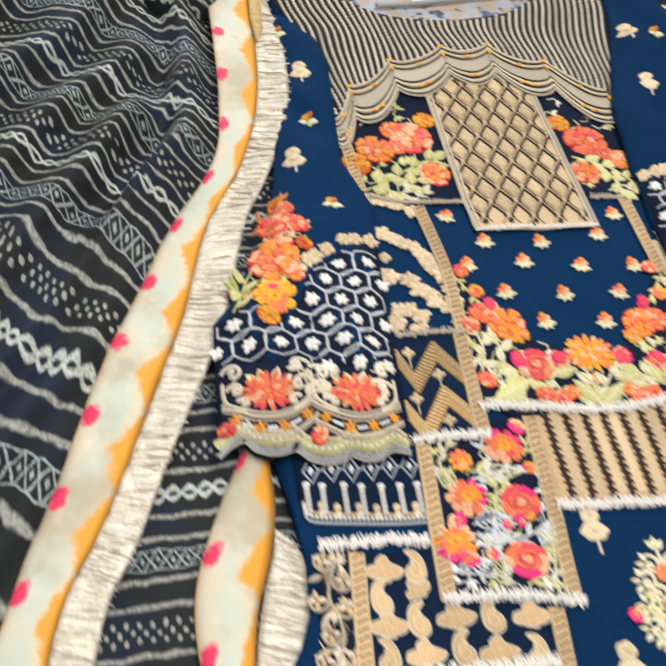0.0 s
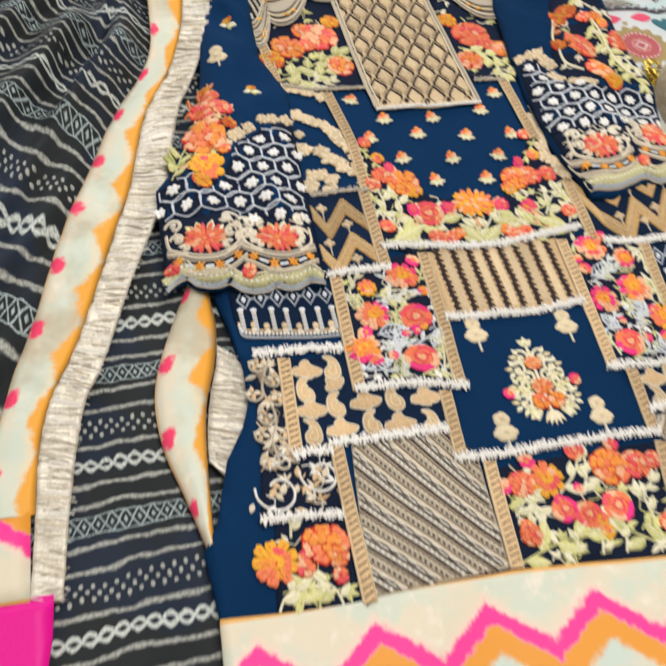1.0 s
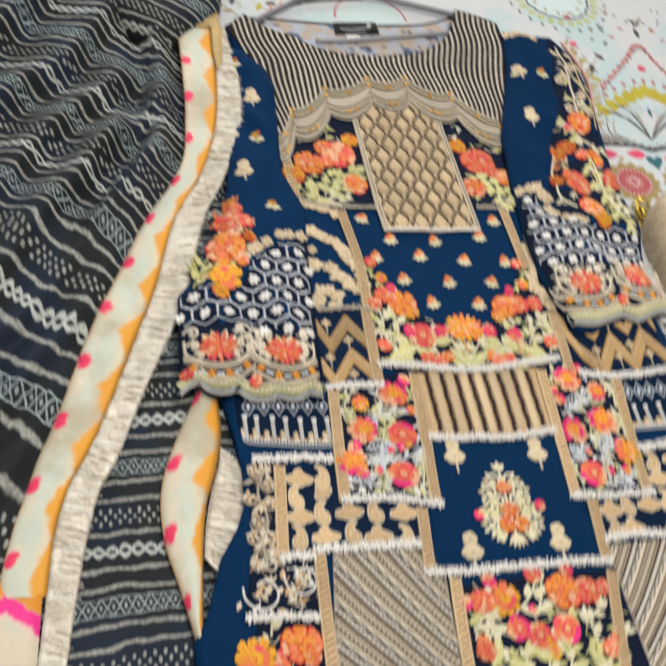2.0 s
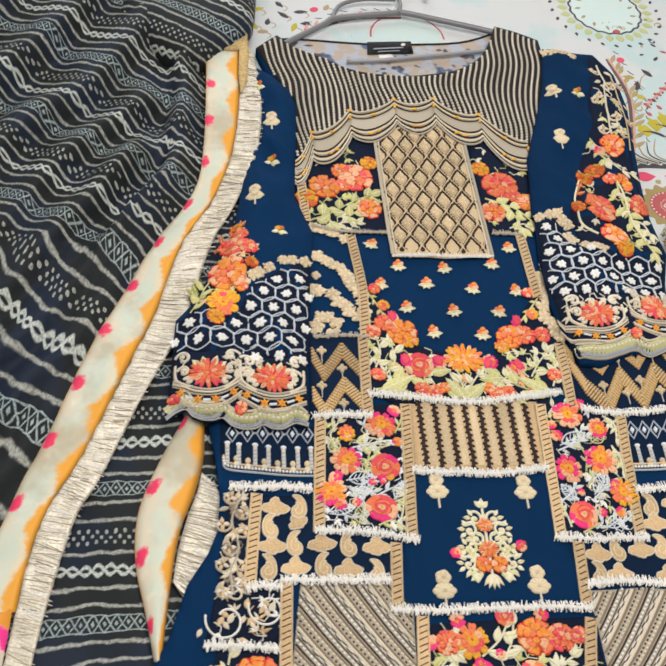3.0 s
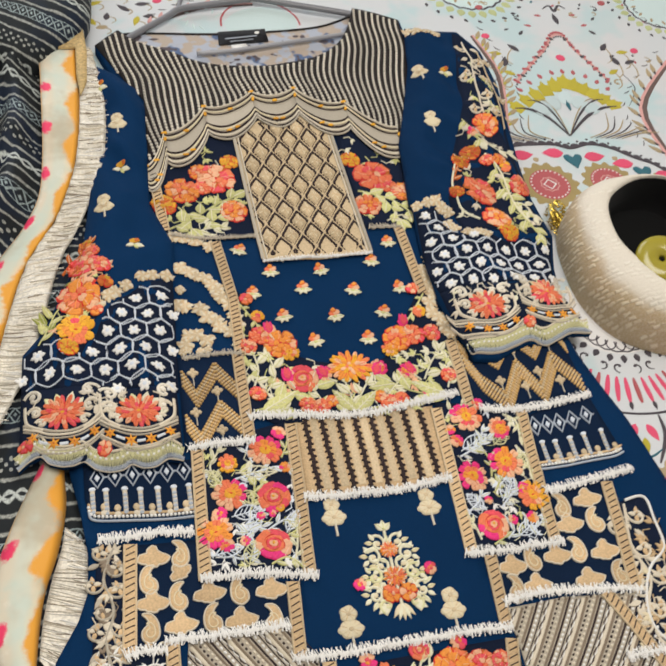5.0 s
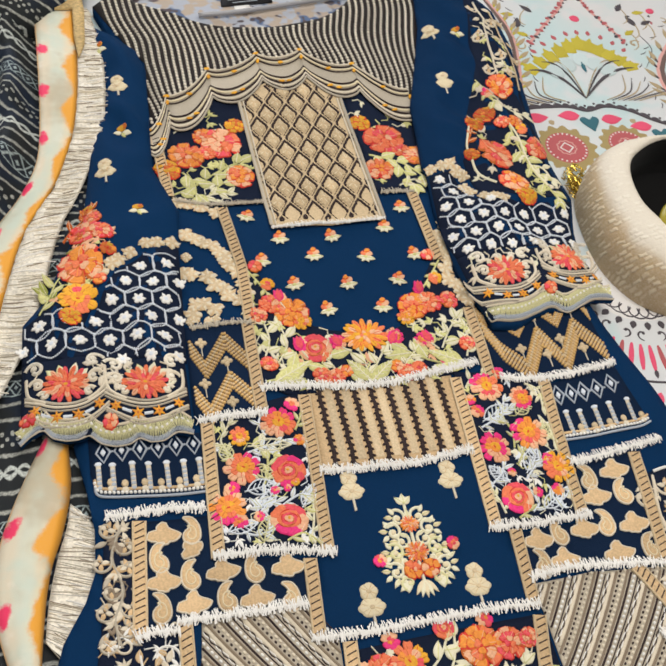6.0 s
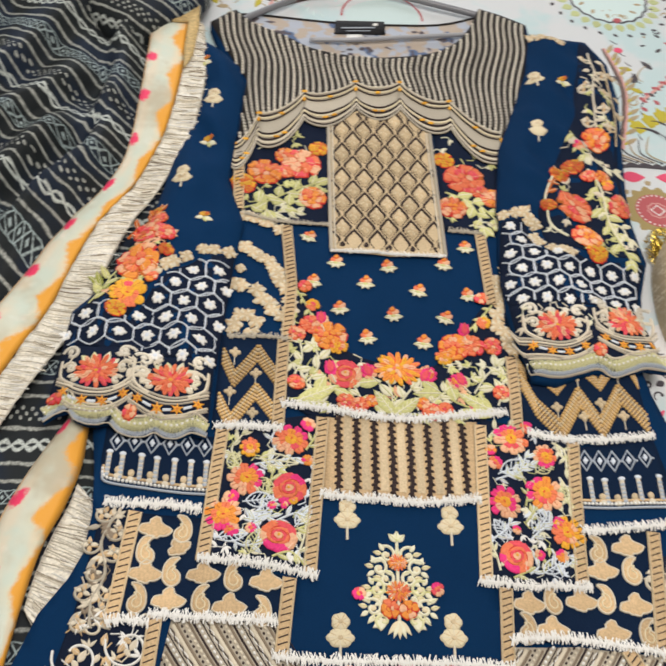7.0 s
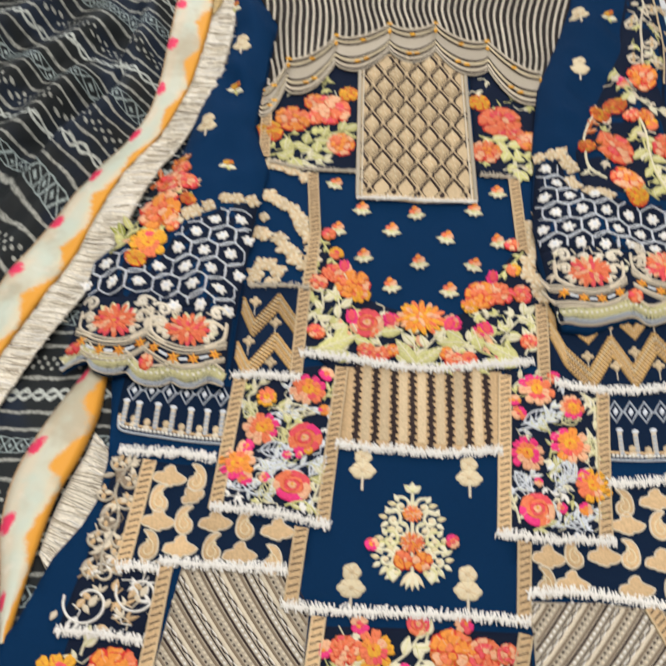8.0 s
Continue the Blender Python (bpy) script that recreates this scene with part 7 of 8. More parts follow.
def p_leaf(c, ln, w, a, m, name="printed_leaf", layer=0):
    st = Print(layer)
    leaf_into(st, c, ln, w, a, m)
    return st.make(name, bed_sheet)


def p_line(pts, w, m, name="printed_line", taper=True, layer=0, k=5):
    st = Print(layer)
    st.cord(smooth(pts, k), w, m, taper=taper)
    return st.make(name, bed_sheet)


def p_comma(c, r, a, m, flip=1):
    st = Print()
    st.cord(spiral(c, r, a, 0.7, flip, 10), r * 0.32, m, taper=True)
    st.oval(at(c, r * 0.3, a + 3), r * 0.28, r * 0.24, a, m, n=8)
    return st.make("printed_curl", bed_sheet)


def rosette(c, R, petals=14, ground=P_BRONZE, heart=P_ROSE):
    st = Print()
    st.blob([at(c, R * (0.92 + 0.08 * math.cos(petals * i * 2 * math.pi / 70)), i * 2 * math.pi / 70) for i in range(70)], ground)
    st.make("printed_rosette_ground", bed_sheet)
    st = Print(1)
    st.oval(c, R * 0.68, R * 0.68, 0, heart, n=28)
    st.make("printed_rosette_heart", bed_sheet)
    st = Print(2)
    for i in range(26):
        st.oval(at(c, R * 0.58, i * 2 * math.pi / 26), R * 0.035, R * 0.035, 0, P_WHITE, n=6)
    st.make("printed_rosette_beads", bed_sheet)
    st = Print(2)
    ring = [at(c, R * (0.26 if i % 2 else 0.30), i * 0.3307) for i in range(20)]
    st.cord(ring, R * 0.05, P_BLUSH)
    d = [at(c, R * 0.2, k * 1.571) for k in range(5)]
    st.cord(d, R * 0.06, P_WHITE)
    st.make("printed_rosette_ring", bed_sheet)


def mandala(c, R, n=26):
    """Ring medallion: white eye, dark scalloped line, green petals and scattered commas."""
    st = Print()
    st.oval(c, R * 0.62, R * 0.62, 0, P_AQUA, n=36)
    st.make("printed_medallion_eye", bed_sheet)
    st = Print(1)
    st.cord([at(c, R * (0.64 + 0.02 * math.cos(i * 2.0)), i * 2 * math.pi / 60) for i in range(61)], R * 0.035, P_DARK)
    st.make("printed_medallion_ring", bed_sheet)
    for i in range(n):
        a = i * 2 * math.pi / n
        p_leaf(at(c, R * 0.78, a), R * 0.2, R * 0.15, a, P_LIME)
        p_leaf(at(c, R * 0.98, a + 0.1), R * 0.10, R * 0.06, a + 0.9, P_DARK)
        if i % 2:
            p_leaf(at(c, R * 0.50, a), R * 0.14, R * 0.06, a + 0.3, P_TAUPE, layer=1)


def fan_motif(o, s=1.0):
    """Mustard-crowned lotus fan; o is the foot of the fan."""

    def q(x, y):
        return (o[0] + x * s + 0.36 * y * s, o[1] + y * s * 1.3)

    for i in range(11):
        t = i / 10 * 2 - 1
        p = q(0.078 * t, 0.089 - 0.040 * abs(t) ** 1.3)
        a = 1.57 - 1.0 * t - 0.3
        st = Print(1)
        w, ln = 0.0098 * s, (0.036 - 0.008 * abs(t)) * s
        st.blob([at(at(p, ln * u, a), w * v, a + 1.571) for u, v in ((-0.5, -0.9), (0.0, -1.0), (0.18, -1.0), (0.22, -0.45), (0.5, 0.0), (0.22, 0.45), (0.18, 1.0), (0.0, 1.0), (-0.5, 0.9))], P_MUST)
        st.make("printed_mustard_lobe", bed_sheet)
    for i in range(1, 6):
        t = (i - 3) / 3
        st = Print(2)
        st.oval(q(0.060 * t, 0.060 - 0.030 * abs(t) ** 1.3), 0.0150 * s, 0.0115 * s, 1.27 - t, P_PALE, n=16)
        st.make("printed_pale_petal", bed_sheet)
    for t in (-0.8, -0.62, -0.42, -0.2, 0.0, 0.2, 0.42, 0.62, 0.8):
        p_leaf(q(0.088 * t, 0.106 - 0.048 * t * t), 0.012 * s, 0.007 * s, 1.57 - t, P_ROSE)
    for sx in (-1, 1):
        for ex, ey, w, m in ((0.080, 0.045, 0.0055, P_DARK), (0.060, 0.057, 0.0035, P_DARK), (0.045, 0.058, 0.002, P_TAUPE)):
            p_line([q(0, 0), q(sx * ex * 0.35, ey * 0.62), q(sx * ex * 0.7, ey * 0.95), q(sx * ex, ey)], w * s, m, layer=2)
        for k in range(7):
            e = (sx * (0.060 + 0.013 * k), 0.034 - 0.0055 * k)
            p_line([q(sx * (0.03 + 0.008 * k), -0.004 - 0.0005 * k), q((e[0] + sx * 0.035) * 0.62, e[1] * 0.25), q(*e)], 0.0022 * s, P_DARK if k % 2 else P_TAUPE, layer=2)
        for k in range(8):
            p_leaf(q(sx * (0.012 + 0.0085 * k), 0.165 - 0.011 * k), 0.010 * s, 0.006 * s, sx * 0.7, P_ROSE if k % 3 else P_DARK, layer=1)
        for x, y, a, m, ln in ((0.075, 0.150, 0.9, P_DARK, 0.024), (0.090, 0.125, 1.9, P_DARK, 0.026), (0.105, 0.140, 0.1, P_MUST, 0.022), (0.085, 0.105, 0.5, P_MUST, 0.022), (0.115, 0.122, 0.4, P_DARK, 0.022), (0.060, 0.178, 2.3, P_DARK, 0.014), (0.048, 0.192, 0.3, P_ROSE, 0.013), (0.065, 0.205, 0.8, P_DARK, 0.012), (0.03, 0.212, 0.2, P_ROSE, 0.013)):
            p_leaf(q(sx * x, y), ln * s, ln * 0.42 * s, a if sx > 0 else math.pi - a, m)
            if ln > 0.02:
                p_line([q(sx * (x - 0.004), y + 0.004), q(sx * (x + 0.008), y - 0.010), q(sx * (x + 0.010), y - 0.024), q(sx * (x + 0.002), y - 0.030)], 0.0022 * s, P_TAUPE)
        p_line([q(sx * 0.10, 0.045), q(sx * 0.115, 0.075), q(sx * 0.10, 0.10)], 0.0016 * s, P_DARK)
        p_comma(q(sx * 0.09, 0.085), 0.010 * s, 0.5, P_TAUPE, sx)
    arch = [q(-0.075, 0.088), q(-0.05, 0.118), q(-0.025, 0.146), q(-0.012, 0.168), q(0, 0.174), q(0.012, 0.168), q(0.025, 0.146), q(0.05, 0.118), q(0.075, 0.088)]
    p_line(arch, 0.005 * s, P_BLUSH, taper=False)
    for c in smooth(arch, 3):
        p_leaf((c[0], c[1] + 0.005 * s), 0.007 * s, 0.006 * s, 0.4, P_ROSE, layer=1)
        p_leaf((c[0], c[1] - 0.005 * s), 0.005 * s, 0.003 * s, 1.2, P_DARK, layer=1)
    p_leaf(q(0.002, 0.050), 0.030 * s, 0.006 * s, 1.57, P_TEAL, layer=2)
    st = Print(1)
    st.oval(q(0, 0.130), 0.0075 * s, 0.0075 * s, 0, P_PINK, n=12, point=0.0)
    st.make("printed_pink_heart", bed_sheet)
    p_leaf(q(0, 0.205), 0.03 * s, 0.009 * s, 1.57, P_DARK)
    p_line([q(-0.02, 0.225), q(-0.008, 0.232), q(0, 0.220), q(0.008, 0.232), q(0.02, 0.225)], 0.005 * s, P_DARK)


fan_motif((0.402, 0.205))
fan_motif((0.825, 0.19))
fan_motif((-0.03, 0.66), 0.9)
for c, R in (((0.350, 0.557), 0.095), ((0.668, 0.503), 0.085), ((0.519, 0.014), 0.08)):
    mandala(c, R)
for c in [(0.339, 0.114), (0.425, 0.114), (0.507, 0.089)]:
    rosette(c, 0.044 if c[0] < 0.4 else 0.040)
wave = [(0.294, 0.177), (0.312, 0.189), (0.349, 0.191), (0.373, 0.189), (0.394, 0.181), (0.424, 0.188), (0.454, 0.179), (0.480, 0.159), (0.505, 0.144), (0.522, 0.125), (0.548, 0.107)]
p_line(wave, 0.0055, P_DARK, "printed_wave_band", False, 1)
ridge = smooth(wave, 2)
for a, b in zip(ridge, ridge[1:]):
    mid, ang = lerp(a, b, 0.5), math.atan2(b[1] - a[1], b[0] - a[0])
    p_leaf((mid[0], mid[1] + 0.003), math.hypot(b[0] - a[0], b[1] - a[1]), 0.008, ang, P_DARK, layer=1)
    p_leaf((a[0], a[1] + 0.009), 0.004, 0.004, 0, P_DARK, layer=1)
for x, c in enumerate([(0.319, 0.171), (0.364, 0.173), (0.423, 0.163), (0.459, 0.147), (0.512, 0.121)]):
    p_leaf(c, 0.032, 0.019, 3.1 if x % 2 else 0.05, P_PINK, "printed_pink_drop", 1)
for c in [(0.390, 0.156), (0.483, 0.127), (0.291, 0.159)]:
    st = Print(2)
    st.blob(smooth([(c[0] + x, c[1] + y) for x, y in ((0, 0.007), (0.006, 0.013), (0.013, 0.010), (0.012, 0.002), (0.004, -0.009), (0, -0.015), (-0.004, -0.009), (-0.012, 0.002), (-0.013, 0.010), (-0.006, 0.013))], 2, True), P_TEAL)
    st.make("printed_teal_heart", bed_sheet)
for c in [(0.336, 0.162), (0.452, 0.158), (0.305, 0.144)]:
    p_leaf(c, 0.010, 0.009, 0.5, P_TAUPE)


def feather(base, tip, bend, n, m1, m2, size):
    """A long printed plume: barbs to one side of a blush spine."""
    mid = ((base[0] + tip[0]) / 2 + bend[0], (base[1] + tip[1]) / 2 + bend[1])
    spine = smooth([base, mid, tip], 10)
    p_line([base, mid, tip], 0.006, P_BLUSH, taper=False)
    p_line([(p[0] + bend[0] * -0.12, p[1] + bend[1] * -0.12) for p in (base, mid, tip)], 0.009, P_BROWN)
    for i in range(1, n):
        p = spine[int(i / n * (len(spine) - 1))]
        q = spine[min(len(spine) - 1, int(i / n * (len(spine) - 1)) + 1)]
        a = math.atan2(q[1] - p[1], q[0] - p[0])
        s = 1 if bend[0] * -(q[1] - p[1]) + bend[1] * (q[0] - p[0]) > 0 else -1
        for ln, off, m in ((size, 0.7, m1), (size * 0.5, 0.7, m2)):
            p_leaf(at(p, ln * 0.65, a + s * off), ln, ln * 0.3, a + s * off, m, layer=1)
        e = at(p, size * 1.35, a + s * 0.7)
        p_line([at(e, 0.006, a + 2.4 * s), e, at(e, 0.006, a - 0.4 * s)], 0.0015, P_DARK)


feather((0.534, 0.154), (0.626, 0.366), (-0.045, 0.0), 12, P_TAUPE, P_DARK, 0.026)
feather((0.314, 0.221), (0.324, 0.429), (0.020, 0.012), 12, P_TAUPE, P_MUST, 0.024)
feather((-0.165, 0.447), (0.002, 0.507), (0.0, 0.02), 9, P_BLUSH, P_ROSE, 0.02)
for i in range(38):
    c = (0.30 + 0.42 * random.random(), 0.33 + 0.22 * random.random())
    if math.hypot(c[0] - 0.402, c[1] - 0.35) < 0.09:
        continue
    p_leaf(c, random.uniform(0.005, 0.010), 0.004, random.random() * 6, random.choice((P_DARK, P_DARK, P_TAUPE, P_ROSE, P_TEAL)))
    if i % 2:
        p_comma((c[0] + 0.02, c[1] - 0.012), random.uniform(0.006, 0.011), random.random() * 6, random.choice((P_DARK, P_TAUPE)), random.choice((-1, 1)))
for c, m in zip([(0.345, 0.428), (0.579, 0.390), (-0.136, 0.514), (0.357, 0.501), (0.572, 0.513)], (P_PINK, P_PINK, P_PINK, P_ROSE, P_ROSE)):
    st = Print(1)
    st.oval(c, 0.0075, 0.006, 0.6, m, n=10)
    p = st.make("printed_dot", bed_sheet)
for i, (x, y) in enumerate([(-0.224, 0.507), (-0.209, 0.477), (-0.185, 0.496), (-0.217, 0.452), (-0.169, 0.466), (-0.190, 0.522), (-0.157, 0.506), (-0.116, 0.521), (-0.231, 0.467), (-0.151, 0.476)]):
    p_leaf((x, y), 0.018 if i % 2 else 0.024, 0.009, 0.4 + i, (P_MUST, P_DARK, P_DARK, P_TAUPE)[i % 4])
    p_line([(x, y), (x + 0.010, y - 0.004), (x + 0.012, y - 0.010), (x + 0.006, y - 0.016)], 0.0018, P_TAUPE)
for i in range(10):
    p_line([at((-0.078, 0.473), 0.02, 0.5 * i), at((-0.078, 0.473), 0.03, 0.5 * i + 0.3)], 0.003, P_AQUA)
st = Print()
st.oval((0.008, 0.459), 0.055, 0.04, 0.2, P_AQUA, n=24)
st.make("printed_medallion_eye", bed_sheet)
p_line([at((0.007, 0.456), 0.058, a * 0.32) for a in range(11)], 0.003, P_ROSE, taper=False)

# fan below the shoe
FC = (0.338, -0.107)
st = Print()
st.oval(FC, 0.062, 0.055, 0, P_WHITE, n=30)
st.make("printed_fan_eye", bed_sheet)
for i in range(11):
    a = -2.9 + i * 0.27
    o = at(FC, 0.040, a)
    st = Print(1)
    st.cord([at(o, 0.012, a - 1.9 + k * 0.475) for k in range(9)], 0.0022, P_DARK)
    st.make("printed_fan_petal", bed_sheet)
    p_comma(at(FC, 0.074, a), 0.008, a, P_DARK, 1 if i % 2 else -1)
    p_leaf(at(FC, 0.062, a + 0.12), 0.012, 0.008, a, P_DARK, layer=1)
for i in range(26):
    a = -3.0 + i * 0.112
    p_line([at(FC, 0.088, a), at(FC, 0.105, a), at(FC, 0.122, a)], 0.0062, P_PINK if i % 4 else P_ROSE, "printed_ray", True, 0, 3)
    if i % 2:
        p_leaf(at(FC, 0.126, a), 0.012, 0.005, a, P_DARK, layer=1)
p_line([at(FC, 0.136, -3.0 + i * 0.29) for i in range(11)], 0.003, P_DARK, taper=False)
for i in range(8):
    a = -2.75 + i * 0.34
    for d, m, ln in ((-0.07, P_PINK, 0.024), (0.07, P_PINK, 0.024), (0.0, P_MUST, 0.020)):
        p_leaf(at(FC, 0.160 if m is P_PINK else 0.176, a + d), ln, ln * 0.45, a + d * 6, m)
    p_line([at(FC, 0.138, a + 0.17), at(FC, 0.165, a + 0.15), at(FC, 0.198, a + 0.05)], 0.005, P_DARK)
    p_line([at(FC, 0.18, a - 0.1), at(FC, 0.19, a), at(FC, 0.18, a + 0.1)], 0.003, P_TEAL)
rosette((0.332, -0.339), 0.04, 14, P_TAUPE, P_PINK)

# ---- hanger ----


def tube(name, pts, r, mat, parent, k=6, sides=10, label=""):
    """A round bar through points in space."""
    path = [Vector(p) for p in pts]
    if k > 1 and len(path) > 2:
        fine = []
        n = len(path)
        for i in range(n - 1):
            a, b, c, d = (path[max(0, min(n - 1, i + j))] for j in (-1, 0, 1, 2))
            for q in range(k):
                t = q / k
                fine.append(0.5 * (2 * b + (c - a) * t + (2 * a - 5 * b + 4 * c - d) * t * t + (3 * b - a - 3 * c + d) * t ** 3))
        path = fine + [path[-1]]
    vs, fs = [], []
    for i, p in enumerate(path):
        d = (path[min(len(path) - 1, i + 1)] - path[max(0, i - 1)]).normalized()
        u = d.cross(Vector((0, 0, 1))).normalized()
        w = u.cross(d)
        for s in range(sides):
            a = 2 * math.pi * s / sides
            vs.append(p + u * math.cos(a) * r + w * math.sin(a) * r)
    for i in range(len(path) - 1):
        for s in range(sides):
            t = (s + 1) % sides
            fs.append((i * sides + s, i * sides + t, (i + 1) * sides + t, (i + 1) * sides + s))
    fs += [tuple(range(sides)), tuple(range((len(path) - 1) * sides, len(path) * sides))[::-1]]
    me = bpy.data.meshes.new(name)
    me.from_pydata([tuple(v) for v in vs], [], fs)
    me.materials.append(mat)
    for f in me.polygons:
        f.use_smooth = len(f.vertices) == 4
    me.update()
    return link(name, me, parent, label)


def up(pts, z):
    return [(x, y, z) for x, y in pts]


hanger = thing("clothes_hanger", "grey plastic clothes hanger inside the tunic's neck", "hanger")
HZ = -0.0185
tube("arm", up([(-0.191, 0.405), (-0.172, 0.422), (-0.128, 0.459), (-0.107, 0.478), (-0.064, 0.489), (-0.004, 0.502)], HZ), 0.0046, STEEL, hanger)
tube("arm", up([(-0.004, 0.502), (0.008, 0.502), (0.062, 0.488), (0.118, 0.473), (0.155, 0.462)], HZ), 0.0046, STEEL, hanger)
tube("shoulder_loop", up([(-0.109, 0.475), (-0.105, 0.495), (-0.092, 0.515), (-0.059, 0.530), (-0.007, 0.534)], HZ + 0.001), 0.0034, STEEL, hanger)
tube("cross_bar", up([(-0.095, 0.373), (-0.041, 0.380), (0.034, 0.396), (0.113, 0.413), (0.133, 0.418)], HZ + 0.003), 0.0032, cloth("grey_hanger_bar", (0.34, 0.34, 0.36), amt=0.12, rough=0.3, sheen=0.0, bump=0.05, spec=0.5), hanger)
hook = (-0.003, 0.503)
tube("hook", [(hook[0], hook[1], HZ), (hook[0] + 0.004, hook[1] + 0.02, HZ + 0.001), (hook[0] + 0.002, hook[1] + 0.045, HZ), (hook[0] + 0.02, hook[1] + 0.07, HZ), (hook[0] + 0.045, hook[1] + 0.062, HZ), (hook[0] + 0.05, hook[1] + 0.04, HZ)], 0.0028, STEEL, hanger)

# ---- neck label ----
neck_z = lambda x, y: -0.0215
label_part = sheet("neck_label", [(-0.060, 0.427), (0.008, 0.434), (0.009, 0.406), (-0.062, 0.398)], neck_z, BLACK, tunic, 0.0015, 0.02, 0.001, label="black woven neck label with pale lettering bars")
st = Stitch(neck_z, 0.0028)
for a, b, w in (((-0.052, 0.410), (-0.006, 0.417), 0.0022), ((-0.046, 0.404), (-0.012, 0.409), 0.0012)):
    st.cord(line(a, b, 4), w, SILVER, 0.0002)
st.oval((-0.005, 0.424), 0.004, 0.003, 0.5, WHITE, 0.0002)
st.make("lettering_bars", label_part)
sheet("size_tag", [(-0.045, 0.398), (-0.024, 0.401), (-0.021, 0.388), (-0.045, 0.385)], neck_z, WHITE, tunic, 0.0012, 0.02, 0.0008, label="small white size tag")

# ---- shoe ----


def woven_material():
    m, n, l, b = node_mat("woven_jute")
    g = Graph(m.node_tree)
    sp = n.new("ShaderNodeSeparateXYZ")
    l.new(g.coord(), sp.inputs[0])
    across = g.math("SUBTRACT", g.math("SUBTRACT", sp.outputs[1], g.math("MULTIPLY", sp.outputs[2], -0.35)), g.math("MULTIPLY", sp.outputs[0], 0.10))
    rowf = g.math("DIVIDE", g.math("ADD", across, g.math("MULTIPLY", g.math("SUBTRACT", g.noise(g.coord(), 60, 3), 0.5), 0.010)), 0.0058)
    row = g.math("FLOOR", rowf)
    col = g.math("ADD", g.math("DIVIDE", g.math("ADD", sp.outputs[0], g.math("MULTIPLY", sp.outputs[2], 0.6)), 0.0115), g.math("MULTIPLY", row, 0.37))
    cell = n.new("ShaderNodeTexWhiteNoise")
    cell.noise_dimensions = "2D"
    pair = n.new("ShaderNodeCombineXYZ")
    l.new(g.math("FLOOR", col), pair.inputs[0])
    l.new(row, pair.inputs[1])
    l.new(pair.outputs[0], cell.inputs["Vector"])
    gap = g.math("MAXIMUM", g.step(g.math("ABSOLUTE", g.math("SUBTRACT", g.math("FRACT", rowf), 0.5)), 0.12, 0.42), g.step(g.math("ABSOLUTE", g.math("SUBTRACT", g.math("FRACT", col), 0.5)), 0.25, 0.5))
    lit = g.math("MULTIPLY", g.step(cell.outputs[0], 0.30, 0.95), g.math("SUBTRACT", 1.0, gap))
    rows = g.math("SUBTRACT", 1.0, gap)
    fine = g.noise(g.coord(), 500, 3)
    base = g.mix(lit, (0.54, 0.405, 0.235), (0.80, 0.69, 0.50))
    # Pale mix sets in towards the top rim, its edge broken by noise.
    paler = g.step(g.math("ADD", g.math("MULTIPLY", g.noise(g.coord(), 34, 4), 0.018), sp.outputs[2]), 0.036, 0.052)
    base = g.mix(g.math("MULTIPLY", paler, 0.75), base, (0.78, 0.74, 0.66))
    l.new(g.mix(g.step(fine, 0.35, 0.7), base, g.mix(0.25, base, (0.86, 0.80, 0.68))), b.inputs["Base Color"])
    bp = n.new("ShaderNodeBump")
    bp.inputs["Strength"].default_value, bp.inputs["Distance"].default_value = 0.45, 0.0015
    l.new(g.math("ADD", g.math("MULTIPLY", fine, 0.4), g.math("ADD", lit, g.math("MULTIPLY", rows, 0.12))), bp.inputs["Height"])
    l.new(bp.outputs[0], b.inputs["Normal"])
    b.inputs["Roughness"].default_value = 0.75
    return m


def loft(name, rings, mat, parent, label="", cap=False):
    """Closed rings of points in space joined into a shell, with u round it and v up it."""
    bm = bmesh.new()
    layer = bm.loops.layers.uv.new("UVMap")
    vs = [[bm.verts.new(p) for p in r] for r in rings]
    n = len(rings[0])
    v = [0.0]
    for a, b in zip(rings, rings[1:]):
        v.append(v[-1] + (Vector(a[0]) - Vector(b[0])).length)
    u = [0.0]
    for i in range(n):
        u.append(u[-1] + (Vector(rings[1][(i + 1) % n]) - Vector(rings[1][i])).length)
    for k in range(len(rings) - 1):
        for i in range(n):
            j = (i + 1) % n
            f = bm.faces.new((vs[k][i], vs[k][j], vs[k + 1][j], vs[k + 1][i]))
            f.smooth = True
            for lp, t in zip(f.loops, ((u[i], v[k]), (u[i + 1], v[k]), (u[i + 1], v[k + 1]), (u[i], v[k + 1]))):
                lp[layer].uv = t
    if cap:
        bm.faces.new(vs[-1])
    bmesh.ops.recalc_face_normals(bm, faces=bm.faces[:])
    me = bpy.data.meshes.new(name)
    bm.to_mesh(me)
    bm.free()
    me.materials.append(mat)
    return link(name, me, parent, label)


shoe = thing("shoe", "beige woven slip-on shoe with black lining and olive ring", "shoe")
SOLE = smooth([(0.303, -0.03), (0.315, 0.025), (0.352, 0.048), (0.43, 0.050), (0.49, 0.01), (0.505, -0.06), (0.477, -0.14), (0.410, -0.174), (0.340, -0.148), (0.307, -0.095)], 5, True)
MOUTH = smooth([(0.345, -0.007), (0.364, 0.022), (0.409, 0.044), (0.455, 0.034), (0.474, -0.018), (0.446, -0.082), (0.395, -0.129), (0.364, -0.113), (0.350, -0.080), (0.340, -0.048)], 5, True)


def between(t, z, swell=1.0):
    out = []
    cx, cy = 0.405, -0.055
    for a, b in zip(SOLE, MOUTH):
        p = lerp(a, b, t)
        out.append((cx + (p[0] - cx) * swell, cy + (p[1] - cy) * swell, z))
    return out


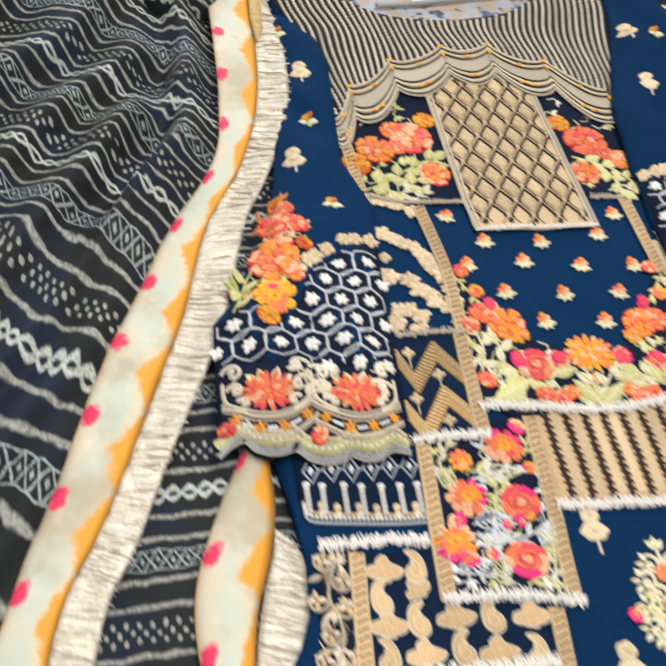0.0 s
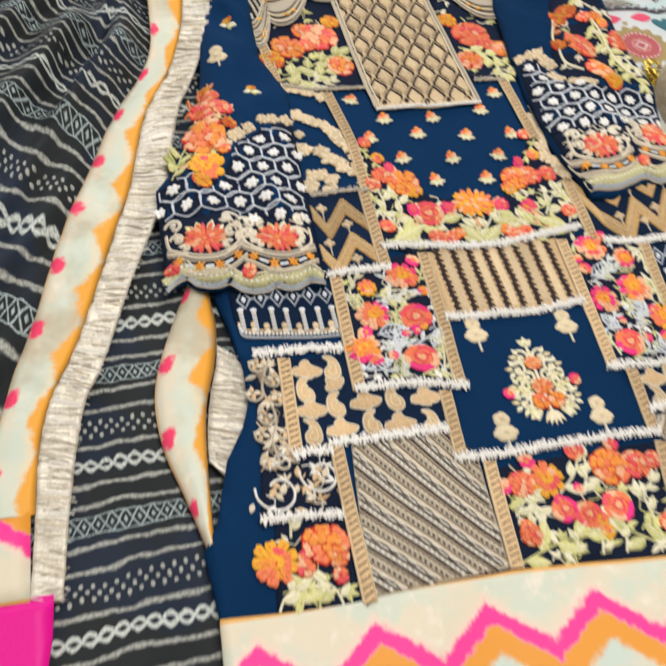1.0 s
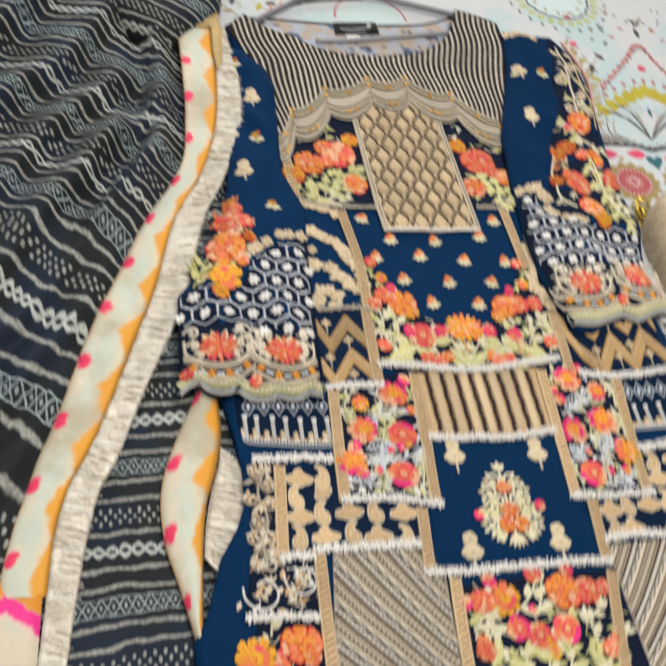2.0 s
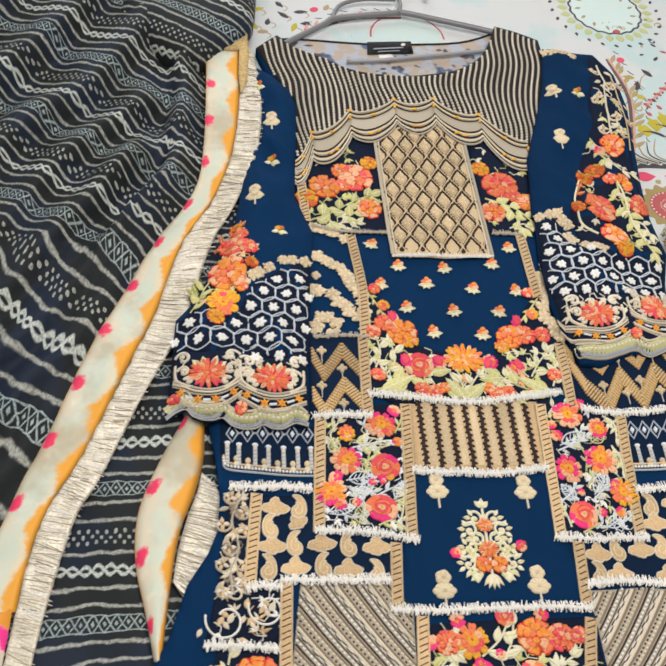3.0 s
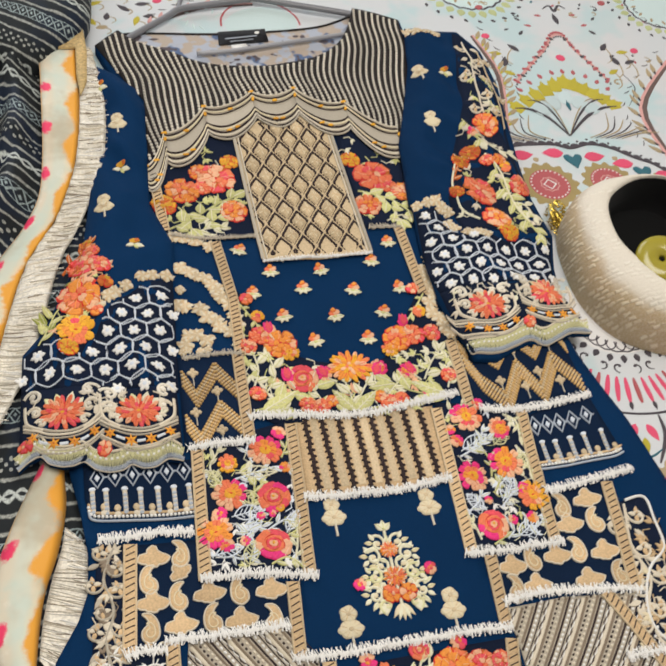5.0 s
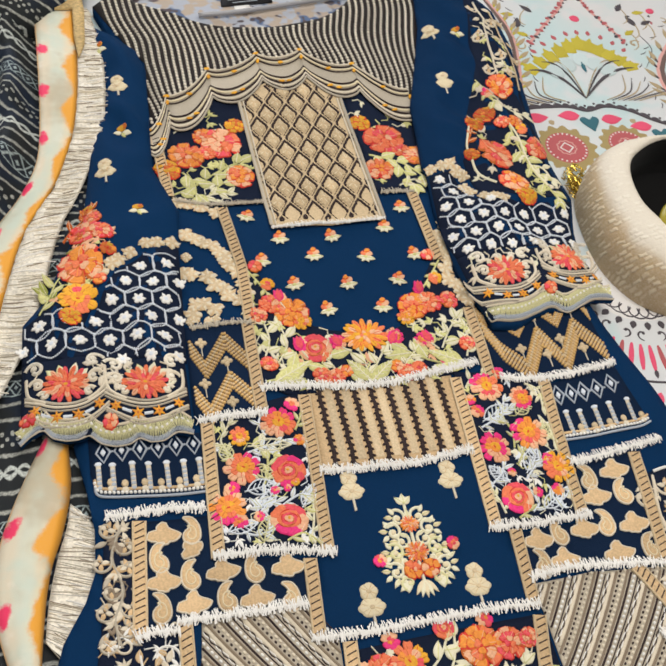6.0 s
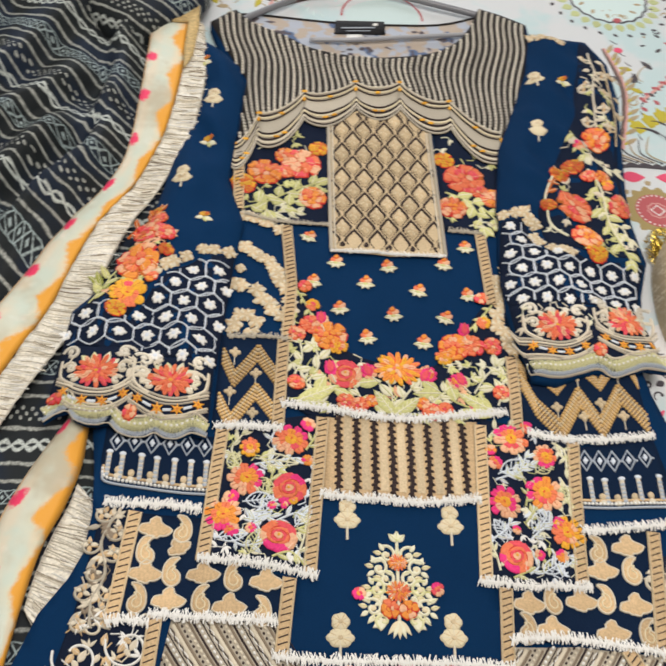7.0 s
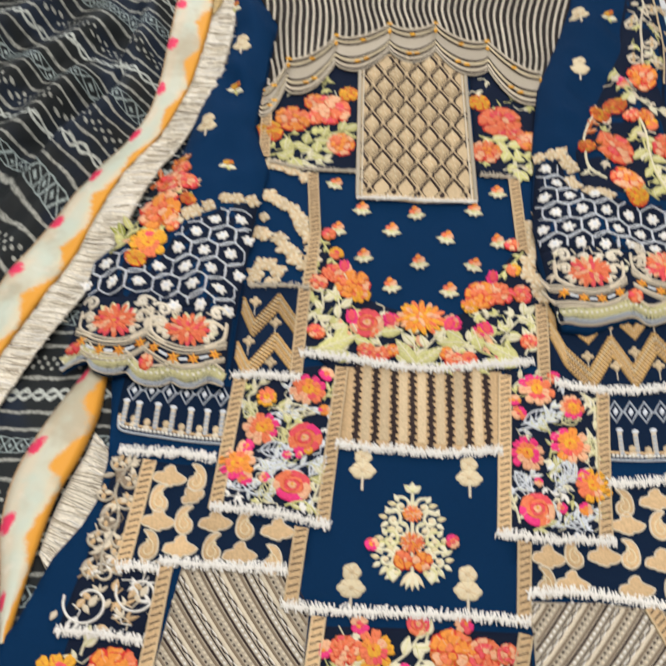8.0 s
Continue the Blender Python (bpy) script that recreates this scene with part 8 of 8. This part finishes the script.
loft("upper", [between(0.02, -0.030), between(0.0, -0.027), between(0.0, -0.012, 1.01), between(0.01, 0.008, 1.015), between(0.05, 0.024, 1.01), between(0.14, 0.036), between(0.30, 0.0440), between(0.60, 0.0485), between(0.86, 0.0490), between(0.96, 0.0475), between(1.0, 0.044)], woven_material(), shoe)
LINING = cloth("black_shoe_lining", (0.006, 0.006, 0.006), amt=0.3, rough=0.9, spec=0.1)
loft("lining", [between(1.0, 0.0435), between(1.03, 0.038), between(1.02, 0.01), between(1.05, -0.012)], LINING, shoe, "black lining and insole", True)
RC = (0.377, -0.089)
bm = bmesh.new()
rings, N, M = [], 36, 12
for i in range(N):
    a = 2 * math.pi * i / N
    row = []
    for j in range(M):
        t = 2 * math.pi * j / M
        q = 0.0165 + 0.0135 * math.cos(t)
        row.append(bm.verts.new((q * math.cos(a), q * math.sin(a), 0.007 * math.sin(t))))
    rings.append(row)
for i in range(N):
    for j in range(M):
        bm.faces.new((rings[i][j], rings[(i + 1) % N][j], rings[(i + 1) % N][(j + 1) % M], rings[i][(j + 1) % M])).smooth = True
bmesh.ops.recalc_face_normals(bm, faces=bm.faces[:])
me = bpy.data.meshes.new("ring")
bm.to_mesh(me)
bm.free()
me.materials.append(cloth("olive_resin", (0.36, 0.30, 0.035), amt=0.12, grain=60, rough=0.18, sheen=0.0, bump=0.02, spec=0.6))
ring = link("ring", me, shoe, "glossy olive resin ring")
ring.matrix_basis = pose(RC[0], RC[1], 0.049, 14, -10, 0)

# ---- gold trim beside the shoe ----
GC = (0.324, 0.048)
st = Stitch(lambda x, y: -0.027, 0.0)
for i in range(260):
    a, q = random.random() * 6.283, random.random() ** 0.6
    c = (GC[0] + 0.017 * q * math.cos(a) + 0.006 * math.sin(a), GC[1] + 0.030 * q * math.sin(a))
    b = random.random() * 3.14
    ln, w, h = random.uniform(0.003, 0.008), random.uniform(0.0008, 0.0016), 0.004 + 0.012 * (1 - q) * random.random()
    e0, e1 = at(c, ln / 2, b), at(c, -ln / 2, b)
    dx, dy = w / 2 * math.sin(b), -w / 2 * math.cos(b)
    k = st.mat(GOLD)
    dz = random.uniform(-0.002, 0.002)
    st.f.append((st.vert(e0[0] + dx, e0[1] + dy, h + dz), st.vert(e0[0] - dx, e0[1] - dy, h + dz * 0.5), st.vert(e1[0] - dx, e1[1] - dy, h - dz), st.vert(e1[0] + dx, e1[1] + dy, h - dz * 0.5)))
    st.m.append(k)
st.oval(GC, 0.008, 0.018, 0, GOLD, 0.004, 0.0, 14)
tinsel = st.make("gold_tinsel", None)
tagged(tinsel, "small bunch of glittering gold tinsel beside the shoe", "tinsel", kind="stuff")
